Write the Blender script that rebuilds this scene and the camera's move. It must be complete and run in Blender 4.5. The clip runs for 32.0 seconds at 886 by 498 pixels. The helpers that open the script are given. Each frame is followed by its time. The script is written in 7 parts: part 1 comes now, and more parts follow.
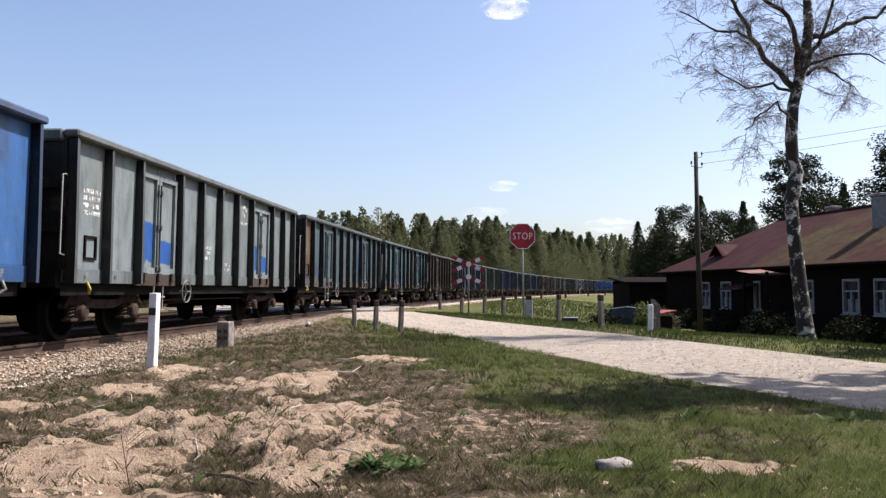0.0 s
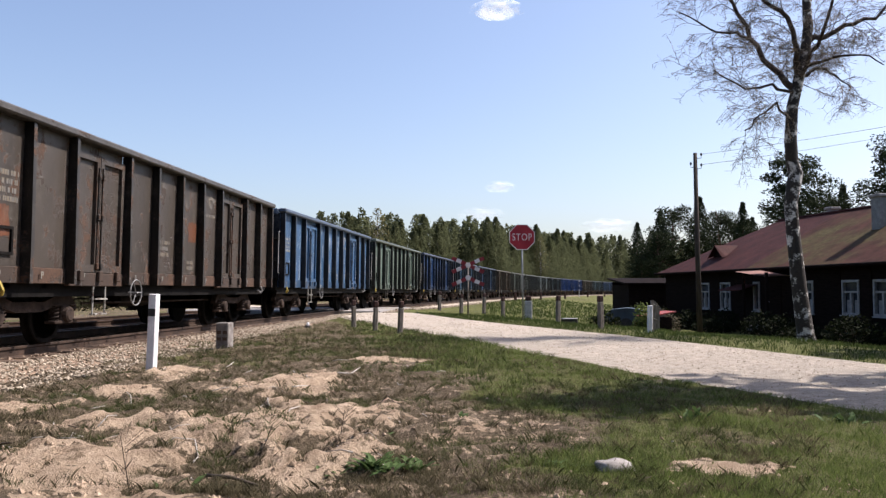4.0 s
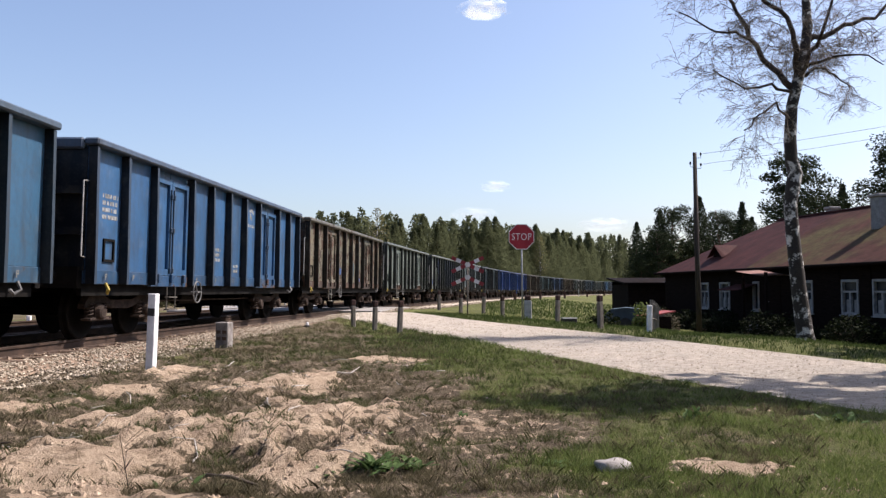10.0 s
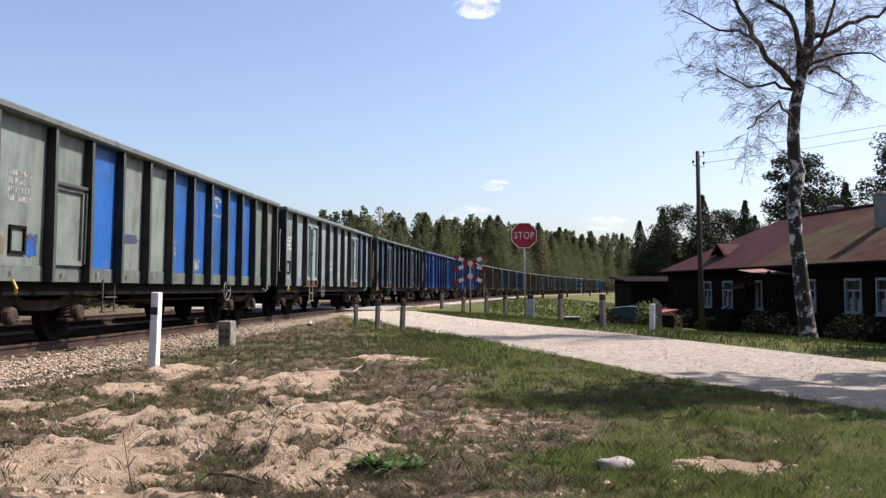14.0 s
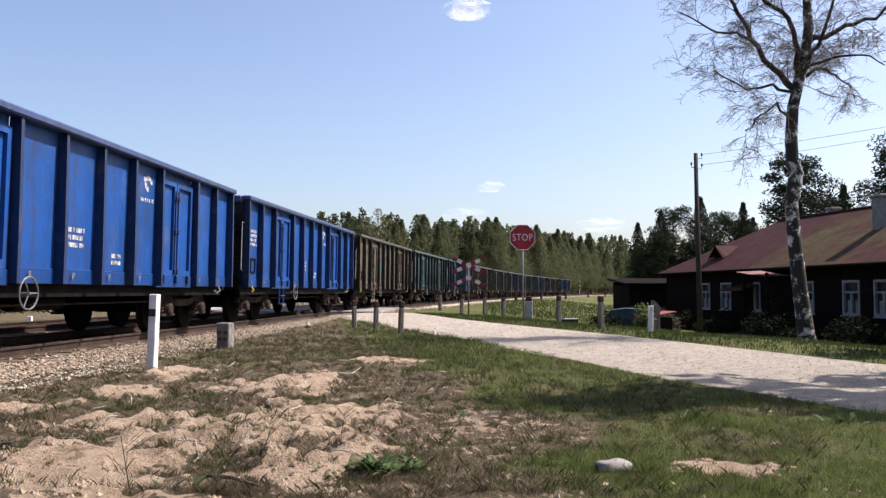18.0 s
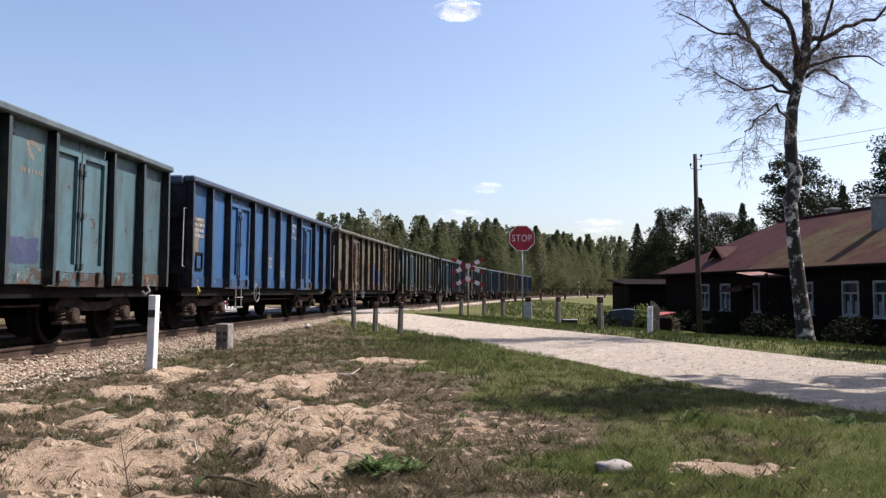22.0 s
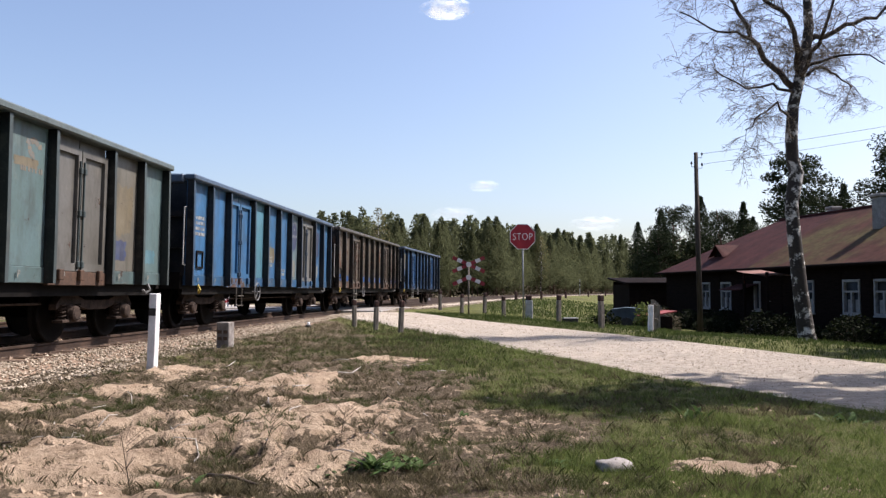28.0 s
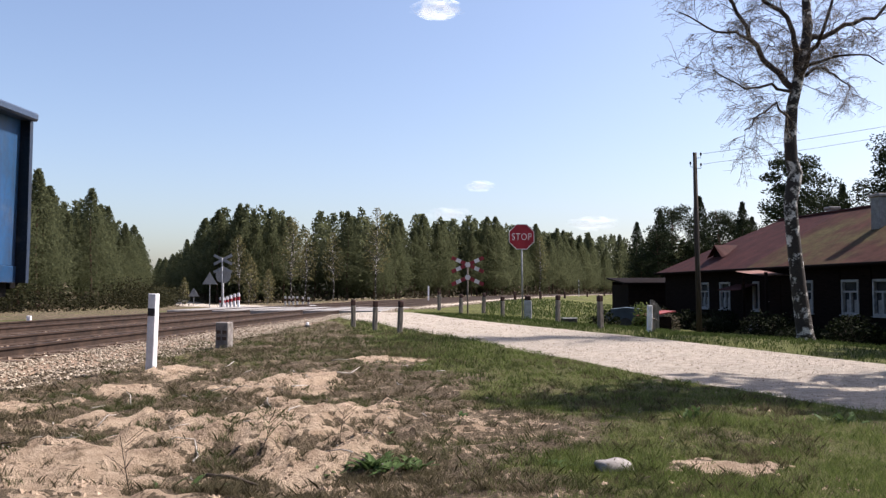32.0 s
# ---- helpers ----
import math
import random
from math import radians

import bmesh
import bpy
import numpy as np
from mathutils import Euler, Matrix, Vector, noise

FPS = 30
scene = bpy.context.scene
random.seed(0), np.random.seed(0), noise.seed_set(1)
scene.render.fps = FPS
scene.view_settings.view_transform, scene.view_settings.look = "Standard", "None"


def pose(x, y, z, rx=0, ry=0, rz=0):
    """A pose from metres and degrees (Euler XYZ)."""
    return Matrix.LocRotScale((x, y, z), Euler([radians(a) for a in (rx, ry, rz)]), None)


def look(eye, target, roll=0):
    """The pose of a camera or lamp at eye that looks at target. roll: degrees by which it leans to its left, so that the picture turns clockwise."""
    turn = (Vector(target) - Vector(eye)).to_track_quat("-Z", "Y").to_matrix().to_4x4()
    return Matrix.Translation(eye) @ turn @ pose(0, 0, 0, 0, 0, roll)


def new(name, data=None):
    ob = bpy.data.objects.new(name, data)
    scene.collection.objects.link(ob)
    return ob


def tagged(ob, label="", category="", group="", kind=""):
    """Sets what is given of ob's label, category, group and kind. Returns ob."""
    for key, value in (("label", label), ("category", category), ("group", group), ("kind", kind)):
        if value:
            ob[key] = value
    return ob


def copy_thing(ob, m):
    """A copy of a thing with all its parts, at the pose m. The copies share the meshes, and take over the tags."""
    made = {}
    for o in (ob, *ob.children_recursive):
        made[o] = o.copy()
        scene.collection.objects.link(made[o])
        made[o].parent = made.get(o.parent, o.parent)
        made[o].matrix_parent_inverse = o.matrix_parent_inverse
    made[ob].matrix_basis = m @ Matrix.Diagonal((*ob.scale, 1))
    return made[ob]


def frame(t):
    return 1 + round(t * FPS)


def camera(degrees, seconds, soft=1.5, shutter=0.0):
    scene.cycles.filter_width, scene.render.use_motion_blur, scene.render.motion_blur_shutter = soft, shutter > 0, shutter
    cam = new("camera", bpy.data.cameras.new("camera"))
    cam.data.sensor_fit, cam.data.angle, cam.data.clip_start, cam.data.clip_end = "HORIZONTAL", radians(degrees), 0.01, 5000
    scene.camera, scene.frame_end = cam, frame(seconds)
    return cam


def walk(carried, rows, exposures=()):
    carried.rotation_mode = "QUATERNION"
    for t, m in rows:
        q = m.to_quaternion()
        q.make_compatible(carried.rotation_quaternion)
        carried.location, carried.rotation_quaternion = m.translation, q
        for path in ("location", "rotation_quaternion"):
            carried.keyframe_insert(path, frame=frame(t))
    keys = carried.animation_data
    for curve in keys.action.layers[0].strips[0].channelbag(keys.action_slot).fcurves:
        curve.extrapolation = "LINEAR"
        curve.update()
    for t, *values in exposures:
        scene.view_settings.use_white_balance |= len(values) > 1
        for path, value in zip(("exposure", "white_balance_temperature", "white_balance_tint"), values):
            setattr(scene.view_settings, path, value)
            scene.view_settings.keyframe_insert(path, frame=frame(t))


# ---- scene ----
cam = camera(56.63, 32.0, soft=1.35)
EYE = (0.0, 0.0, 0.80)
TILT = 92.92
# seconds, small turns of the tripod head in degrees (to the right, upwards)
SHAKE = [(0, 0.008, -0.059), (0.5, 0.008, 0.016), (1, 0.008, 0.024), (1.5, 0.008, 0.063), (2, -0.067, -0.055), (2.5, 0.047, 0.024), (3, -0.059, -0.055), (3.5,
         0.059, 0.016), (5.5, -0.043, -0.039), (6, 0.039, -0.032), (6.5, 0.024, 0.075), (7, 0.008, 0.098), (7.5, -0.024, 0.008), (8, -0.008, -0.055), (8.5,
         -0.067, -0), (9, 0.008, 0.008), (9.5, 0.008, 0.047), (10, 0.075, -0.016), (10.5, 0.008, 0.008), (11, -0.11, -0.075), (11.5, -0.075, -0.039), (12,
         0.008, -0.039), (12.5, -0.043, -0.039), (13, 0, 0.035), (13.5, -0.091, -0.059), (14, -0.106, -0.106), (14.5, 0.039, 0.035), (16.5, -0.11, -0.13), (17,
         0.106, -0.032), (17.5, -0.059, -0.059), (18, 0.008, 0.024), (18.5, -0.043, -0), (19, -0.059, -0.016), (19.5, -0.051, 0.008), (20, 0.016, 0.047),
         (20.5, -0.059, -0.035), (21, -0.059, 0.016), (21.5, -0.032, 0.008), (22, 0.047, 0.083), (22.5, 0.067, 0.016), (23, -0.008, 0.016), (23.5, -0.024,
         -0.024), (24, -0, -0.024), (24.5, -0.016, -0.055), (25, 0.047, 0.016), (25.5, 0.039, 0.067), (27.5, 0.047, 0.016), (28, -0, -0.024), (28.5, 0.067,
         0.039), (29, 0.024, -0.024), (29.5, -0.051, -0.091), (30, 0.008, 0), (30.5, 0.098, 0.024), (31, -0.051, -0.098), (31.5, 0.008, -0.008), (32, 0.067,
         -0.016)]
walk(cam, [(t, pose(*EYE, TILT + up, 0, -side)) for t, side, up in SHAKE],
     [(0.0, 0.83, 6450, 18), (32.0, 0.83, 6450, 18)])

# ---- light ----
SUN_EL, SUN_AZ = radians(50), radians(73)      # azimuth clockwise from +y
world = bpy.data.worlds.new("world")
scene.world = world
world.use_nodes = True
wn = world.node_tree.nodes
sky = wn.new("ShaderNodeTexSky")
sky.sky_type, sky.sun_disc = "NISHITA", False
sky.sun_elevation, sky.sun_rotation = SUN_EL, SUN_AZ
sky.air_density, sky.dust_density, sky.ozone_density = 1.0, 2.0, 1.8
wn["Background"].inputs["Strength"].default_value = 0.109
world.node_tree.links.new(sky.outputs[0], wn["Background"].inputs["Color"])
sun = new("sun", bpy.data.lights.new("sun", "SUN"))
sun.data.energy, sun.data.angle, sun.data.color = 5.0, radians(0.53), (1.0, 0.95, 0.87)
SUN_DIR = Vector((math.sin(SUN_AZ) * math.cos(SUN_EL), math.cos(SUN_AZ) * math.cos(SUN_EL), math.sin(SUN_EL)))
sun.matrix_world = look(SUN_DIR * 100, (0, 0, 0))


# ---- material tools ----
class Nodes:
    """A small wrapper to write node materials in few lines."""

    def __init__(self, name):
        self.mat = bpy.data.materials.new(name)
        self.mat.use_nodes = True
        self.t = self.mat.node_tree
        self.bsdf = self.t.nodes["Principled BSDF"]

    def add(self, kind, **props):
        n = self.t.nodes.new("ShaderNode" + kind)
        for k, v in props.items():
            n.inputs[k.replace("_", " ")].default_value = v
        return n

    def link(self, a, b):
        self.t.links.new(a, b)

    def coords(self, scale=(1, 1, 1), shift=False, kind="Object"):
        tc = self.add("TexCoord")
        mp = self.add("Mapping")
        mp.inputs["Scale"].default_value = scale
        self.link(tc.outputs[kind], mp.inputs["Vector"])
        if shift:
            oi = self.add("ObjectInfo")
            mul = self.add("Math")
            mul.operation = "MULTIPLY"
            mul.inputs[1].default_value = 57.0
            self.link(oi.outputs["Random"], mul.inputs[0])
            self.link(mul.outputs[0], mp.inputs["Location"])
        return mp.outputs[0]

    def noise(self, vec, scale, detail=4, rough=0.6):
        n = self.add("TexNoise", Scale=scale, Detail=detail, Roughness=rough)
        self.link(vec, n.inputs["Vector"])
        return n.outputs["Fac"]

    def ramp(self, fac, lo, hi, a=(0, 0, 0, 1), b=(1, 1, 1, 1)):
        r = self.add("ValToRGB")
        e = r.color_ramp.elements
        e[0].position, e[1].position = lo, hi
        e[0].color, e[1].color = (*a[:3], 1), (*b[:3], 1)
        self.link(fac, r.inputs[0])
        return r.outputs[0]

    def mix(self, fac, a, b, blend="MIX"):
        m = self.add("Mix")
        m.data_type, m.blend_type = "RGBA", blend
        for val, i in ((fac, 0), (a, 6), (b, 7)):
            if isinstance(val, (int, float)):
                m.inputs[i].default_value = val
            elif isinstance(val, tuple):
                m.inputs[i].default_value = (*val[:3], 1)
            else:
                self.link(val, m.inputs[i])
        return m.outputs[2]

    def math(self, op, a, b=0.0):
        m = self.add("Math")
        m.operation = op
        for i, val in enumerate((a, b)):
            if isinstance(val, (int, float)):
                m.inputs[i].default_value = val
            else:
                self.link(val, m.inputs[i])
        return m.outputs[0]

    def bump(self, height, dist=0.02, strength=0.6):
        b = self.add("Bump", Distance=dist, Strength=strength)
        self.link(height, b.inputs["Height"])
        self.link(b.outputs[0], self.bsdf.inputs["Normal"])

    def done(self, color, rough=0.8, metal=0.0, spec=0.3):
        if isinstance(color, tuple):
            self.bsdf.inputs["Base Color"].default_value = (*color[:3], 1)
        else:
            self.link(color, self.bsdf.inputs["Base Color"])
        if isinstance(rough, (int, float)):
            self.bsdf.inputs["Roughness"].default_value = rough
        else:
            self.link(rough, self.bsdf.inputs["Roughness"])
        self.bsdf.inputs["Metallic"].default_value = metal
        self.bsdf.inputs["Specular IOR Level"].default_value = spec
        return self.mat


def plain(name, a, b, scale=6.0, rough=0.8, bump=0.01, metal=0.0, shift=True, stretch=(1, 1, 1), lo=0.35, hi=0.65, spec=0.25):
    """Two tones mixed by grain at two scales, with fine relief."""
    n = Nodes(name)
    v = n.coords(stretch, shift)
    f1 = n.noise(v, scale, 5)
    f2 = n.noise(v, scale * 7, 3)
    f = n.math("ADD", n.math("MULTIPLY", f1, 0.7), n.math("MULTIPLY", f2, 0.3))
    col = n.ramp(f, lo, hi, a, b)
    if bump:
        n.bump(f2, bump, 0.5)
    return n.done(col, rough, metal, spec)


def island(name, a, b, rough=0.8, transl=0.0, lo=0.0, hi=1.0):
    """Every piece of a joined mesh gets a tone of its own."""
    n = Nodes(name)
    g = n.add("NewGeometry")
    col = n.ramp(g.outputs["Random Per Island"], lo, hi, a, b)
    v = n.coords((1, 1, 1))
    col = n.mix(0.35, col, n.ramp(n.noise(v, 0.35, 3), 0.3, 0.7, (0.5, 0.5, 0.5), (1, 1, 1)), "MULTIPLY")
    m = n.done(col, rough, spec=0.08)
    if transl:
        tr = n.add("BsdfTranslucent")
        n.link(col, tr.inputs["Color"])
        mx = n.add("MixShader")
        mx.inputs[0].default_value = transl
        n.link(n.bsdf.outputs[0], mx.inputs[1])
        n.link(tr.outputs[0], mx.inputs[2])
        n.link(mx.outputs[0], n.t.nodes["Material Output"].inputs["Surface"])
    return m


# ---- mesh tools ----
class Mesh:
    """Collects vertices and faces; make() turns them into one object."""

    def __init__(self):
        self.v, self.f = [], []

    def quad(self, *pts):
        i = len(self.v)
        self.v += [tuple(p) for p in pts]
        self.f.append(tuple(range(i, i + len(pts))))

    def box(self, x0, x1, y0, y1, z0, z1, bevel=0.0):
        if bevel:
            b = min(bevel, (x1 - x0) * 0.45, (y1 - y0) * 0.45, (z1 - z0) * 0.45)
            i = len(self.v)
            for z, c in ((z0, b), (z0 + b, 0), (z1 - b, 0), (z1, b)):
                self.v += [(x0 + c, y0 + c + (b if not c else 0), z), (x0 + c + (b if not c else 0), y0 + c, z),
                           (x1 - c - (b if not c else 0), y0 + c, z), (x1 - c, y0 + c + (b if not c else 0), z),
                           (x1 - c, y1 - c - (b if not c else 0), z), (x1 - c - (b if not c else 0), y1 - c, z),
                           (x0 + c + (b if not c else 0), y1 - c, z), (x0 + c, y1 - c - (b if not c else 0), z)]
            for k in range(3):
                for j in range(8):
                    a, d = i + 8 * k + j, i + 8 * k + (j + 1) % 8
                    self.f.append((a, d, d + 8, a + 8))
            self.f.append(tuple(i + 7 - j for j in range(8)))
            self.f.append(tuple(i + 24 + j for j in range(8)))
            return self
        i = len(self.v)
        self.v += [(x, y, z) for z in (z0, z1) for x, y in ((x0, y0), (x1, y0), (x1, y1), (x0, y1))]
        self.f += [tuple(i + k for k in q) for q in ((3, 2, 1, 0), (4, 5, 6, 7), (0, 1, 5, 4), (1, 2, 6, 5), (2, 3, 7, 6), (3, 0, 4, 7))]
        return self

    def tube(self, pts, radii, sides=8, caps=True):
        pts = [Vector(p) for p in pts]
        if isinstance(radii, (int, float)):
            radii = [radii] * len(pts)
        base = len(self.v)
        ref = None
        for k, p in enumerate(pts):
            d = (pts[min(k + 1, len(pts) - 1)] - pts[max(k - 1, 0)]).normalized()
            if ref is None:
                ref = Vector((1, 0, 0)) if abs(d.x) < 0.8 else Vector((0, 1, 0))
            a = (ref - d * ref.dot(d)).normalized()
            ref = a
            b = d.cross(a)
            for j in range(sides):
                w = 2 * math.pi * j / sides
                q = p + (a * math.cos(w) + b * math.sin(w)) * radii[k]
                self.v.append((q.x, q.y, q.z))
        for k in range(len(pts) - 1):
            for j in range(sides):
                a, b = base + k * sides + j, base + k * sides + (j + 1) % sides
                self.f.append((a, b, b + sides, a + sides))
        if caps:
            self.f.append(tuple(base + sides - 1 - j for j in range(sides)))
            self.f.append(tuple(base + (len(pts) - 1) * sides + j for j in range(sides)))
        return self

    def ring(self, centre, radius, r, axis="x", n=20, sides=6):
        pts = []
        for k in range(n + 1):
            w = 2 * math.pi * k / n
            c, s = math.cos(w) * radius, math.sin(w) * radius
            pts.append(Vector(centre) + Vector((0, c, s) if axis == "x" else (c, 0, s) if axis == "y" else (c, s, 0)))
        return self.tube(pts, r, sides, False)

    def prism(self, outline, x0, x1):
        """An outline in (y, z), drawn out from x0 to x1."""
        i, n = len(self.v), len(outline)
        self.v += [(x, y, z) for x in (x0, x1) for y, z in outline]
        self.f.append(tuple(i + n - 1 - k for k in range(n)))
        self.f.append(tuple(i + n + k for k in range(n)))
        for k in range(n):
            self.f.append((i + k, i + (k + 1) % n, i + n + (k + 1) % n, i + n + k))
        return self

    def data(self, name, mat, smooth=False):
        me = bpy.data.meshes.new(name)
        me.from_pydata(self.v, [], self.f)
        me.materials.append(mat)
        if smooth:
            me.shade_smooth()
        return me


def part(name, m, mat, parent=None, label="", smooth=False):
    me = m.data(name, mat, smooth) if isinstance(m, Mesh) else m
    ob = new(name, me)
    if parent:
        ob.parent = parent
    return tagged(ob, label) if label else ob


def thing(name, m=None, label="", category="", group="", kind=""):
    ob = new(name)
    ob.empty_display_size = 0.2
    if m is not None:
        ob.matrix_basis = m
    return tagged(ob, label, category, group, kind)


def smoothstep(a, b, x):
    u = min(1.0, max(0.0, (x - a) / (b - a)))
    return u * u * (3 - 2 * u)


# ---- the line of the railway ----
BENDS = [0.0007, 0.0027, 0.0012, 0.0011, 0.0015, 0.00145, 0.0013, 0.0013, 0.0013, 0.0013, 0.0013]
STEP = 0.5
S_ALL = np.arange(-440, 480 + STEP, STEP)
_bend = np.interp(S_ALL, np.arange(len(BENDS)) * 28.0, BENDS)
_turn = np.concatenate([[0], np.cumsum((_bend[1:] + _bend[:-1]) / 2 * STEP)])
T_HEAD = _turn - np.interp(0, S_ALL, _turn) + 0.0526
_mid = (T_HEAD[1:] + T_HEAD[:-1]) / 2
_tx = np.concatenate([[0], np.cumsum(np.sin(_mid) * STEP)])
_ty = np.concatenate([[0], np.cumsum(np.cos(_mid) * STEP)])
T_X = _tx - np.interp(0, S_ALL, _tx) - 7.714
T_Y = _ty - np.interp(0, S_ALL, _ty) + 0.406


_rows = list(zip(T_X.tolist(), T_Y.tolist(), T_HEAD.tolist()))


def track_at(s):
    """x, y and heading s metres along the near track."""
    u = min(max((s - float(S_ALL[0])) / STEP, 0.0), len(_rows) - 1.001)
    i = int(u)
    u -= i
    a, b = _rows[i], _rows[i + 1]
    return a[0] + (b[0] - a[0]) * u, a[1] + (b[1] - a[1]) * u, a[2] + (b[2] - a[2]) * u


def on_track(s, off=0.0, z=0.0):
    """A point s metres along the near track's middle, off metres to its right."""
    x, y, h = track_at(s)
    return Vector((x + off * math.cos(h), y - off * math.sin(h), z))


def track_side(x, y):
    """How far (x, y) lies to the right of the near track's middle."""
    s = y
    for _ in range(3):
        px, py, h = track_at(s)
        s += (x - px) * math.sin(h) + (y - py) * math.cos(h)
    px, py, h = track_at(s)
    return (x - px) * math.cos(h) - (y - py) * math.sin(h)


def between(v, xs, ys):
    """Straight lines between the points (xs, ys)."""
    if v <= xs[0]:
        return ys[0]
    for i in range(1, len(xs)):
        if v < xs[i]:
            return ys[i - 1] + (ys[i] - ys[i - 1]) * (v - xs[i - 1]) / (xs[i] - xs[i - 1])
    return ys[-1]


TRACK_GAP = 3.9        # between the middles of the two tracks
ROAD_Y = [-30, 3, 7, 9, 11.5, 13.5, 17.6, 20, 25, 30, 34, 37, 43, 52, 100, 320]
ROAD_X = [12, 7.4, 6.1, 5.25, 4.4, 3.9, 3.0, 2.15, 0.45, -1.55, -3.2, -4.9, -8.6, -12.4, -30, -109]


def road_x(y):
    return between(y, ROAD_Y, ROAD_X)


def verge_x(y):
    """Where the bare ground by the line turns into the road's green verge."""
    return between(y, [3, 4.2, 5.2, 5.9, 8.3, 11, 18, 25, 33], [0.1, 0.15, 0.35, 0.75, 0.2, -0.6, -1.7, -3.3, -5.5])


# bare sand by the line: middle, half length, half width, rise of the bank
SAND = [(-2.25, 4.75, 1.25, 0.95, 0.03), (-1.35, 5.9, 0.72, 1.25, 0.10), (-0.95, 7.0, 0.55, 0.8, 0.06), (-1.75, 9.0, 0.6, 0.9, 0.06), (-3.25, 10.4, 0.45, 0.7, 0.03), (-3.8, 7.6, 0.5, 0.45, 0.03),
        (-3.2, 8.7, 0.45, 0.5, 0.04), (-0.8, 12.2, 0.6, 0.8, 0.03), (1.65, 4.93, 0.3, 0.21, 0.015), (-2.5, 6.6, 0.5, 0.45, 0.05), (-1.05, 4.85, 0.6, 0.5, 0.03)]


def sand_at(x, y):
    """How far the ground is bare sand, and how high the bank stands there."""
    n1, n2 = noise.noise((x * 1.1, y * 1.1, 3.0)), noise.noise((x * 3.3, y * 3.3, 5.0))
    cover, rise = 0.0, 0.0
    for cx, cy, rx, ry, h in SAND:
        if abs(x - cx) > 2 * rx or abs(y - cy) > 2 * ry:
            continue
        d = math.hypot((x - cx) / rx, (y - cy) / ry) + 0.85 * n1 + 0.6 * n2 + 0.35 * noise.noise((x * 9.0, y * 9.0, 8.0))
        cover = max(cover, smoothstep(1.25, 0.35, d))
        rise = max(rise, h * smoothstep(1.05, 0.6, d))
    return cover, rise


def ground_z(x, y, fine=True):
    side = track_side(x, y)
    z = -0.27
    if side > 0:
        right = x - road_x(y) - 3.2 if y < 36 else side - 6
        z -= 0.66 * smoothstep(0, 9, right)
    else:
        z -= 0.7 * smoothstep(0, 30, -side - 8)
    d = math.hypot(x + 5.5, y - 37)
    z += 0.24 * math.exp(-(d / 8.0) ** 2)
    z -= 0.14 * math.exp(-((side + 2) / 3.2) ** 4)
    if fine:
        away = min(1.0, abs(x - road_x(y)) / 4.0)
        z += 0.05 * away * noise.noise((x * 0.35, y * 0.35, 1.7))
        near = (1 - smoothstep(12, 24, y)) * smoothstep(1.9, 3.2, abs(x - road_x(y)))
        if near > 0:
            bare = smoothstep(1.0, -0.6, x - verge_x(y))
            ridge = abs(noise.noise((x * 0.9 + 3.0, y * 1.5, 4.2)))
            z += near * (0.03 - 0.18 * bare * (0.2 - ridge) * (ridge < 0.2) + 0.07 * bare * noise.noise((x * 1.2, y * 1.2, 4.2)) + (0.02 + 0.035 * bare) * noise.noise((x * 3.1, y * 3.1, 9.0)) + 0.014 * bare * noise.noise((x * 17, y * 17, 6.0))
                         + (0.010 + 0.034 * bare) * noise.noise((x * 8, y * 8, 2.0)) + sand_at(x, y)[1])
    return z


# ---- materials ----
def make_ground():
    n = Nodes("earth_and_grass")
    v = n.coords((1, 1, 1))
    at = n.add("Attribute")
    at.attribute_name = "cover"
    sep = n.add("SeparateColor")
    n.link(at.outputs["Color"], sep.inputs[0])
    f0, f1, f2, f3 = n.noise(v, 0.12, 5), n.noise(v, 0.9, 6), n.noise(v, 5, 8, 0.7), n.noise(v, 40, 6, 0.75)
    f8 = n.noise(v, 8.5, 6, 0.62)
    sand = n.ramp(f2, 0.3, 0.7, (0.30, 0.214, 0.142), (0.60, 0.462, 0.33))
    sand = n.mix(n.math("MULTIPLY", n.ramp(f3, 0.57, 0.66), 0.8), sand, (0.17, 0.115, 0.07))
    sand = n.mix(n.math("MULTIPLY", n.ramp(n.noise(v, 2.3, 8, 0.75), 0.56, 0.62), 0.7), sand, (0.12, 0.084, 0.052))
    litter = n.ramp(f3, 0.34, 0.64, (0.034, 0.026, 0.016), (0.195, 0.15, 0.10))
    litter = n.mix(n.ramp(f2, 0.55, 0.66), litter, (0.36, 0.27, 0.19))
    dry = n.math("ADD", n.math("ADD", n.math("MULTIPLY", f8, 1.25), n.math("MULTIPLY", f2, 0.75)), n.math("MULTIPLY", n.math("SUBTRACT", sep.outputs[1], 0.5), 0.58))
    col = n.mix(n.ramp(dry, 0.97, 1.09), sand, litter)
    grass = n.ramp(f3, 0.3, 0.7, (0.043, 0.052, 0.015), (0.165, 0.175, 0.055))
    grass = n.mix(n.ramp(f2, 0.52, 0.70), grass, (0.15, 0.125, 0.058))
    grass = n.mix(n.ramp(f0, 0.42, 0.62), grass, n.mix(0.5, grass, (0.06, 0.05, 0.026)))
    green = n.math("ADD", n.math("MULTIPLY", n.math("ADD", f1, n.math("MULTIPLY", f2, 1.4)), 0.5), n.math("MULTIPLY", n.math("SUBTRACT", sep.outputs[0], 0.5), 0.9))
    col = n.mix(n.ramp(green, 0.52, 0.68), col, grass)
    n.bump(n.math("ADD", n.math("MULTIPLY", f2, 1.6), n.math("MULTIPLY", f3, 0.7)), 0.05, 1.0)
    return n.done(col, 0.95, spec=0.1)


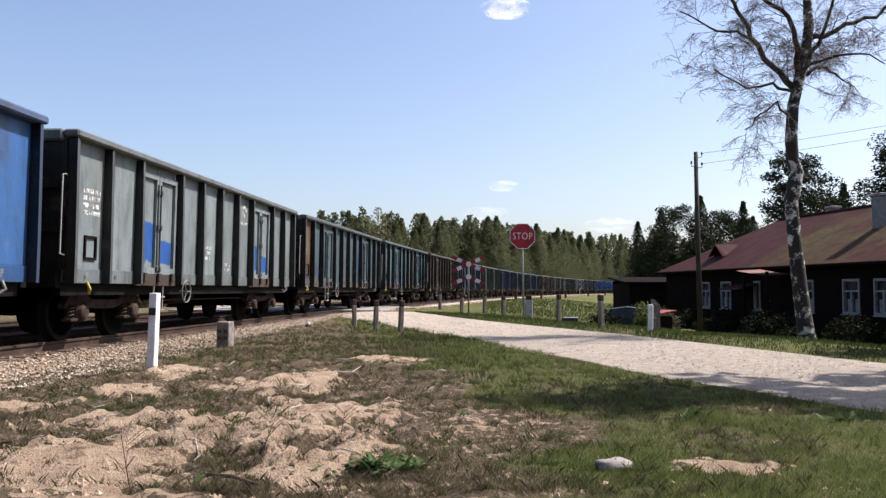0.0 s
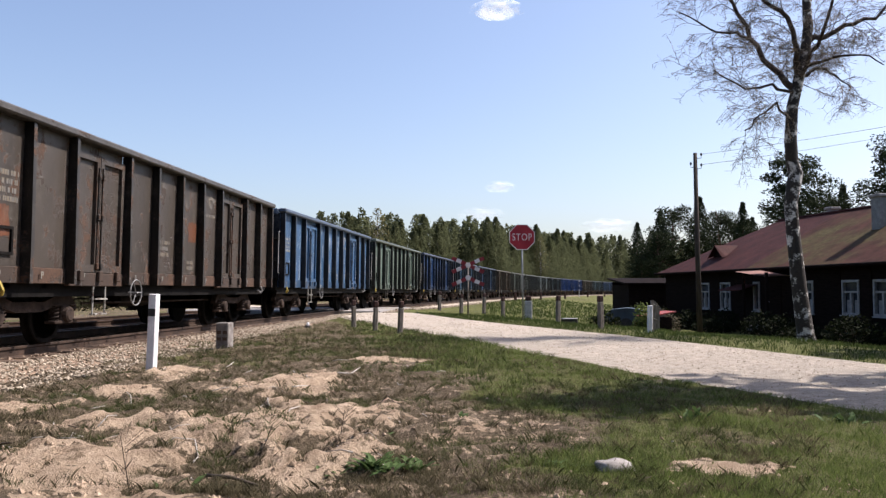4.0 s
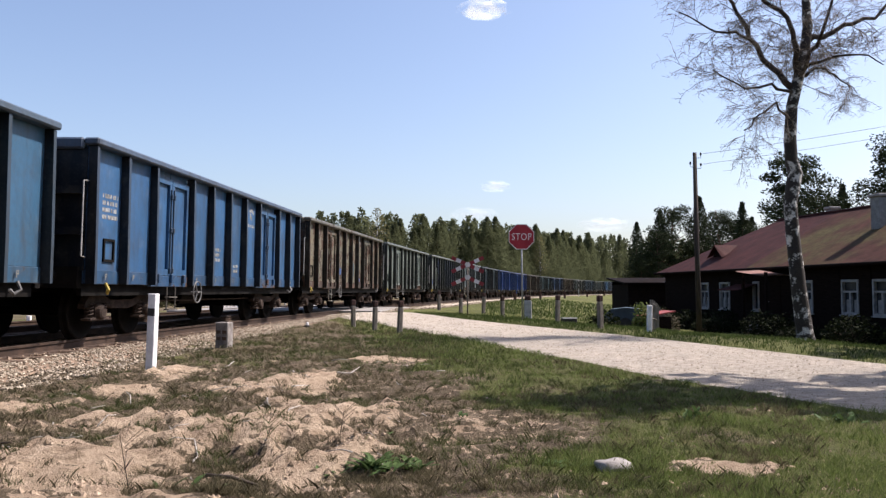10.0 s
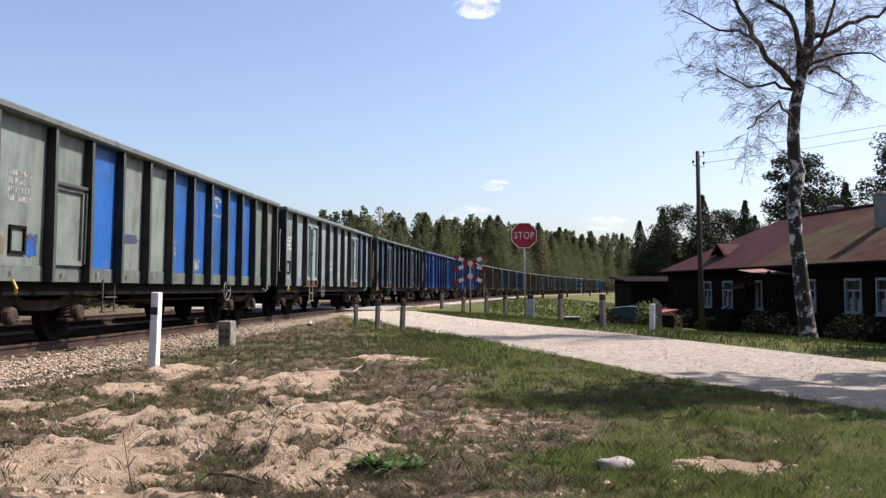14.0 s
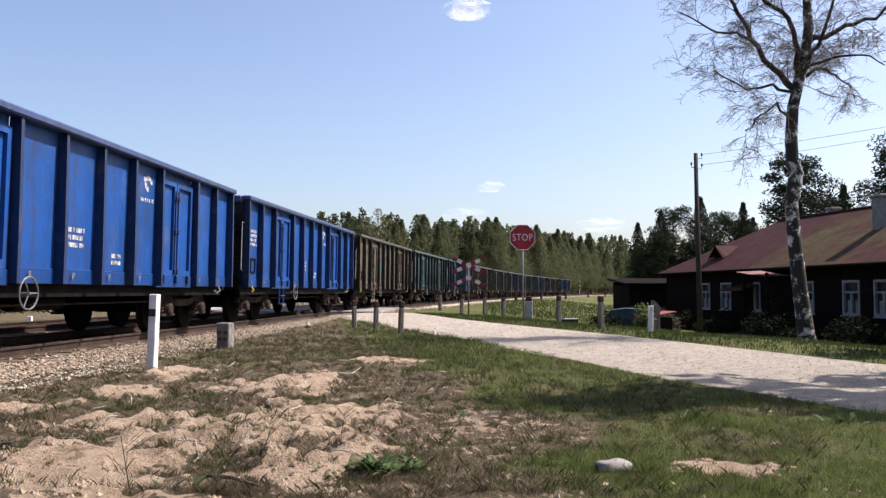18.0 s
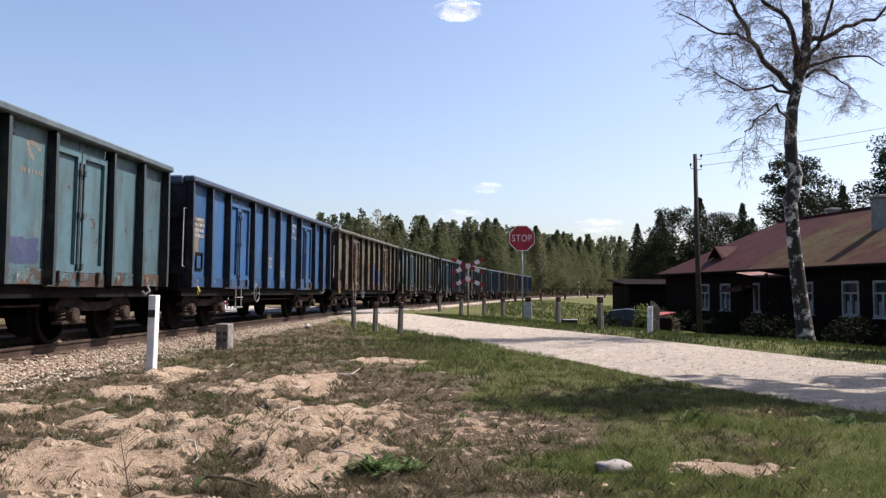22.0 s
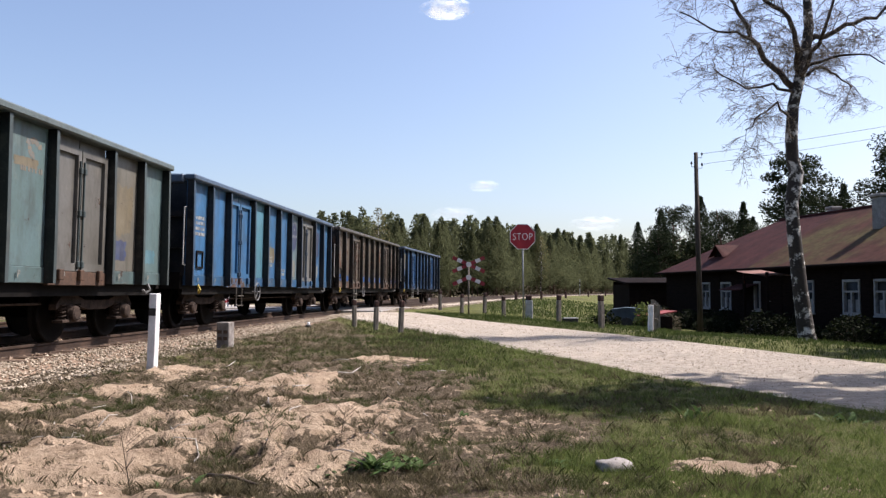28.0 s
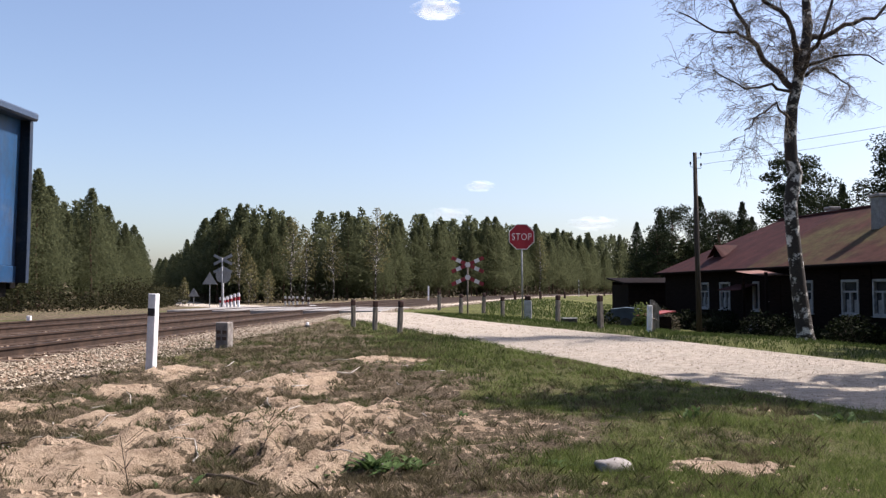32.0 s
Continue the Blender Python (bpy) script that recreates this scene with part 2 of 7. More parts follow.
def make_road():
    n = Nodes("pale_gravel")
    v = n.coords((1, 1, 1))
    f1, f2, f3 = n.noise(v, 0.7, 5), n.noise(v, 7, 7, 0.75), n.noise(v, 50, 4, 0.8)
    col = n.ramp(n.math("ADD", n.math("MULTIPLY", f2, 0.55), n.math("MULTIPLY", f3, 0.45)), 0.34, 0.64, (0.25, 0.208, 0.164), (0.67, 0.585, 0.485))
    col = n.mix(n.math("MULTIPLY", n.ramp(f1, 0.48, 0.68), 0.6), col, (0.42, 0.37, 0.31))
    vo = n.add("TexVoronoi", Scale=26.0)
    n.link(v, vo.inputs["Vector"])
    col = n.mix(n.ramp(vo.outputs["Distance"], 0.03, 0.2, (1, 1, 1), (0, 0, 0)), col, (0.22, 0.19, 0.165))
    n.bump(n.math("ADD", n.math("MULTIPLY", f2, 1.5), f3), 0.05, 1.0)
    return n.done(col, 0.95, spec=0.1)


def make_paint(name, streaks=False):
    """Wagon paint: the object's colour, worn to rust as far as its alpha says."""
    n = Nodes(name)
    v = n.coords((1, 1, 1), True)
    vs = n.coords((2.0, 2.0, 0.45), True)
    oi = n.add("ObjectInfo")
    big, mid, fine, run = n.noise(v, 0.8, 4), n.noise(v, 2.6, 9, 0.68), n.noise(v, 24, 5, 0.7), n.noise(vs, 2.2, 5, 0.6)
    base = oi.outputs["Color"]
    col = n.mix(n.ramp(big, 0.38, 0.68), base, n.mix(1.0, base, (0.86, 0.84, 0.78), "MULTIPLY"))
    col = n.mix(n.math("MULTIPLY", n.ramp(mid, 0.5, 0.66), 0.5), col, n.mix(0.55, base, (0.035, 0.03, 0.025)))
    col = n.mix(n.math("MULTIPLY", n.ramp(n.noise(v, 1.7, 7, 0.7), 0.56, 0.68), 0.3), col, n.mix(0.4, base, (0.3, 0.28, 0.22)))
    col = n.mix(n.math("MULTIPLY", n.ramp(run, 0.48, 0.7), 0.5), col, (0.03, 0.025, 0.02))
    col = n.mix(n.math("MULTIPLY", n.ramp(fine, 0.52, 0.7), 0.35), col, (0.05, 0.045, 0.04))
    if streaks:
        vv = n.coords((5.0, 5.0, 0.5), True)
        col = n.mix(n.ramp(n.noise(vv, 2.2, 6, 0.75), 0.585, 0.62), col, (0.42, 0.45, 0.48))
    rustc = n.ramp(fine, 0.3, 0.7, (0.026, 0.015, 0.01), (0.095, 0.05, 0.029))
    rustc = n.mix(n.ramp(big, 0.45, 0.6), rustc, (0.035, 0.024, 0.018))
    level = n.math("ADD", n.math("ADD", n.math("MULTIPLY", mid, 0.75), n.math("MULTIPLY", fine, 0.25)), n.math("SUBTRACT", n.math("MULTIPLY", oi.outputs["Alpha"], 0.47), 0.235))
    rust = n.ramp(level, 0.5, 0.53)
    col = n.mix(rust, col, rustc)
    n.bump(n.math("ADD", n.math("MULTIPLY", big, 4.0), rust), 0.016, 0.6)
    return n.done(col, n.math("ADD", n.math("MULTIPLY", rust, 0.4), 0.45), spec=0.35)


GROUND, ROAD = make_ground(), make_road()
PAINT, PAINT_STREAKED = make_paint("worn_wagon_paint"), make_paint("scraped_wagon_paint", True)
LETTERS = Nodes("faded_lettering")
LETTERS.link(LETTERS.mix(LETTERS.ramp(LETTERS.noise(LETTERS.coords((1, 1, 1), True), 9, 5, 0.7), 0.42, 0.58), LETTERS.add("ObjectInfo").outputs["Color"], (0.12, 0.115, 0.105)), LETTERS.bsdf.inputs["Base Color"])
LETTERS.bsdf.inputs["Roughness"].default_value = 0.7
LETTERS = LETTERS.mat
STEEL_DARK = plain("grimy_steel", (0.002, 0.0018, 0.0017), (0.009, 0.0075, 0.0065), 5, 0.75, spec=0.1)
STEEL_BROWN = plain("dusty_brown_steel", (0.012, 0.009, 0.0075), (0.07, 0.05, 0.04), 5, 0.8, spec=0.1)
RAIL = plain("rail_steel", (0.02, 0.013, 0.009), (0.065, 0.04, 0.028), 4, 0.65)
SLEEPER = plain("tarred_timber", (0.045, 0.03, 0.021), (0.14, 0.096, 0.068), 8, 0.9, stretch=(6, 1, 6))
BED = plain("dusty_ballast", (0.11, 0.076, 0.054), (0.33, 0.24, 0.175), 16, 0.95, 0.03, spec=0.05)
PALE_BED = plain("pale_ballast", (0.2, 0.165, 0.13), (0.52, 0.45, 0.37), 9, 0.95, 0.03, spec=0.05)
STONES = island("pale_ballast_stone", (0.13, 0.1, 0.07), (0.5, 0.425, 0.33), 0.9)
STONES_DARK = island("rusty_ballast_stone", (0.08, 0.058, 0.043), (0.34, 0.26, 0.195), 0.9)
CONCRETE = plain("pale_concrete", (0.174, 0.162, 0.151), (0.325, 0.307, 0.284), 5, 0.9)
POST_GREY = plain("weathered_post", (0.075, 0.064, 0.053), (0.24, 0.21, 0.18), 9, 0.9, stretch=(3, 3, 0.6))
POST_TOP = plain("dark_red_post_paint", (0.0203, 0.0116, 0.00986), (0.0696, 0.0348, 0.029), 9, 0.85)
WHITE = plain("white_paint", (0.60, 0.59, 0.60), (0.84, 0.83, 0.83), 5, 0.6)
WHITE_DIRTY = plain("dirty_white_paint", (0.244, 0.244, 0.238), (0.418, 0.418, 0.406), 6, 0.7)
WINDOW_WHITE = plain("weathered_window_paint", (0.18, 0.18, 0.177), (0.31, 0.31, 0.3), 6, 0.7)
BLACK = plain("black_paint", (0.015, 0.015, 0.016), (0.045, 0.042, 0.042), 6, 0.7)
RED = plain("red_sign_paint", (0.232, 0.0162, 0.0261), (0.336, 0.029, 0.0406), 3, 0.45)
CROSS_RED = plain("dull_red_sign_paint", (0.13, 0.014, 0.02), (0.22, 0.03, 0.038), 4, 0.6)
CROSS_WHITE = plain("dull_white_sign_paint", (0.42, 0.40, 0.405), (0.6, 0.58, 0.585), 4, 0.6)
HAND_WHEEL = plain("worn_grey_handwheel_paint", (0.07, 0.068, 0.066), (0.24, 0.24, 0.235), 9, 0.7)
YELLOW = plain("yellow_paint", (0.29, 0.209, 0.029), (0.406, 0.319, 0.0696), 6, 0.6)
GALV = plain("galvanised_steel", (0.174, 0.18, 0.186), (0.278, 0.284, 0.29), 6, 0.5, metal=0.4)
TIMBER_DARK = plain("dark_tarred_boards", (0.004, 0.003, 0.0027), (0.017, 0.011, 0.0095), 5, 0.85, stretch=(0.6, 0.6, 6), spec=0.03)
POLE_WOOD = plain("weathered_pole_wood", (0.022, 0.017, 0.014), (0.07, 0.056, 0.044), 7, 0.9, stretch=(3, 3, 0.3))
ROOF_RED = plain("faded_red_roof_sheet", (0.028, 0.0092, 0.0084), (0.064, 0.021, 0.018), 1.6, 0.75, 0.02, spec=0.08)
ROOF_MOSS = Nodes("mossy_red_roof_sheet")
_rv = ROOF_MOSS.coords((1, 1, 1))
_rc = ROOF_MOSS.ramp(ROOF_MOSS.noise(_rv, 1.4, 5), 0.35, 0.65, (0.034, 0.014, 0.0105), (0.070, 0.028, 0.021))
_rc = ROOF_MOSS.mix(ROOF_MOSS.ramp(ROOF_MOSS.noise(_rv, 0.32, 6, 0.65), 0.47, 0.62), _rc, ROOF_MOSS.ramp(ROOF_MOSS.noise(_rv, 6, 5), 0.3, 0.7, (0.04, 0.032, 0.013), (0.085, 0.066, 0.028)))
ROOF_MOSS.bump(ROOF_MOSS.noise(_rv, 9, 4), 0.02, 0.5)
ROOF_MOSS = ROOF_MOSS.done(_rc, 0.85, spec=0.08)
PLASTER = plain("grey_chimney_plaster", (0.145, 0.145, 0.139), (0.261, 0.261, 0.255), 6, 0.9)
STONE = plain("grey_stone", (0.11, 0.095, 0.084), (0.31, 0.285, 0.262), 9, 0.9)
BARK_PINE = plain("pine_bark", (0.0348, 0.0232, 0.0174), (0.116, 0.0696, 0.0464), 3, 0.95, 0.03, stretch=(3, 3, 0.7))
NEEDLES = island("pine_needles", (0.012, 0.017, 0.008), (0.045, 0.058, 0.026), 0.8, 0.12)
# lighter than the near pines' needles, with distance haze put into the colour
NEEDLES_FAR = island("hazed_pine_wood_needles", (0.082, 0.092, 0.046), (0.125, 0.138, 0.072), 0.9, 0.6)
SPRING = island("young_birch_leaves", (0.11, 0.105, 0.045), (0.25, 0.22, 0.105), 0.7, 0.35)
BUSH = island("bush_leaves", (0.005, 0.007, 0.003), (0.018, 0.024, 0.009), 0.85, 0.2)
THICKET = island("thicket_leaves", (0.016, 0.018, 0.008), (0.06, 0.056, 0.027), 0.8, 0.3)
BUSH_DRY = island("bare_thicket", (0.05, 0.043, 0.028), (0.13, 0.11, 0.072), 0.8, 0.2)
BLADES = island("green_grass_blades", (0.066, 0.092, 0.025), (0.205, 0.25, 0.076), 0.7, 0.45)
STRAW = island("dry_grass_blades", (0.046, 0.04, 0.022), (0.2, 0.17, 0.10), 0.8, 0.4)
WEED = island("weed_leaves", (0.03, 0.055, 0.018), (0.09, 0.14, 0.045), 0.6, 0.25)
VERGE = island("verge_grass_blades", (0.03, 0.047, 0.013), (0.10, 0.133, 0.04), 0.75, 0.4)
OLIVE = island("olive_grass_blades", (0.035, 0.043, 0.016), (0.135, 0.15, 0.06), 0.8, 0.4)
CLODS = island("dry_soil_clod", (0.10, 0.07, 0.044), (0.46, 0.345, 0.245), 0.95)
TWIGWOOD = plain("bleached_stick", (0.24, 0.215, 0.185), (0.56, 0.52, 0.465), 14, 0.85, stretch=(1, 1, 1))
TWIGDARK = plain("dark_stick", (0.0348, 0.0261, 0.0203), (0.116, 0.087, 0.0638), 14, 0.85)
GLASS_WIN = plain("dark_window_glass", (0.02, 0.022, 0.025), (0.05, 0.055, 0.06), 2, 0.08, 0.0)
CANOPY = island("sunlit_corrugated_plastic", (0.6, 0.47, 0.44), (0.65, 0.51, 0.48), 0.5, 0.8)
CAR_PAINT = plain("pale_blue_car_paint", (0.03, 0.042, 0.055), (0.06, 0.078, 0.095), 2, 0.3, 0.0)


def make_birch_bark():
    n = Nodes("birch_bark")
    v = n.coords((1, 1, 1))
    vs = n.coords((1.2, 1.2, 4.5))
    blot = n.noise(v, 3.2, 5, 0.7)
    lines = n.noise(vs, 7, 4, 0.7)
    col = n.ramp(n.noise(v, 18, 4), 0.3, 0.7, (0.42, 0.40, 0.365), (0.70, 0.68, 0.64))
    dark = n.math("MAXIMUM", n.ramp(blot, 0.41, 0.48), n.ramp(lines, 0.57, 0.63))
    col = n.mix(dark, col, n.ramp(n.noise(v, 30, 4), 0.3, 0.7, (0.02, 0.017, 0.015), (0.05, 0.042, 0.036)))
    n.bump(blot, 0.04, 0.8)
    return n.done(col, 0.9)


BARK_BIRCH = make_birch_bark()
BRANCH = plain("birch_branch_bark", (0.0203, 0.0151, 0.0128), (0.0754, 0.058, 0.0493), 6, 0.9)
TWIGS = island("birch_twigs_and_catkins", (0.11, 0.085, 0.065), (0.30, 0.24, 0.18), 0.85)

CLOUD = Nodes("cloud")
_v = CLOUD.coords((1, 0, 1))
_gr = CLOUD.add("TexGradient")
_gr.gradient_type = "SPHERICAL"
CLOUD.link(_v, _gr.inputs[0])
_vn = CLOUD.coords((2.6, 1.0, 1.0), True)
_fac = CLOUD.math("ADD", CLOUD.math("MULTIPLY", _gr.outputs["Fac"], 1.1), CLOUD.math("MULTIPLY", CLOUD.math("SUBTRACT", CLOUD.noise(_vn, 1.3, 3, 0.5), 0.5), 1.3))
_oi = CLOUD.add("ObjectInfo")
CLOUD.link(CLOUD.math("MULTIPLY", CLOUD.ramp(_fac, 0.25, 1.15), _oi.outputs["Alpha"]), CLOUD.bsdf.inputs["Alpha"])
# the cloud glows a little in place of sunlight scattered inside it
CLOUD.bsdf.inputs["Emission Color"].default_value = (0.86, 0.93, 1.0, 1)
CLOUD.bsdf.inputs["Emission Strength"].default_value = 0.42
CLOUD.done((0.7, 0.7, 0.7), 1.0, spec=0.0)
CLOUD = CLOUD.mat

# ---- ground, road, railway bed ----


def axis(points):
    """Grid lines from (position, spacing) pairs."""
    out = [points[0][0]]
    for (a, sa), (b, sb) in zip(points, points[1:]):
        while out[-1] < b:
            u = (out[-1] - a) / (b - a)
            out.append(out[-1] + sa + (sb - sa) * u)
    return out


def sheet(name, xs, ys, height, mat, cover=None):
    v = [(x, y, height(x, y)) for y in ys for x in xs]
    w = len(xs)
    f = [(j * w + i, j * w + i + 1, (j + 1) * w + i + 1, (j + 1) * w + i) for j in range(len(ys) - 1) for i in range(w - 1)]
    me = bpy.data.meshes.new(name)
    me.from_pydata(v, [], f)
    me.materials.append(mat)
    me.shade_smooth()
    if cover:
        col = np.ones((len(v), 4), np.float32)
        col[:, :2] = [cover(x, y) for x, y, _ in v]
        me.color_attributes.new("cover", "FLOAT_COLOR", "POINT").data.foreach_set("color", col.ravel())
    return new(name, me)


def cover_at(x, y):
    """How far the ground is green grass, and how far dry litter."""
    d = x - road_x(y)
    side = track_side(x, y)
    n1 = noise.noise((x * 0.5, y * 0.5, 7.0))
    n2 = noise.noise((x * 1.3, y * 1.3, 3.0))
    n3 = noise.noise((x * 4.1, y * 4.1, 5.0))
    if d < 0 and side > 0 and y < 36:
        # bare sand in patches, litter along the line, green by the road
        e = x - verge_x(y) + 0.7 * n1 + 0.35 * n2
        green = smoothstep(-0.5, 0.9, e) * (0.72 + 0.3 * smoothstep(9, 15, y) + 0.45 * n2)
        green = max(green, (0.34 + 0.35 * n2) * smoothstep(8, 12, y))
        sand = sand_at(x, y)[0]
        # worn brown soil between the sand and the grass
        worn = smoothstep(1.1, 0.5, math.hypot((x - 0.15 + 0.3 * n2) / 0.8, (y - 6.3 + 0.4 * n3) / 1.3))
        green *= 1 - 0.9 * worn
        sand = max(sand, 0.42 * worn)
        if sand > 0.5:
            green *= 0.3
        return min(1.0, max(0.0, green)), min(1.0, max(0.0, 0.95 - 0.9 * sand))
    if side > -TRACK_GAP - 4 and side < 3:
        return 0.2, 0.9
    if side < 0:
        return 0.42 + 0.3 * n1, 0.9
    return 0.8 + 0.25 * n1, 0.7


xs = axis([(-2500, 600), (-300, 60), (-60, 6), (-12, 0.3), (-6, 0.07), (-3.5, 0.045), (3.4, 0.045), (5, 0.09), (9, 0.3), (30, 2), (80, 12), (300, 60), (2500, 600)])
ys = axis([(-600, 80), (-20, 4), (2.5, 0.25), (3.9, 0.045), (7.5, 0.05), (10, 0.09), (14, 0.25), (30, 0.6), (50, 1.4), (120, 8), (400, 50), (3000, 600)])
ground = tagged(sheet("ground", xs, ys, ground_z, GROUND, cover_at), "sandy ground with dry litter and spring grass", "ground", kind="structure")


def strip(name, line, offs, zs, mat, wobble=0.0):
    """A sheet along a line of (point, right) pairs, at the given offsets and heights."""
    m = Mesh()
    w = len(offs)
    for k, (p, r) in enumerate(line):
        for i, (o, z) in enumerate(zip(offs, zs)):
            q = p + r * (o + (wobble * noise.noise((k * 0.35, o, 5.5)) if i in (0, w - 1) else 0))
            zz = z(q.x, q.y) if callable(z) else q.z + z
            m.v.append((q.x, q.y, zz))
    for k in range(len(line) - 1):
        for i in range(w - 1):
            a = k * w + i
            m.f.append((a, a + 1, a + w + 1, a + w))
    return new(name, m.data(name, mat, True))


def road_line(y0, y1, step):
    out = []
    y = y0
    while y < y1:
        x = road_x(y)
        # smoothed
        x = sum(road_x(y + k) for k in (-3, -1.5, 0, 1.5, 3)) / 5
        x2 = sum(road_x(y + 0.5 + k) for k in (-3, -1.5, 0, 1.5, 3)) / 5
        d = Vector((x2 - x, 0.5, 0)).normalized()
        out.append((Vector((x, y, 0)), Vector((d.y, -d.x, 0))))
        y += step
    return out


lift = lambda h: (lambda x, y: max(ground_z(x, y, False) + h, -0.3))
rut = [(-2.25, -0.08), (-1.95, 0.012), (-1.4, 0.03), (-0.9, 0.012), (-0.3, 0.045), (0.3, 0.045), (0.9, 0.012), (1.4, 0.03), (1.95, 0.012), (2.25, -0.08)]
road = tagged(strip("road", road_line(-12, 33.2, 0.4), [o for o, _ in rut], [lift(h) for _, h in rut], ROAD, 0.45), "pale gravel road with worn wheel tracks", "road", kind="structure")
road_2 = tagged(strip("road_beyond_the_line", road_line(44.0, 300, 2.0), [o * 0.9 for o, _ in rut], [(lambda h: (lambda x, y: ground_z(x, y, False) + h + 0.03))(h) for _, h in rut], ROAD, 0.3), "pale gravel road leading into the woods", "road", kind="structure")


def track_line(s0, s1, step):
    return [(on_track(s), on_track(s, 1) - on_track(s)) for s in np.arange(s0, s1, step)]


bed_offs = [-TRACK_GAP - 2.9, -TRACK_GAP - 1.75, -TRACK_GAP, -TRACK_GAP / 2, -0.9, 0, 0.9, 1.5, 1.9, 2.6]
bed_z = [-0.45, -0.2, -0.17, -0.26, -0.19, -0.17, -0.19, -0.2, -0.27, -0.46]
bed = tagged(strip("track_bed", track_line(-380, 440, 1.0), bed_offs, bed_z, BED), "brown dusty ballast bed of a double track", "ballast", kind="structure")


shoulder = tagged(strip("ballast_shoulder", track_line(44, 300, 2.0), [1.35, 1.9, 2.5, 3.3], [-0.185, -0.2, -0.42, -0.8], PALE_BED, 0.1), "pale crushed-stone shoulder of the far line", "ballast", kind="structure")


def stones(name, count, s0, s1, o0, o1, size, mat, zf, seed, power=1.0):
    """Loose angular stones, scattered along the track."""
    rnd = random.Random(seed)
    shape = [(0, 0, 1), (0.9, 0.1, 0.15), (0.1, 0.95, 0.0), (-0.85, 0.2, 0.2), (-0.1, -0.9, 0.1), (0, 0, -0.6)]
    fac = [(0, 1, 2), (0, 2, 3), (0, 3, 4), (0, 4, 1), (5, 2, 1), (5, 3, 2), (5, 4, 3), (5, 1, 4)]
    m = Mesh()
    for _ in range(count):
        s = s0 + (s1 - s0) * rnd.random() ** power
        o = rnd.uniform(o0, between(s, [12, 26], [o1, 1.75 if o1 > 2 and s0 < 30 else o1]))
        p = on_track(s, o)
        z = zf(p, o)
        r = size * rnd.uniform(0.55, 1.3)
        t = Euler((rnd.uniform(-0.6, 0.6), rnd.uniform(-0.6, 0.6), rnd.uniform(0, 6.3))).to_matrix()
        i = len(m.v)
        for q in shape:
            w = t @ Vector((q[0] * r * rnd.uniform(0.7, 1.2), q[1] * r * rnd.uniform(0.7, 1.2), q[2] * r * 0.75))
            m.v.append((p.x + w.x, p.y + w.y, z + w.z))
        m.f += [tuple(i + k for k in q) for q in fac]
    return new(name, m.data(name, mat))


def bed_top(p, o):
    return between(o, bed_offs, bed_z) + 0.012


tagged(stones("shoulder_stones", 15000, 3, 34, 1.05, 2.75, 0.027, STONES, lambda p, o: max(bed_top(p, o), ground_z(p.x, p.y) + 0.01), 3, 1.3), "pale crushed stone on the ballast shoulder", "ballast", kind="stuff")
tagged(stones("far_shoulder_stones", 4500, 34, 240, 1.3, 2.9, 0.07, STONES, lambda p, o: max(bed_top(p, o), ground_z(p.x, p.y) + 0.01), 4, 1.6), "pale crushed stone along the far line", "ballast", kind="stuff")
tagged(stones("bed_stones", 7000, 3, 34, -TRACK_GAP - 2.4, 1.0, 0.045, STONES_DARK, bed_top, 5, 1.3), "rust-stained crushed stone between the rails", "ballast", kind="stuff")


# rails and sleepers
RAIL_SHAPE = [(-0.07, -0.172), (-0.07, -0.155), (-0.012, -0.135), (-0.012, -0.045), (-0.036, -0.035), (-0.036, -0.004), (-0.03, 0.0),
              (0.03, 0.0), (0.036, -0.004), (0.036, -0.035), (0.012, -0.045), (0.012, -0.135), (0.07, -0.155), (0.07, -0.172)]
CANT = 0.02


def rail(name, off, tilt, mat):
    m = Mesh()
    n = len(RAIL_SHAPE)
    line = track_line(-380, 440, 1.0)
    for p, r in line:
        for o, z in RAIL_SHAPE:
            q = p + r * (off + o)
            m.v.append((q.x, q.y, z - tilt))
    for k in range(len(line) - 1):
        for i in range(n):
            a, b = k * n + i, k * n + (i + 1) % n
            m.f.append((a, b, b + n, a + n))
    return part(name, m, mat)


for base in (0, -TRACK_GAP):
    tr = thing("railway_track", label="rusty steel rails on timber sleepers in brown ballast", category="track", kind="structure", group="parallel tracks")
    for side in (0.7525, -0.7525):
        rail("rail", base + side, CANT * side / 1.5, RAIL).parent = tr
    me = Mesh().box(-1.28, 1.28, -0.12, 0.12, -0.16, 0.0, 0.012).data("sleeper", SLEEPER)
    far = Mesh()
    for k in range(-620, 700):
        s = k * 0.62
        h = float(np.interp(s, S_ALL, T_HEAD))
        p = on_track(s, base, -0.165)
        if -5 < s < 44:
            o = part("sleeper", me, None, tr)
            o.matrix_basis = Matrix.Translation(p) @ pose(0, 0, 0, 0, 0, -math.degrees(h) + 0.8 * math.sin(k * 2.3))
        else:
            b = Mesh().box(-1.28, 1.28, -0.12, 0.12, -0.16, 0.0)
            i = len(far.v)
            rot = Matrix.Translation(p) @ pose(0, 0, 0, 0, 0, -math.degrees(h))
            far.v += [tuple(rot @ Vector(q)) for q in b.v]
            far.f += [tuple(i + j for j in q) for q in b.f]
    tagged(part("far_sleepers", far, SLEEPER, tr), kind="stuff")
crossing = thing("level_crossing_deck", label="worn pale concrete slabs between the rails", category="level crossing", kind="structure")
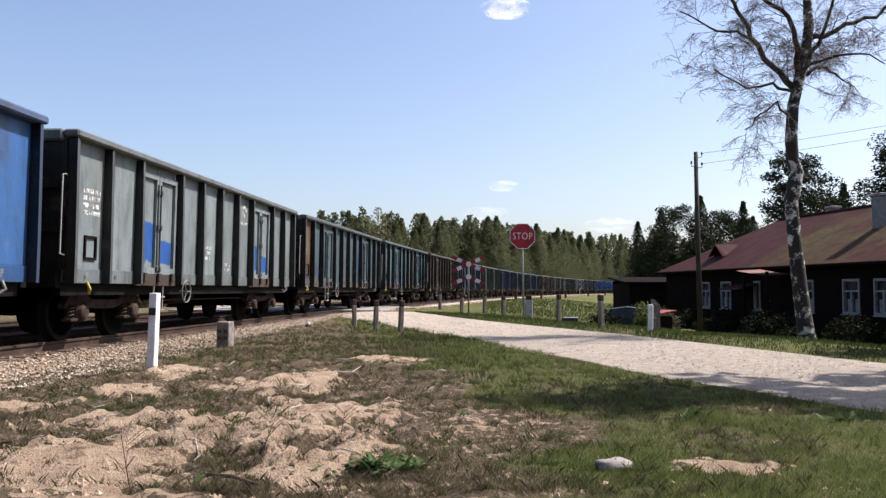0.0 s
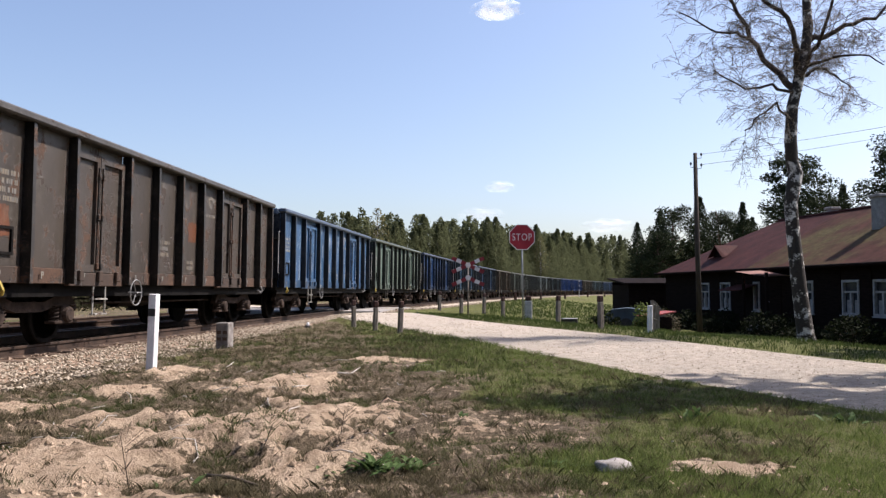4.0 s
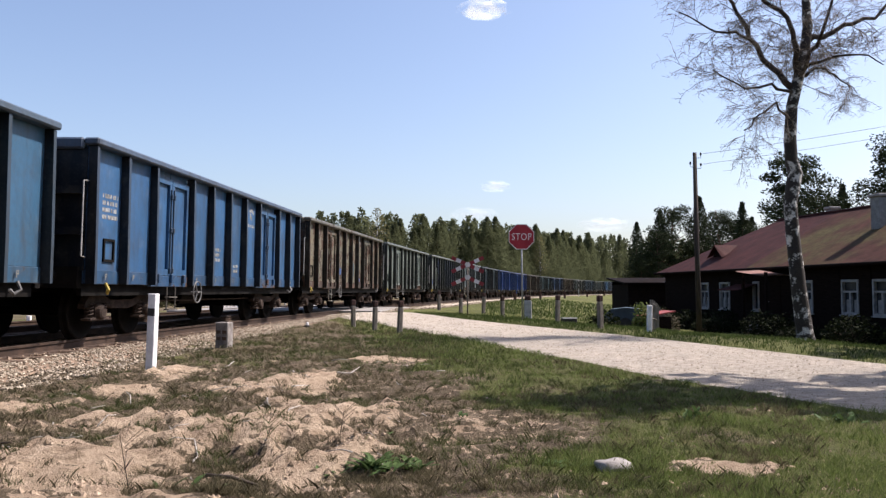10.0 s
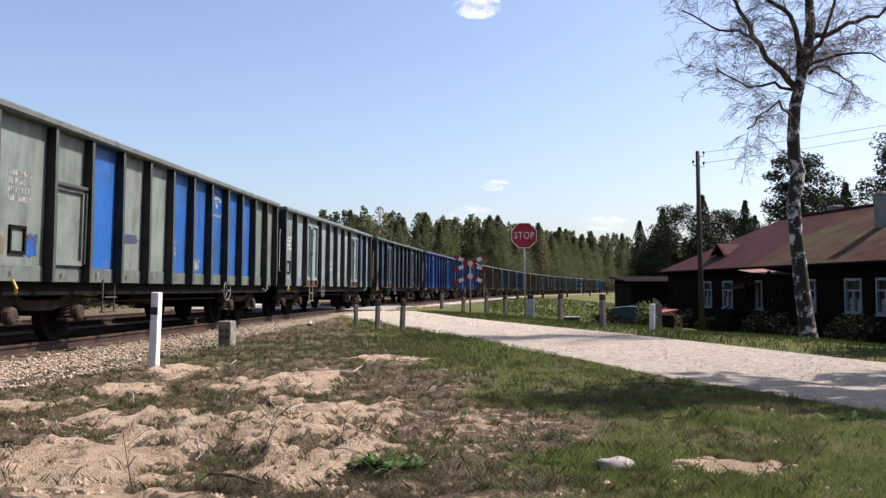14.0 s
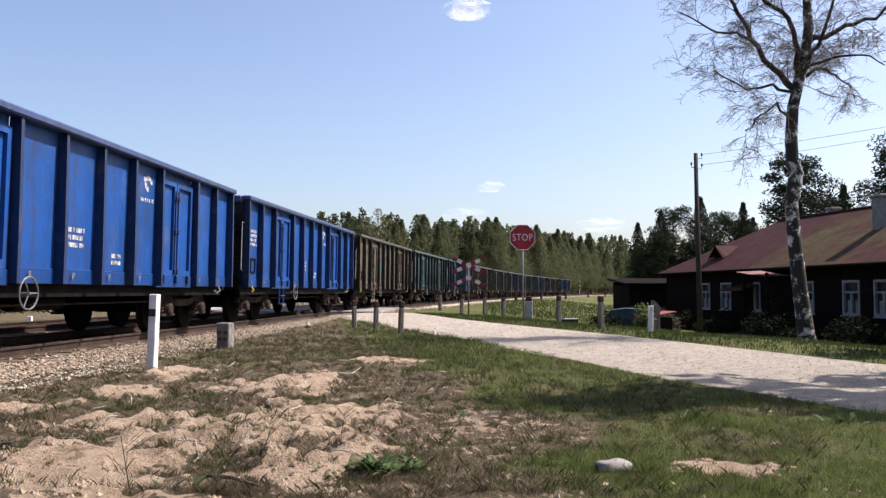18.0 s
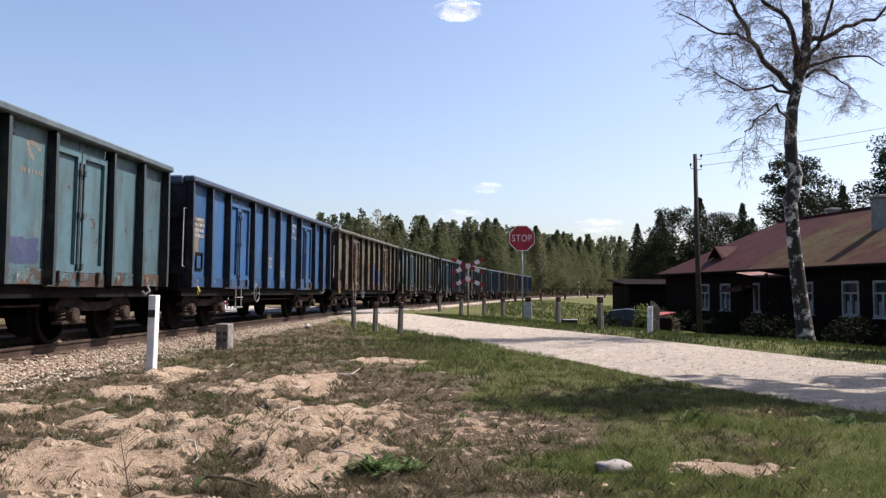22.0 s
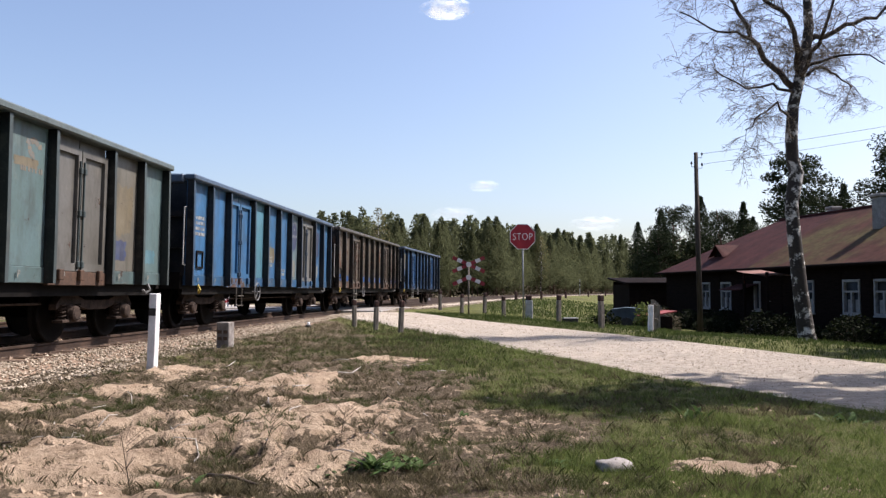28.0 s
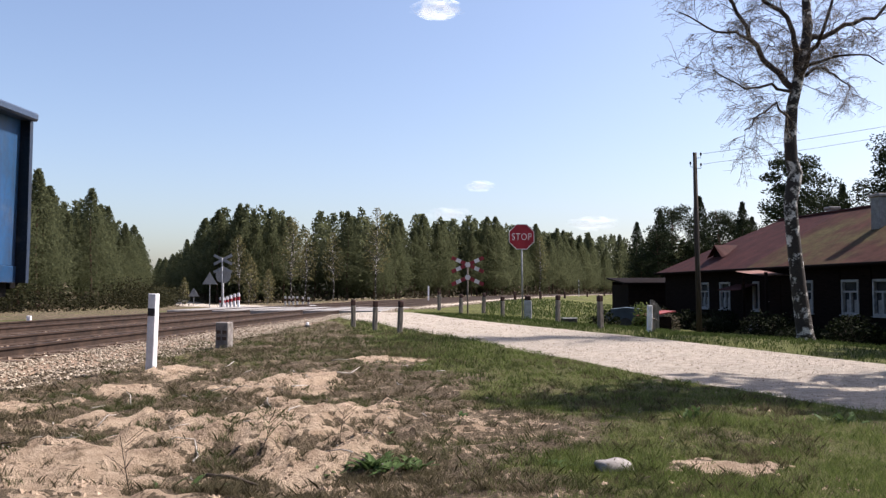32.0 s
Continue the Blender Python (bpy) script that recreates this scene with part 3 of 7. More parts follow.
for s0 in np.arange(33.6, 41.0, 1.5):
    for o, w in ((0, 1.28), (-TRACK_GAP, 1.28), (-TRACK_GAP / 2, 1.9), (1.75, 1.7), (-TRACK_GAP - 1.75, 1.7)):
        h = float(np.interp(s0, S_ALL, T_HEAD))
        slab = part("slab", Mesh().box(-w / 2, w / 2, 0, 1.46, -0.16, -0.012, 0.015), CONCRETE, crossing)
        slab.matrix_basis = Matrix.Translation(on_track(s0, o, 0.004 * math.sin(s0 * 7 + o))) @ pose(0, 0, 0, 0, 0, -math.degrees(h))

rr = random.Random(19)
m = Mesh()
for _ in range(3500):
    y = 6.5 + 26 * rr.random() ** 1.6
    x = road_x(y) + rr.uniform(-1.9, 1.9)
    r = rr.uniform(0.005, 0.014) * (1 + y * 0.03)
    z = max(ground_z(x, y, False), -0.3) + between(x - road_x(y), [o for o, _ in rut], [h for _, h in rut])
    i = len(m.v)
    m.v += [(x + r * math.cos(a) * rr.uniform(0.7, 1.2), y + r * math.sin(a) * rr.uniform(0.7, 1.2), z) for a in (0.3, 1.8, 3.2, 4.7)] + [(x, y, z + r * 0.8)]
    m.f += [(i + k, i + (k + 1) % 4, i + 4) for k in range(4)]
tagged(part("road_pebbles", m, STONES), "loose pale pebbles on the gravel road", "gravel", kind="stuff")


# ---- the freight train ----
HALF = 6.4            # half of a body's length
FACE = 1.37           # from the middle to the outside of a side panel
SILL, TOP = 0.93, 3.24
RIBS = [1.15, 2.3, 4.1, 5.25, 6.4, 7.55, 8.7, 10.5, 11.65]


def wagon_template(doors=True):
    ribs = RIBS if doors else [1.4 + 1.04 * k for k in range(11)]
    w = thing("gondola_wagon", label="open bogie wagon", category="wagon")
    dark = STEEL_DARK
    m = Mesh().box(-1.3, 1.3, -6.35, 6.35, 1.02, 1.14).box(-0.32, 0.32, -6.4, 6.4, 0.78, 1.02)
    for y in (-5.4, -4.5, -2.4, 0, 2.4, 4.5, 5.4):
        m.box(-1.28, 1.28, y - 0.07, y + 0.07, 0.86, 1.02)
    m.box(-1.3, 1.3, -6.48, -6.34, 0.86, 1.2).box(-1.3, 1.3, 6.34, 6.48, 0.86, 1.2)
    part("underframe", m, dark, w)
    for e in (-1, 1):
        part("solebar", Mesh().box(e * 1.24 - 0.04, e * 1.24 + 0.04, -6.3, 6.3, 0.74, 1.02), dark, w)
    for sx in (-1, 1):
        x = sx * FACE

        def bx(mm, a, b, y0, y1, z0, z1, bev=0.0):
            return mm.box(min(sx * a, sx * b), max(sx * a, sx * b), y0, y1, z0, z1, bev)

        edges = [0] + ribs + [12.8]
        for a, b in zip(edges, edges[1:]):
            y0, y1 = a - HALF, b - HALF
            if b - a > 1.5:
                # a double door: sheet in a raised frame, with hinges
                mid = (y0 + y1) / 2
                for d0, d1, e in ((y0 + 0.06, mid - 0.012, 1), (mid + 0.012, y1 - 0.06, -1)):
                    m = bx(Mesh(), FACE - 0.05, FACE - 0.02, d0, d1, 1.12, 3.14)
                    for f0, f1, g0, g1 in ((d0, d0 + 0.10, 1.12, 2.98), (d1 - 0.10, d1, 1.12, 2.98), (d0 + 0.1, d1 - 0.1, 2.88, 2.98), (d0 + 0.1, d1 - 0.1, 1.12, 1.24)):
                        bx(m, FACE - 0.02, FACE + 0.035, f0, f1, g0, g1)
                    leaf = part("door_leaf", m, PAINT, w)
                    hm = Mesh()
                    hy = d1 - 0.05 if e > 0 else d0 + 0.05
                    bx(hm, FACE + 0.035, FACE + 0.06, hy - 0.014, hy + 0.014, 1.15, 2.8, 0.005)
                    for hz in (1.17, 1.95, 2.6):
                        bx(hm, FACE + 0.03, FACE + 0.08, hy - 0.03, hy + 0.03, hz, hz + 0.1, 0.01)
                    part("latch_bar", hm, PAINT, leaf)
                m = bx(Mesh(), FACE - 0.03, FACE + 0.05, y0 + 0.04, y1 - 0.04, 0.9, 1.11, 0.01)
                for q in (y0 + 0.3, mid, y1 - 0.3):
                    bx(m, FACE + 0.05, FACE + 0.11, q - 0.06, q + 0.06, 0.98, 1.14, 0.01)
                part("door_threshold", m, PAINT, w)
            else:
                m = bx(Mesh(), FACE - 0.05, FACE, y0 + 0.02, y1 - 0.02, 1.16, 3.14)
                part("side_panel", m, PAINT, w)
                m = bx(Mesh(), FACE - 0.05, FACE + 0.018, y0 + 0.02, y1 - 0.02, SILL, 1.155, 0.008)
                part("sill_plate", m, PAINT, w)
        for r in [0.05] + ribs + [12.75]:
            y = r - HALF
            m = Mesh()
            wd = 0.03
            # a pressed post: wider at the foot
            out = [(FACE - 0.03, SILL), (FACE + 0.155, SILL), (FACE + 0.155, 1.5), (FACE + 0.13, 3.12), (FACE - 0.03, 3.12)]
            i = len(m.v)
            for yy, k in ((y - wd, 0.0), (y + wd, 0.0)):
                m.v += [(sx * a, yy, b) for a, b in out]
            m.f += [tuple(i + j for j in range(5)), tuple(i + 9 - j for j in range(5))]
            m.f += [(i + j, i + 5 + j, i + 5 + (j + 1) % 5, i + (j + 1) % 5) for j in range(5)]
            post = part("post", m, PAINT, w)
            m = Mesh()
            i = len(m.v)
            for a, z in ((FACE + 0.157, SILL), (FACE + 0.157, 1.5), (FACE + 0.132, 3.11)):
                m.v += [(sx * a, y - wd - 0.006, z), (sx * (a + 0.008), y - wd - 0.006, z), (sx * (a + 0.008), y + wd + 0.006, z), (sx * a, y + wd + 0.006, z)]
            m.f += [(i + 4 * k + j, i + 4 * k + (j + 1) % 4, i + 4 * k + 4 + (j + 1) % 4, i + 4 * k + 4 + j) for k in range(2) for j in range(4)]
            m.f += [(i, i + 1, i + 2, i + 3), (i + 8, i + 9, i + 10, i + 11)]
            part("post_flange", m, PAINT, post)
        m = bx(Mesh(), FACE - 0.06, FACE + 0.185, -HALF - 0.05, HALF + 0.05, 3.125, TOP, 0.025)
        part("top_rail", m, PAINT, w)
        # hand rails at the corners
        for e in (-1, 1):
            y = e * (HALF + 0.12)
            m = Mesh().tube([(x, e * HALF, 1.35), (x, y, 1.36), (x, y, 2.55), (x, e * HALF, 2.56)], 0.014, 6)
            part("hand_rail", m, WHITE_DIRTY, w)
            m = Mesh().tube([(x * 1.02, e * 5.75, 0.95), (x * 1.06, e * 5.75, 0.84), (x * 1.02, e * 5.68, 0.78), (x * 1.0, e * 5.62, 0.84)], 0.025, 6)
            part("tow_hook", m, YELLOW if sx > 0 and e < 0 else HAND_WHEEL, w)
        if not doors:
            h0, h1 = 1.45 - HALF, 2.38 - HALF
            m = bx(Mesh(), FACE + 0.001, FACE + 0.02, h0 + 0.1, h1 - 0.06, 1.26, 2.28)
            for f0, f1, g0, g1 in ((h0 + 0.02, h0 + 0.1, 1.18, 2.36), (h1 - 0.06, h1, 1.18, 2.36), (h0 + 0.1, h1 - 0.06, 2.28, 2.36), (h0 + 0.1, h1 - 0.06, 1.18, 1.26)):
                bx(m, FACE + 0.001, FACE + 0.06, f0, f1, g0, g1)
            hatch = part("hatch", m, PAINT, w)
            hm = Mesh()
            bx(hm, FACE + 0.06, FACE + 0.1, h0 - 0.02, h1 + 0.02, 2.33, 2.39, 0.01)
            bx(hm, FACE + 0.06, FACE + 0.1, h1 - 0.02, h1 + 0.02, 1.2, 2.3, 0.01)
            part("latch_bar", hm, PAINT, hatch)
        # brake wheel, step, data frame
        bw = -2.0 if doors else 2.35
        m = Mesh().ring((x * 1.1, bw, 0.80), 0.22, 0.014, "x").tube([(x * 1.0, bw, 0.80), (x * 1.12, bw, 0.80)], 0.02, 6)
        for k in range(3):
            a = k * 2.094
            m.tube([(x * 1.1, bw, 0.80), (x * 1.1, bw + 0.22 * math.cos(a), 0.80 + 0.22 * math.sin(a))], 0.011, 5)
        part("brake_wheel", m, HAND_WHEEL, w)
        m = Mesh()
        for q in (-0.2, 0.2):
            m.tube([(x * 1.02, -3.1 + q, 0.98), (x * 1.02, -3.1 + q, 0.45)], 0.016, 6)
        for z in (0.46, 0.7):
            m.box(x * 1.02 - 0.05, x * 1.02 + 0.05, -3.3, -2.9, z - 0.012, z + 0.012)
        part("step_ladder", m, PAINT, w)
        m = Mesh()
        for f0, f1, g0, g1 in ((-5.85, -5.81, 1.3, 1.68), (-5.52, -5.48, 1.3, 1.68), (-5.81, -5.52, 1.64, 1.68), (-5.81, -5.52, 1.3, 1.34)):
            bx(m, FACE, FACE + 0.03, f0, f1, g0, g1)
        part("placard_frame", m, STEEL_DARK, w)
        m = Mesh()
        for r in [0.15] + ribs:
            q = r - HALF + 0.42
            for y0, y1, z0, z1 in ((q, q + 0.018, 1.0, 1.1), (q + 0.018, q + 0.06, 1.085, 1.1), (q + 0.018, q + 0.06, 1.045, 1.06), (q + 0.046, q + 0.06, 1.06, 1.085)):
                bx(m, FACE + 0.052, FACE + 0.055, y0, y1, z0, z1)
        tagged(part("sill_letter", m, LETTERS, w, "small worn painted letters P along the sill"), kind="stuff")
        # lettering too small to read, as plain bars
        rnd = random.Random(8)
        for y, z, rows, wide in ((-5.9, 2.35, 4, 0.55), (-0.8, 1.72, 3, 0.5), (1.62, 2.45, 1, 0.62), (0.6, 1.38, 2, 0.34)):
            m = Mesh()
            for k in range(rows):
                q = y
                while q < y + wide - 0.05:
                    l = rnd.uniform(0.02, 0.055)
                    bx(m, FACE + 0.001, FACE + 0.004, q, q + l, z - k * 0.115, z - k * 0.115 + 0.07)
                    q += l + rnd.choice((0.014, 0.014, 0.016, 0.05))
            if rows == 1:
                for k in range(10):
                    a0, a1 = k * 0.5, k * 0.5 + 0.42
                    c = (y + 0.3, z + 0.34)
                    r0, r1 = (0.06, 0.15) if k % 5 else (0.1, 0.2)
                    m.quad(*[(sx * (FACE + 0.003), c[0] + r * math.cos(a), c[1] + r * math.sin(a)) for r, a in ((r0, a0), (r1, a0), (r1, a1), (r0, a1))])
            tagged(part("lettering", m, LETTERS, w), kind="stuff")
    for e in (-1, 1):
        y = e * HALF
        m = Mesh().box(-FACE + 0.02, FACE - 0.02, min(y, y - e * 0.05), max(y, y - e * 0.05), 1.14, 3.1)
        part("end_wall", m, PAINT, w)
        for z in (1.7, 2.35):
            part("end_beam", Mesh().box(-FACE + 0.02, FACE - 0.02, min(y, y + e * 0.09), max(y, y + e * 0.09), z, z + 0.12), PAINT, w)
        for q in (-0.7, 0, 0.7):
            part("end_post", Mesh().box(q - 0.06, q + 0.06, min(y, y + e * 0.11), max(y, y + e * 0.11), 1.14, 3.08), PAINT, w)
        m = Mesh().box(-FACE + 0.06, FACE - 0.06, min(y - e * 0.08, y + e * 0.08), max(y - e * 0.08, y + e * 0.08), 3.06, TOP, 0.03)
        part("end_rail", m, PAINT, w)
        for sx in (-1, 1):
            m = Mesh().tube([(sx * 0.875, y + e * 0.05, 1.05), (sx * 0.875, y + e * 0.38, 1.05)], 0.1, 10)
            m.tube([(sx * 0.875, y + e * 0.36, 1.05), (sx * 0.875, y + e * 0.58, 1.05)], 0.07, 10)
            m.tube([(sx * 0.875, y + e * 0.58, 1.05), (sx * 0.875, y + e * 0.61, 1.05)], [0.22, 0.2], 14)
            part("buffer", m, STEEL_DARK, w)
        m = Mesh().box(-0.04, 0.04, min(y, y + e * 0.5), max(y, y + e * 0.5), 0.98, 1.08, 0.015).tube([(0, y + e * 0.45, 1.0), (0, y + e * 0.6, 0.85), (0.0, y + e * 0.62, 0.7)], 0.03, 6)
        part("draw_hook", m, STEEL_DARK, w)
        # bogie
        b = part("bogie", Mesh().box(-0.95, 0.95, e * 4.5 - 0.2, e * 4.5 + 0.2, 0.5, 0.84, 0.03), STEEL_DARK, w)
        for sx in (-1, 1):
            m = Mesh()
            yc = e * 4.5
            prof = [(-1.3, 0.60), (-1.15, 0.74), (-0.65, 0.74), (-0.4, 0.66), (0.4, 0.66), (0.65, 0.74), (1.15, 0.74), (1.3, 0.60), (1.3, 0.52), (1.12, 0.60),
                    (0.68, 0.61), (0.5, 0.55), (0.3, 0.51), (-0.3, 0.51), (-0.5, 0.55), (-0.68, 0.61), (-1.12, 0.60), (-1.3, 0.52)]
            m.prism([(yc + a, z) for a, z in prof], sx * 1.02 - 0.06, sx * 1.02 + 0.06)
            fr = part("side_frame", m, STEEL_BROWN, b)
            for a in (-0.9, 0.9):
                m = Mesh().box(sx * 1.03 - 0.12, sx * 1.03 + 0.12, yc + a - 0.13, yc + a + 0.13, 0.34, 0.6, 0.03)
                m.tube([(sx * 1.14, yc + a, 0.46), (sx * 1.2, yc + a, 0.46), (sx * 1.22, yc + a, 0.46)], [0.13, 0.12, 0.09], 14)
                m.box(sx * 1.06 - 0.09, sx * 1.06 + 0.09, yc + a - 0.32, yc + a + 0.32, 0.32, 0.37, 0.01)
                part("axle_box", m, STEEL_BROWN, fr)
                for q in (-0.2, 0.2):
                    m = Mesh()
                    pts = [(sx * 1.07 + 0.065 * math.cos(k * 0.9), yc + a + q * 1.15 + 0.065 * math.sin(k * 0.9), 0.37 + k * 0.0083) for k in range(30)]
                    m.tube(pts, 0.014, 4)
                    part("spring", m, STEEL_BROWN, fr)
    for y in (-5.4, -3.6, 3.6, 5.4):
        m = Mesh().tube([(-1.0, 0, 0), (1.0, 0, 0)], 0.075, 10)
        for sx in (-1, 1):
            m.tube([(sx * 0.68, 0, 0), (sx * 0.69, 0, 0)], [0.49, 0.49], 24)
            m.tube([(sx * 0.69, 0, 0), (sx * 0.73, 0, 0), (sx * 0.80, 0, 0), (sx * 0.815, 0, 0), (sx * 0.815, 0, 0), (sx * 0.77, 0, 0), (sx * 0.80, 0, 0)], [0.49, 0.46, 0.46, 0.44, 0.38, 0.34, 0.12], 24)
            for k in range(5):
                a = k * 1.2566
                m.box(sx * 0.79 - 0.02, sx * 0.79 + 0.02, 0.24 * math.cos(a) - 0.035, 0.24 * math.cos(a) + 0.035, 0.24 * math.sin(a) - 0.035, 0.24 * math.sin(a) + 0.035)
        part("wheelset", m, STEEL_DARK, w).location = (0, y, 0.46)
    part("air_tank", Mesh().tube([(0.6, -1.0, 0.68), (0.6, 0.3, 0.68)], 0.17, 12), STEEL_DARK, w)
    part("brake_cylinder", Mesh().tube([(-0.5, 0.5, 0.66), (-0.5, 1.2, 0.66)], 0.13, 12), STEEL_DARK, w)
    m = Mesh().tube([(1.0, -2.9, 0.62), (1.0, 2.9, 0.62)], 0.02, 6).tube([(-1.0, -2.9, 0.62), (-1.0, 2.9, 0.62)], 0.02, 6)
    part("brake_rod", m, STEEL_BROWN, w)
    return w


BLUE = (0.012, 0.085, 0.29)
# label, paint, rust of paint, end and post tone, sill tone, patches {panel: colour}, marks shown
WAGONS = [
    ("open bogie wagon in faded light blue paint", (0.029, 0.0928, 0.244), 0.05, {}),
    ("open bogie wagon in pale grey paint with blue door patches", (0.165, 0.2, 0.208), 0.16, {}),
    ("open bogie wagon in dark grey-teal worn paint", (0.062, 0.098, 0.118), 0.27, {0: (0.116, 0.0696, 0.0406), 5: (0.029, 0.0696, 0.128)}),
    ("open bogie wagon in flaking teal paint over rust", (0.06, 0.12, 0.152), 0.40, {4: (0.10, 0.115, 0.11)}),
    ("open bogie wagon, dark brown with rust", (0.0493, 0.0406, 0.0336), 0.42, {}),
    ("open bogie wagon in blue paint with long white scrapes", (0.034, 0.092, 0.19), 0.14, {}),
    ("open bogie wagon in dull green paint", (0.115, 0.158, 0.135), 0.14, {}),
    ("open bogie wagon in dark blue paint", (0.0145, 0.056, 0.16), 0.1, {}),
    ("open bogie wagon in faded steel blue paint", (0.031, 0.092, 0.165), 0.10, {}),
    ("open bogie wagon in navy blue paint", (0.027, 0.085, 0.185), 0.17, {}),
    ("open bogie wagon, grey-brown with flaking rust", (0.135, 0.125, 0.09), 0.5, {}),
    ("open bogie wagon in pale grey-green paint", (0.155, 0.187, 0.17), 0.18, {}),
    ("open bogie wagon, pale grey with fresh blue panels", (0.155, 0.187, 0.168), 0.16, {k: BLUE for k in (2, 5, 6, 7, 8, 9)}),
    ("open bogie wagon in pale blue-grey paint", (0.2, 0.25, 0.265), 0.16, {6: (0.058, 0.116, 0.203)}),
    ("open bogie wagon in patched steel blue paint", (0.046, 0.083, 0.108), 0.28, {1: (0.0348, 0.058, 0.116), 5: (0.035, 0.052, 0.11), 3: (0.0348, 0.058, 0.128)}),
    ("open bogie wagon in fresh bright blue paint", (0.0055, 0.068, 0.285), 0.0, {}),
    ("open bogie wagon in fresh bright blue paint", (0.0055, 0.068, 0.285), 0.0, {}),
    ("open bogie wagon, grey-brown with rust", (0.115, 0.103, 0.078), 0.44, {0: (0.16, 0.115, 0.07)}),
    ("open bogie wagon in worn teal-grey paint", (0.063, 0.118, 0.14), 0.27, {}),
    ("open bogie wagon in blue paint with cream patches", (0.024, 0.08, 0.19), 0.15, {}),
    ("open bogie wagon, rust-brown with blue patches along the sill", (0.125, 0.108, 0.076), 0.46, {}),
    ("open bogie wagon in grey-green paint with blue door patches", (0.115, 0.128, 0.102), 0.25, {0: (0.10, 0.15, 0.155), 1: (0.08, 0.125, 0.14), "d0": (0.07, 0.105, 0.12)}),
    ("open bogie wagon in dull blue-grey paint", (0.058, 0.10, 0.145), 0.23, {0: (0.145, 0.174, 0.174)}),
    ("open bogie wagon, pale teal panels and grey doors", (0.10, 0.155, 0.16), 0.22, {"door": (0.0986, 0.0957, 0.087), 6: (0.11, 0.104, 0.087)}),
    ("open bogie wagon in mid blue paint with cream stains", (0.03, 0.105, 0.22), 0.17, {2: (0.058, 0.157, 0.209), 5: (0.0986, 0.145, 0.162), "d1": (0.116, 0.116, 0.11)}),
    ("open bogie wagon, dark brown with a blue lower edge", (0.08, 0.066, 0.052), 0.42, {}),
    ("open bogie wagon in blue paint with pale cream patches", (0.021, 0.082, 0.20), 0.14, {}),
]


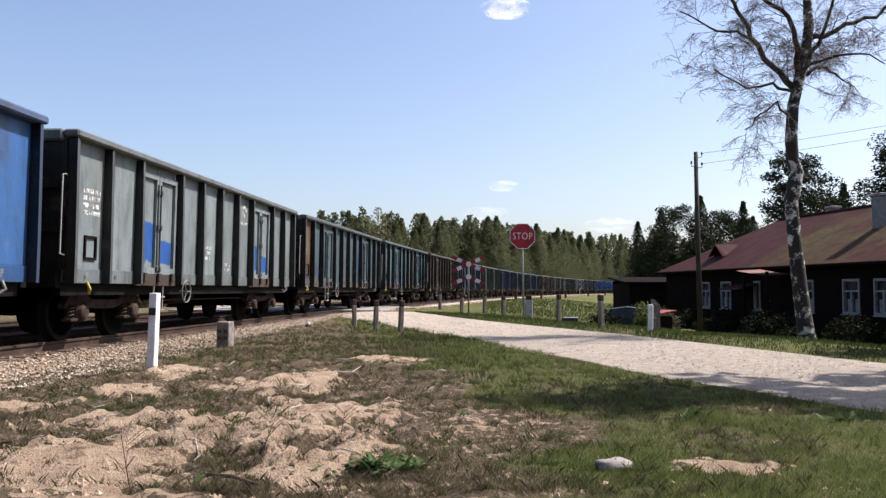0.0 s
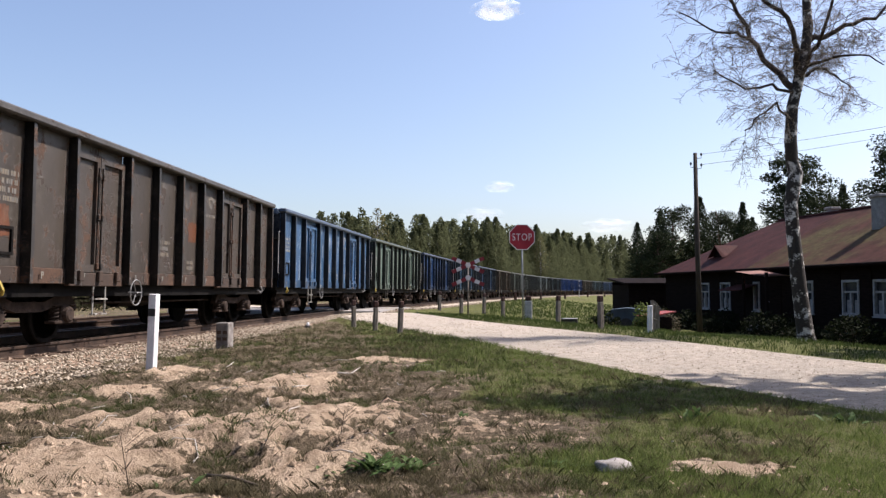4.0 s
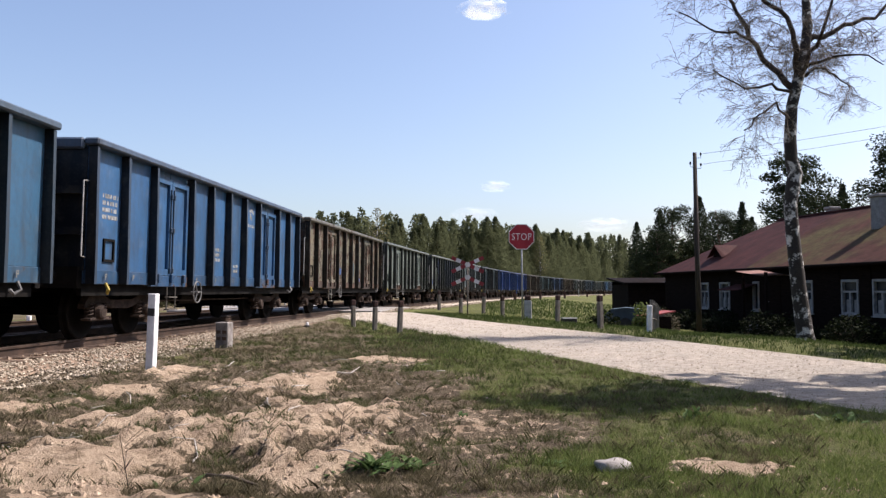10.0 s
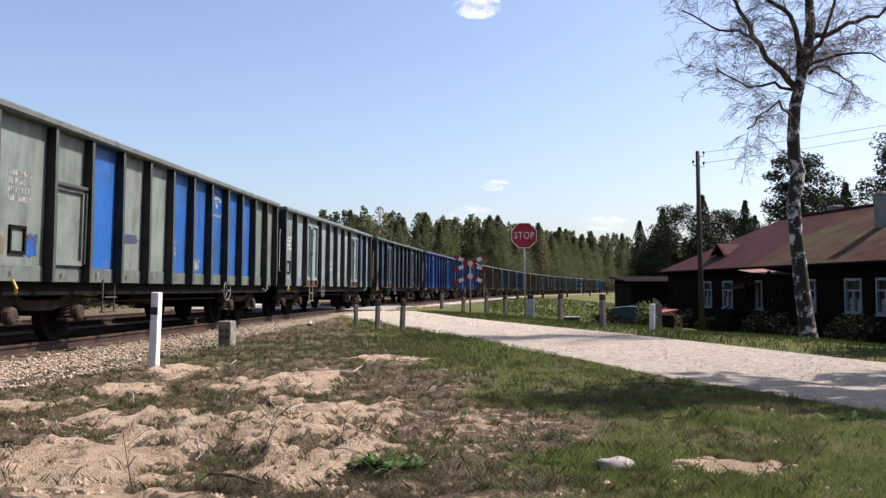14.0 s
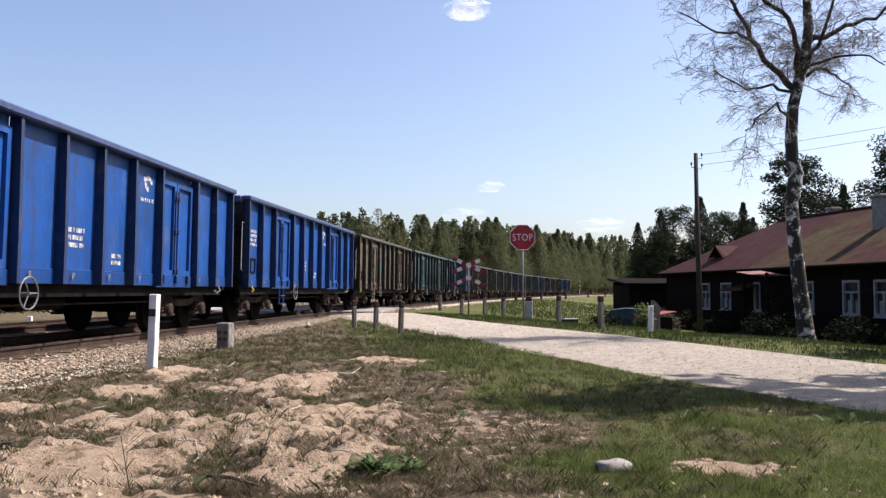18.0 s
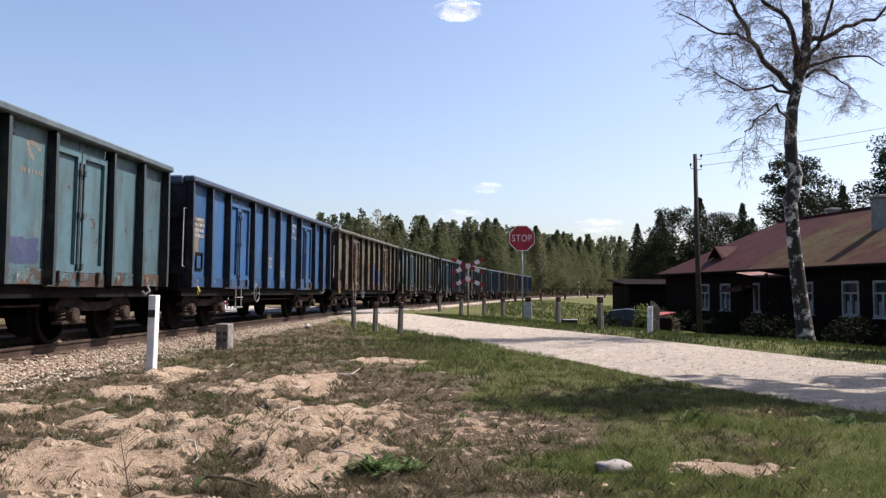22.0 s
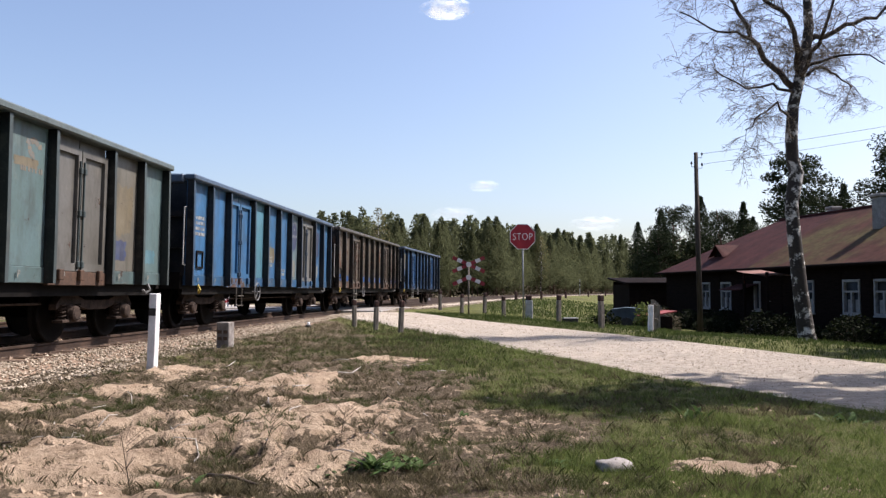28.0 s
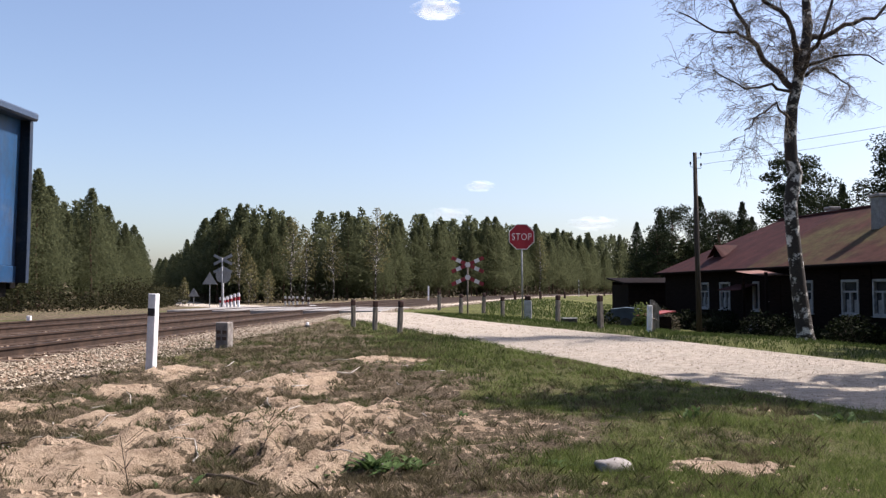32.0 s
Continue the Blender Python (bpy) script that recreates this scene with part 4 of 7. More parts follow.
# loose paint patches: wagon, from and to along the side, from and to in height, colour
RUSTY, CYAN, GREYW, TAN, VIOLET, PURE = (0.13, 0.05, 0.025), (0.085, 0.19, 0.23), (0.22, 0.225, 0.21), (0.16, 0.135, 0.09), (0.046, 0.062, 0.125), (0.018, 0.09, 0.31)
PATCHES = [
    (1, 2.42, 3.14, 1.28, 2.15, PURE), (1, 3.28, 4.0, 1.28, 1.8, PURE), (1, 8.8, 9.5, 1.28, 2.05, PURE), (1, 9.7, 10.4, 1.28, 1.75, PURE), (1, 12.0, 12.4, 1.25, 1.34, VIOLET),
    (2, 0.25, 0.8, 1.6, 2.3, RUSTY), (2, 1.4, 2.1, 1.3, 1.8, VIOLET), (2, 6.6, 7.2, 1.5, 1.75, TAN), (2, 0.2, 1.0, 1.2, 1.35, VIOLET),
    (3, 7.7, 8.5, 2.2, 2.9, (0.11, 0.05, 0.028)), (3, 6.6, 7.4, 1.35, 1.7, TAN), (3, 1.3, 2.2, 1.4, 2.6, CYAN), (3, 4.2, 5.1, 1.3, 2.7, CYAN), (3, 7.7, 8.4, 1.3, 2.0, CYAN),
    (4, 0.2, 0.9, 1.5, 2.0, RUSTY), (4, 7.0, 7.5, 1.8, 2.3, RUSTY),
    (10, 0.3, 1.0, 1.5, 2.9, TAN), (10, 6.5, 7.4, 1.3, 2.0, (0.06, 0.09, 0.11)), (10, 7.7, 8.5, 1.2, 1.36, PURE), (10, 7.9, 8.3, 2.2, 2.7, RUSTY), (10, 4.3, 5.1, 1.4, 1.7, PURE),
    (12, 0.85, 1.25, 1.25, 1.62, PURE), (12, 3.6, 4.4, 1.6, 1.78, VIOLET), (12, 11.0, 11.3, 1.6, 1.75, PURE), (12, 11.85, 12.5, 1.2, 1.4, PURE), (12, 0.12, 0.3, 1.95, 2.15, PURE), (12, 6.5, 7.3, 1.2, 1.42, GREYW), (12, 0.15, 0.5, 1.25, 1.55, TAN),
    (14, 5.4, 6.3, 1.3, 2.5, VIOLET), (14, 6.5, 7.4, 1.5, 1.9, (0.12, 0.09, 0.05)), (14, 4.2, 5.0, 2.0, 2.3, PURE), (14, 7.7, 8.5, 1.8, 2.8, CYAN), (14, 1.3, 2.2, 1.3, 1.7, VIOLET),
    (17, 0.2, 1.05, 1.3, 2.9, (0.15, 0.11, 0.07)), (17, 4.25, 5.15, 1.5, 2.3, CYAN), (17, 9.7, 10.3, 1.4, 1.9, CYAN), (17, 2.5, 3.1, 1.4, 2.3, TAN), (17, 3.3, 3.9, 1.3, 2.6, TAN),
    (18, 0.25, 0.9, 1.5, 2.2, GREYW), (18, 4.3, 5.0, 1.6, 2.0, TAN), (18, 7.7, 8.6, 1.18, 1.6, VIOLET),
    (19, 0.3, 0.75, 1.5, 2.5, TAN), (19, 0.35, 1.0, 2.2, 2.45, TAN),
    (20, 6.5, 7.45, 1.17, 2.1, PURE), (20, 7.65, 8.6, 1.17, 1.8, PURE), (20, 11.75, 12.65, 1.17, 1.6, PURE), (20, 10.6, 11.5, 1.17, 1.65, PURE), (20, 5.4, 6.2, 1.6, 2.2, RUSTY), (20, 4.3, 5.1, 2.0, 2.7, TAN), (20, 2.45, 3.1, 1.4, 2.8, RUSTY), (20, 3.4, 3.8, 1.7, 2.7, RUSTY), (20, 9.0, 9.5, 1.4, 2.7, RUSTY), (20, 7.75, 8.4, 2.2, 2.9, RUSTY), (20, 4.3, 4.8, 1.2, 1.32, PURE),
    (21, 2.42, 3.12, 1.28, 2.4, PURE), (21, 3.4, 3.8, 1.5, 1.9, PURE), (21, 6.55, 7.3, 1.2, 1.35, PURE), (21, 8.82, 9.5, 1.28, 2.0, PURE), (21, 9.72, 10.4, 1.28, 2.3, PURE), (21, 10.7, 11.4, 1.25, 1.5, VIOLET), (21, 5.4, 6.2, 1.9, 2.9, TAN), (21, 0.2, 0.7, 2.1, 2.3, TAN),
    (22, 0.3, 0.9, 1.4, 2.5, GREYW), (22, 5.5, 6.2, 1.5, 2.2, VIOLET),
    (23, 2.5, 3.1, 1.26, 1.4, PURE), (23, 10.7, 11.5, 1.7, 2.7, TAN), (23, 10.7, 11.3, 1.3, 1.7, VIOLET), (23, 11.8, 12.5, 1.3, 1.6, CYAN), (23, 7.8, 8.5, 2.5, 2.65, TAN),
    (24, 5.6, 6.3, 1.55, 2.05, TAN), (24, 7.7, 8.5, 1.2, 1.8, GREYW), (24, 7.7, 8.6, 2.0, 2.95, VIOLET), (24, 10.6, 11.5, 1.9, 2.9, VIOLET), (24, 10.7, 11.4, 1.2, 1.7, GREYW),
    (25, 0.2, 1.0, 1.2, 1.5, PURE), (25, 0.3, 0.9, 1.7, 2.4, RUSTY), *((25, u + 0.05, u + 1.1, 1.19, 1.43, PURE) for u in (1.15, 4.1, 5.25, 6.4, 7.55, 10.5, 11.65)), (25, 7.7, 8.5, 2.1, 2.6, RUSTY), (25, 4.3, 4.7, 1.5, 2.2, PURE),
    (26, 0.18, 1.08, 1.95, 2.98, (0.26, 0.24, 0.16)), (26, 0.2, 0.95, 1.2, 1.5, (0.22, 0.21, 0.15)), (26, 5.5, 6.2, 1.7, 2.15, (0.26, 0.24, 0.15)), (26, 6.6, 7.2, 1.2, 1.5, TAN), (26, 7.75, 8.4, 2.2, 2.75, (0.26, 0.24, 0.15)), (26, 11.8, 12.4, 1.2, 1.45, TAN),
]


def loose_patch(w, u0, u1, z0, z1, colour, seed, doors=True):
    """A ragged patch of other paint on the side that faces the road."""
    rnd = random.Random(seed)
    door = doors and ((2.3 < u0 < 4.1) or (8.7 < u0 < 10.5))
    x = FACE + (0.003 if not door else -0.017)
    m = Mesh()
    n = 56
    pts = []
    for k in range(n):
        a = 2 * math.pi * k / n
        c, s = math.cos(a), math.sin(a)
        r = 1 / max(abs(c), abs(s)) ** 0.85 * (0.86 + 0.2 * noise.noise((2.2 * c, 2.2 * s, seed * 3.7)) + 0.1 * noise.noise((7 * c, 7 * s, seed * 1.9)) + rnd.uniform(-0.03, 0.03))
        pts.append((x, (u0 + u1) / 2 - HALF + min(1, max(-1, c * r)) * (u1 - u0) / 2, (z0 + z1) / 2 + min(1, max(-1, s * r)) * (z1 - z0) / 2))
    i = len(m.v)
    m.v += pts
    m.f.append(tuple(range(i, i + n)))
    o = part("paint_patch", m, PAINT, w)
    o.color = (*(0.88 * v for v in colour), 0.26)


def paint_wagon(w, k):
    label, base, rust, patch = WAGONS[k]
    tagged(w, label, group="wagons of the train")
    rnd = random.Random(100 + k)
    shade = lambda c, f: tuple(v * f for v in c)
    counts = {}
    for o in list(w.children) + [c for p in w.children for c in p.children if c.name.startswith(("post_flange", "latch_bar"))]:
        kind = o.name.split(".")[0]
        i = counts[kind] = counts.get(kind, -1) + 1
        col, r = base, rust
        if kind == "side_panel":
            col = patch.get(i % (12 if k == 12 else 8), shade(base, rnd.uniform(0.82, 1.1)))
        elif kind == "hatch":
            col = shade(base, 0.95)
        elif kind == "door_leaf":
            d = "d%d" % ((i % 4) // 2)
            col = patch.get(d + "ab"[i % 2], patch.get(d, patch.get("door", base)))
            r = rust + 0.03
        elif kind == "sill_plate":
            col, r = patch.get("sill", shade(base, 0.85)), rust + (0.26 if rust > 0.24 else 0.1)
        elif kind == "door_threshold":
            fresh = rust < 0.02
            col, r = shade(base, 0.8), 0.05 if fresh else 0.85 if k in (1, 3, 11, 13, 21, 23) else rust + 0.3
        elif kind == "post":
            # posts: the shade on their near sides is painted in, almost black
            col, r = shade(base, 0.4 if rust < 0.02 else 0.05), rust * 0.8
        elif kind == "latch_bar":
            col, r = tuple(0.35 * v + 0.008 for v in base), rust + 0.1
        elif kind == "post_flange":
            # flanges: the posts' sunlit outer faces, painted lighter than the sides
            col, r = tuple(0.30 * v + 0.022 for v in base), rust
        elif kind in ("top_rail", "end_rail"):
            col, r = tuple(0.55 * v + 0.05 for v in base), rust * 0.7 + 0.06
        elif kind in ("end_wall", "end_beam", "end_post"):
            # ends turned from the sun: their shade goes into the colour
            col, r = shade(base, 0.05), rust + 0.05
        elif kind == "step_ladder":
            col = base if k in (14, 16) else (0.35, 0.34, 0.31) if k % 3 else (0.09, 0.08, 0.07)
        elif kind == "sill_letter":
            col = (0.24, 0.23, 0.19)
        elif kind == "lettering":
            col = (0.8, 0.8, 0.78) if rust < 0.03 or base[1] > 0.19 else (0.38, 0.38, 0.36) if rust < 0.2 else (0.17, 0.14, 0.10)
        else:
            continue
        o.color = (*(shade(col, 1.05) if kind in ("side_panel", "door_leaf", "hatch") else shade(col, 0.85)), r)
        if k == 5 and kind in ("side_panel", "door_leaf"):
            o.material_slots[0].link = "OBJECT"
            o.material_slots[0].material = PAINT_STREAKED


train = [wagon_template()]
train += [wagon_template(False) if k == 12 else copy_thing(train[0], Matrix()) for k in range(1, len(WAGONS))]
for k, w in enumerate(train):
    paint_wagon(w, k)
for i, (k, *spot) in enumerate(PATCHES):
    loose_patch(train[k], *spot, i, k != 12)


def train_gone(t):
    late = between(t, [0, 9.5, 12, 14, 17, 18, 19, 20, 21, 22, 24, 26, 29, 31, 32], [0, 0, 0.2, 0.22, 0.45, 0.62, 0.85, 1.05, 1.0, 0.88, 0.72, 0.62, 0.48, 0.2, 0.47])
    return 11.05 * t + 0.5 * 0.0236 * t * t - late


def wagon_pose(k, t):
    """Wagon k stands on the track by its two bogies; its roll follows the cant."""
    s = 11.96 + 14.037 * (k - 1) + HALF - train_gone(t) + {0: 0.28, 12: 0.35, 26: 0.3}.get(k, 0.0)
    a, b = on_track(s - 4.5), on_track(s + 4.5)
    mid = (a + b) / 2
    turn = -math.degrees(math.atan2(b.x - a.x, b.y - a.y))
    return Matrix.Translation(mid) @ pose(0, 0, 0, 0, math.degrees(CANT) * 0.9, turn)


# ---- trees ----
def tuft(m, p, size, rnd, n=2, flat=0.6):
    """A few small leaf faces round a point."""
    for _ in range(n):
        a = Vector((rnd.gauss(0, 1), rnd.gauss(0, 1), rnd.gauss(0, flat))).normalized()
        b = a.cross(Vector((rnd.gauss(0, 1), rnd.gauss(0, 1), rnd.gauss(0, 1)))).normalized()
        c = Vector(p) + Vector((rnd.gauss(0, 1), rnd.gauss(0, 1), rnd.gauss(0, 1))) * size * 0.5
        l, w = size * rnd.uniform(0.6, 1.2), size * rnd.uniform(0.3, 0.6)
        m.quad(c - a * l, c + b * w, c + a * l, c - b * w)


def pine_shape(seed, height, crown_from=0.35, width=0.2, density=1.0, size=0.3, rounded=False):
    """Trunk, branches and needle crown of one pine, as two meshes."""
    rnd = random.Random(seed)
    t, c = Mesh(), Mesh()
    lean = [(0.25 * math.sin(k * 1.3 + seed), 0.25 * math.cos(k * 1.1 + seed), height * k / 5) for k in range(6)]
    lean[0] = (0, 0, 0)
    t.tube([(x * k / 5, y * k / 5, z) for k, (x, y, z) in enumerate(lean)], [height * 0.013 * (1.15 - k / 5) for k in range(6)], 7)
    levels = int(13 * density ** 0.5)
    for i in range(levels):
        u = i / (levels - 1)
        z = height * (crown_from + (1 - crown_from) * u * 0.97)
        reach = height * width * 1.15 * (1.03 - u) ** 1.15 * (0.55 + 0.45 * min(1, u * 5))
        if rounded:
            reach = height * width * math.sin(math.pi * (0.16 + 0.74 * u)) ** 0.8
        for _ in range(rnd.randint(4, 6)):
            a = rnd.uniform(0, 6.283)
            l = reach * rnd.uniform(0.35, 1.35)
            dz = l * rnd.uniform(-0.2, 0.6)
            tip = Vector((math.cos(a) * l, math.sin(a) * l, z + dz))
            t.tube([(0, 0, z), tip], [height * 0.0035, 0.008], 3, False)
            k = max(2, int(5 * density * l / reach))
            for j in range(k):
                q = Vector((0, 0, z)).lerp(tip, 0.35 + 0.7 * (j + rnd.random()) / k)
                tuft(c, q, size * rnd.uniform(0.7, 1.3), rnd, 3)
    tuft(c, (0, 0, height * 0.99), size * 0.7, rnd, 4, 1.5)
    return t, c


def leafy_shape(seed, height, crown_from, width, n, size, trunk=0.009):
    rnd = random.Random(seed)
    t, c = Mesh(), Mesh()
    t.tube([(0.15 * math.sin(k + seed), 0.12 * math.cos(k * 1.4), height * k / 5) for k in range(6)], [height * trunk * (1.12 - k / 5) for k in range(6)], 6)
    for _ in range(n):
        u = rnd.random()
        z = height * (crown_from + (1 - crown_from) * u)
        r = height * width * math.sin(math.pi * min(0.97, 0.15 + 0.85 * u)) ** 0.7 * rnd.random() ** 0.45
        a = rnd.uniform(0, 6.283)
        p = (r * math.cos(a), r * math.sin(a), z)
        tuft(c, p, size * rnd.uniform(0.6, 1.2), rnd, 2)
        if rnd.random() < 0.12:
            t.tube([(0, 0, z - r * 0.8), p], [height * 0.003, 0.006], 3, False)
    return t, c


def plant(name, shapes, mats, spots, label, category, group):
    """Stands copies of a tree at (x, y, size, turn)."""
    t, c = shapes
    first = thing(name, None, label, category, group)
    part("trunk", t, mats[0], first, smooth=True)
    part("crown", c, mats[1], first)
    made = []
    for i, (x, y, sc, a) in enumerate(spots):
        m = Matrix.Translation((x, y, ground_z(x, y, False) - 0.05)) @ pose(0, 0, 0, 0, 0, a)
        ob = first if i == 0 else copy_thing(first, m)
        ob.matrix_basis = m @ Matrix.Scale(sc, 4)
        made.append(ob)
    return made


def along(line, step):
    """Points about step metres apart along a broken line, with its left-hand side."""
    out = []
    for (x0, y0, h0), (x1, y1, h1) in zip(line, line[1:]):
        l = math.hypot(x1 - x0, y1 - y0)
        for k in range(max(1, int(l / step))):
            u = k / max(1, int(l / step))
            out.append((x0 + (x1 - x0) * u, y0 + (y1 - y0) * u, h0 + (h1 - h0) * u, -(y1 - y0) / l, (x1 - x0) / l))
    return out


# edges of the woods: x, y and the height of the trees there
WOOD_WEST = [(-64, 34, 12), (-40, 60, 12), (-37, 72, 12.2), (-42.5, 104, 12.6), (-49, 125, 12.3), (-60, 158, 12), (-150, 400, 12)]
WOOD_EAST = [(-120, 345, 13), (-70, 219, 12.5), (-41, 145, 12.8), (-30, 114, 13), (-25, 111, 13), (-18, 120, 13), (-11, 119, 13), (-6.5, 129, 13), (1, 146, 14), (8, 150, 14.5), (23, 188, 15), (42, 236, 17), (60, 262, 18), (95, 290, 19), (180, 330, 19)]
rnd = random.Random(11)
spots = {k: [] for k in range(4)}
back = []
for line, inward, step in ((WOOD_WEST, 1, 2.0), (WOOD_EAST, 1, 2.0)):
    for i, (x, y, h, nx, ny) in enumerate(along(line, step)):
        far = 1.0 + max(0.0, (math.hypot(x, y) - 130) / 200)
        if far > 1.5 and i % 2:
            continue
        j = rnd.uniform(-2.2, 2.0)
        spots[rnd.randrange(4)].append((x + nx * j, y + ny * j, h / 12.0 * rnd.uniform(0.66, 1.06), rnd.uniform(0, 360)))
        for row in range(1, 4):
            q = row * 2.6 + rnd.uniform(-1.2, 1.2)
            back.append((x + nx * q + rnd.uniform(-1.5, 1.5), y + ny * q + rnd.uniform(-1.5, 1.5), h * rnd.uniform(0.84, 1.06)))
# unseen woods behind the road, added to cut sky light on the wagons' near sides
for x, y, h, nx, ny in along([(-64, 34, 13), (-46, -6, 13), (-22, -24, 14), (14, -26, 14), (44, -14, 14)], 2.4):
    for row in range(3):
        back.append((x + rnd.uniform(-1.5, 1.5), y - row * 2.5 + rnd.uniform(-1, 1), h * rnd.uniform(0.85, 1.1)))


def wood_pine(seed, height, crown_from, width, n, size):
    """A slim pine of the closed woods: trunk, and a crown of fine needle tufts in uneven whorls."""
    rr = random.Random(seed)
    t, c = Mesh(), Mesh()
    t.tube([(0.12 * math.sin(k * 1.3 + seed), 0.12 * math.cos(k * 1.1 + seed), height * k / 5) for k in range(6)], [height * 0.011 * (1.12 - k / 5) for k in range(6)], 6)
    for _ in range(n):
        u = rr.random() ** 1.25
        a = rr.uniform(0, 6.283)
        lump = 0.9 + 0.6 * noise.noise((math.cos(a) * 1.3 + seed, math.sin(a) * 1.3, u * 9.0))
        r = height * width * (1.02 - u) ** 0.85 * min(1.0, 0.5 + u * 4) * lump * rr.random() ** 0.4
        z = height * (crown_from + (1 - crown_from) * u) + 0.25 * r - 0.1
        tuft(c, (r * math.cos(a), r * math.sin(a), z), size * rr.uniform(0.6, 1.3), rr, 1, 0.9)
    return t, c


VARIANTS = [wood_pine(21, 12, 0.14, 0.28, 8500, 0.125), wood_pine(22, 12, 0.22, 0.25, 7500, 0.125), wood_pine(23, 12, 0.10, 0.30, 9000, 0.125), wood_pine(24, 12, 0.28, 0.27, 7500, 0.125)]
for k in range(4):
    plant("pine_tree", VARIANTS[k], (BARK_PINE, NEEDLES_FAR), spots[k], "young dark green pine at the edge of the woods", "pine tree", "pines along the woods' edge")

wood = Mesh()
light = [wood_pine(31 + k, 12, 0.03, 0.34, 760, 0.27) for k in range(4)]
wv, wf = [], []
count = 0
for i, (x, y, h) in enumerate(back):
    t, c = light[i % 4]
    z, sc = ground_z(x, y, False), h / 12
    a = rnd.uniform(0, 6.283)
    ca, sa = math.cos(a) * sc, math.sin(a) * sc
    for mm in (c,):
        arr = np.array(mm.v)
        wv.append(np.column_stack([x + ca * arr[:, 0] - sa * arr[:, 1], y + sa * arr[:, 0] + ca * arr[:, 1], z + arr[:, 2] * sc]))
        wf.append(np.array(mm.f) + count)
        count += len(arr)
me = bpy.data.meshes.new("woods")
me.from_pydata(np.concatenate(wv).tolist(), [], np.concatenate(wf).tolist())
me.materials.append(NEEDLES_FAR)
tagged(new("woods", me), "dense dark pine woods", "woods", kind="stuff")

# undergrowth at the foot of the woods
under = Mesh()
for line in (WOOD_WEST, WOOD_EAST):
    for x, y, h, nx, ny in along(line, 1.6):
        for _ in range(16):
            px, py = x + rnd.gauss(0, 1.5) - nx * 1.5, y + rnd.gauss(0, 1.5) - ny * 1.5
            tuft(under, (px, py, ground_z(px, py, False) + rnd.uniform(0.1, 2.4) * rnd.random()), 0.24, rnd, 3)
tagged(part("undergrowth", under, BUSH_DRY), "brownish bare thicket under the pines", "undergrowth", kind="stuff")

# thicket of low bushes between the far track and the western woods
thicket = Mesh()
for x, y, h, nx, ny in along([(-60, 44, 2.6), (-38, 52, 2.6), (-25, 56, 2.8), (-23, 60, 2.4), (-24.5, 70, 2.2), (-28.5, 84, 2.0)], 0.8):
    tall = h * (0.75 + 0.9 * noise.noise((x * 0.35, y * 0.35, 6.0)))
    for _ in range(150):
        px, py = x + rnd.gauss(0, 0.9), y + rnd.gauss(0, 0.9)
        tuft(thicket, (px, py, ground_z(px, py, False) + tall * rnd.random() ** 0.7), 0.11, rnd, 2)
tagged(part("thicket", thicket, THICKET), "olive-brown thicket of low bushes before the woods", "undergrowth", kind="stuff")

# young growth that closes the edge of the woods
young = Mesh()
for line in (WOOD_WEST, WOOD_EAST):
    for x, y, h, nx, ny in along(line, 1.6):
        if math.hypot(x, y) > 260:
            continue
        for _ in range(90):
            q = rnd.uniform(-1.6, 1.6)
            px, py = x + rnd.gauss(0, 1.0) + nx * q, y + rnd.gauss(0, 1.0) + ny * q
            tuft(young, (px, py, ground_z(px, py, False) + h * rnd.uniform(0.05, 0.62) * rnd.uniform(0.6, 1)), 0.13, rnd, 2)
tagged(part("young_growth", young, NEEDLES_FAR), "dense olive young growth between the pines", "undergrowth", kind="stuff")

birch_small = leafy_shape(41, 9.5, 0.3, 0.17, 520, 0.12)
plant("birch_tree", birch_small, (BARK_BIRCH, SPRING), [(-18.6, 102, 1.12, 0), (-16.7, 101, 0.95, 80), (-8.9, 112, 1.33, 30), (-15, 113, 1.0, 200), (-25, 101, 0.9, 140), (21, 176, 1.35, 60)], "slim birch in pale spring leaf before the pines", "birch tree", "birches before the woods")
sapling = leafy_shape(42, 4.2, 0.12, 0.2, 500, 0.1)
plant("birch_sapling", sapling, (BARK_BIRCH, SPRING), [(-17.0, 73, 1.0, 0), (-15.6, 74, 0.75, 100), (-26, 83, 0.7, 30)], "young birch with yellow-green spring leaves", "birch tree", "birch saplings by the line")

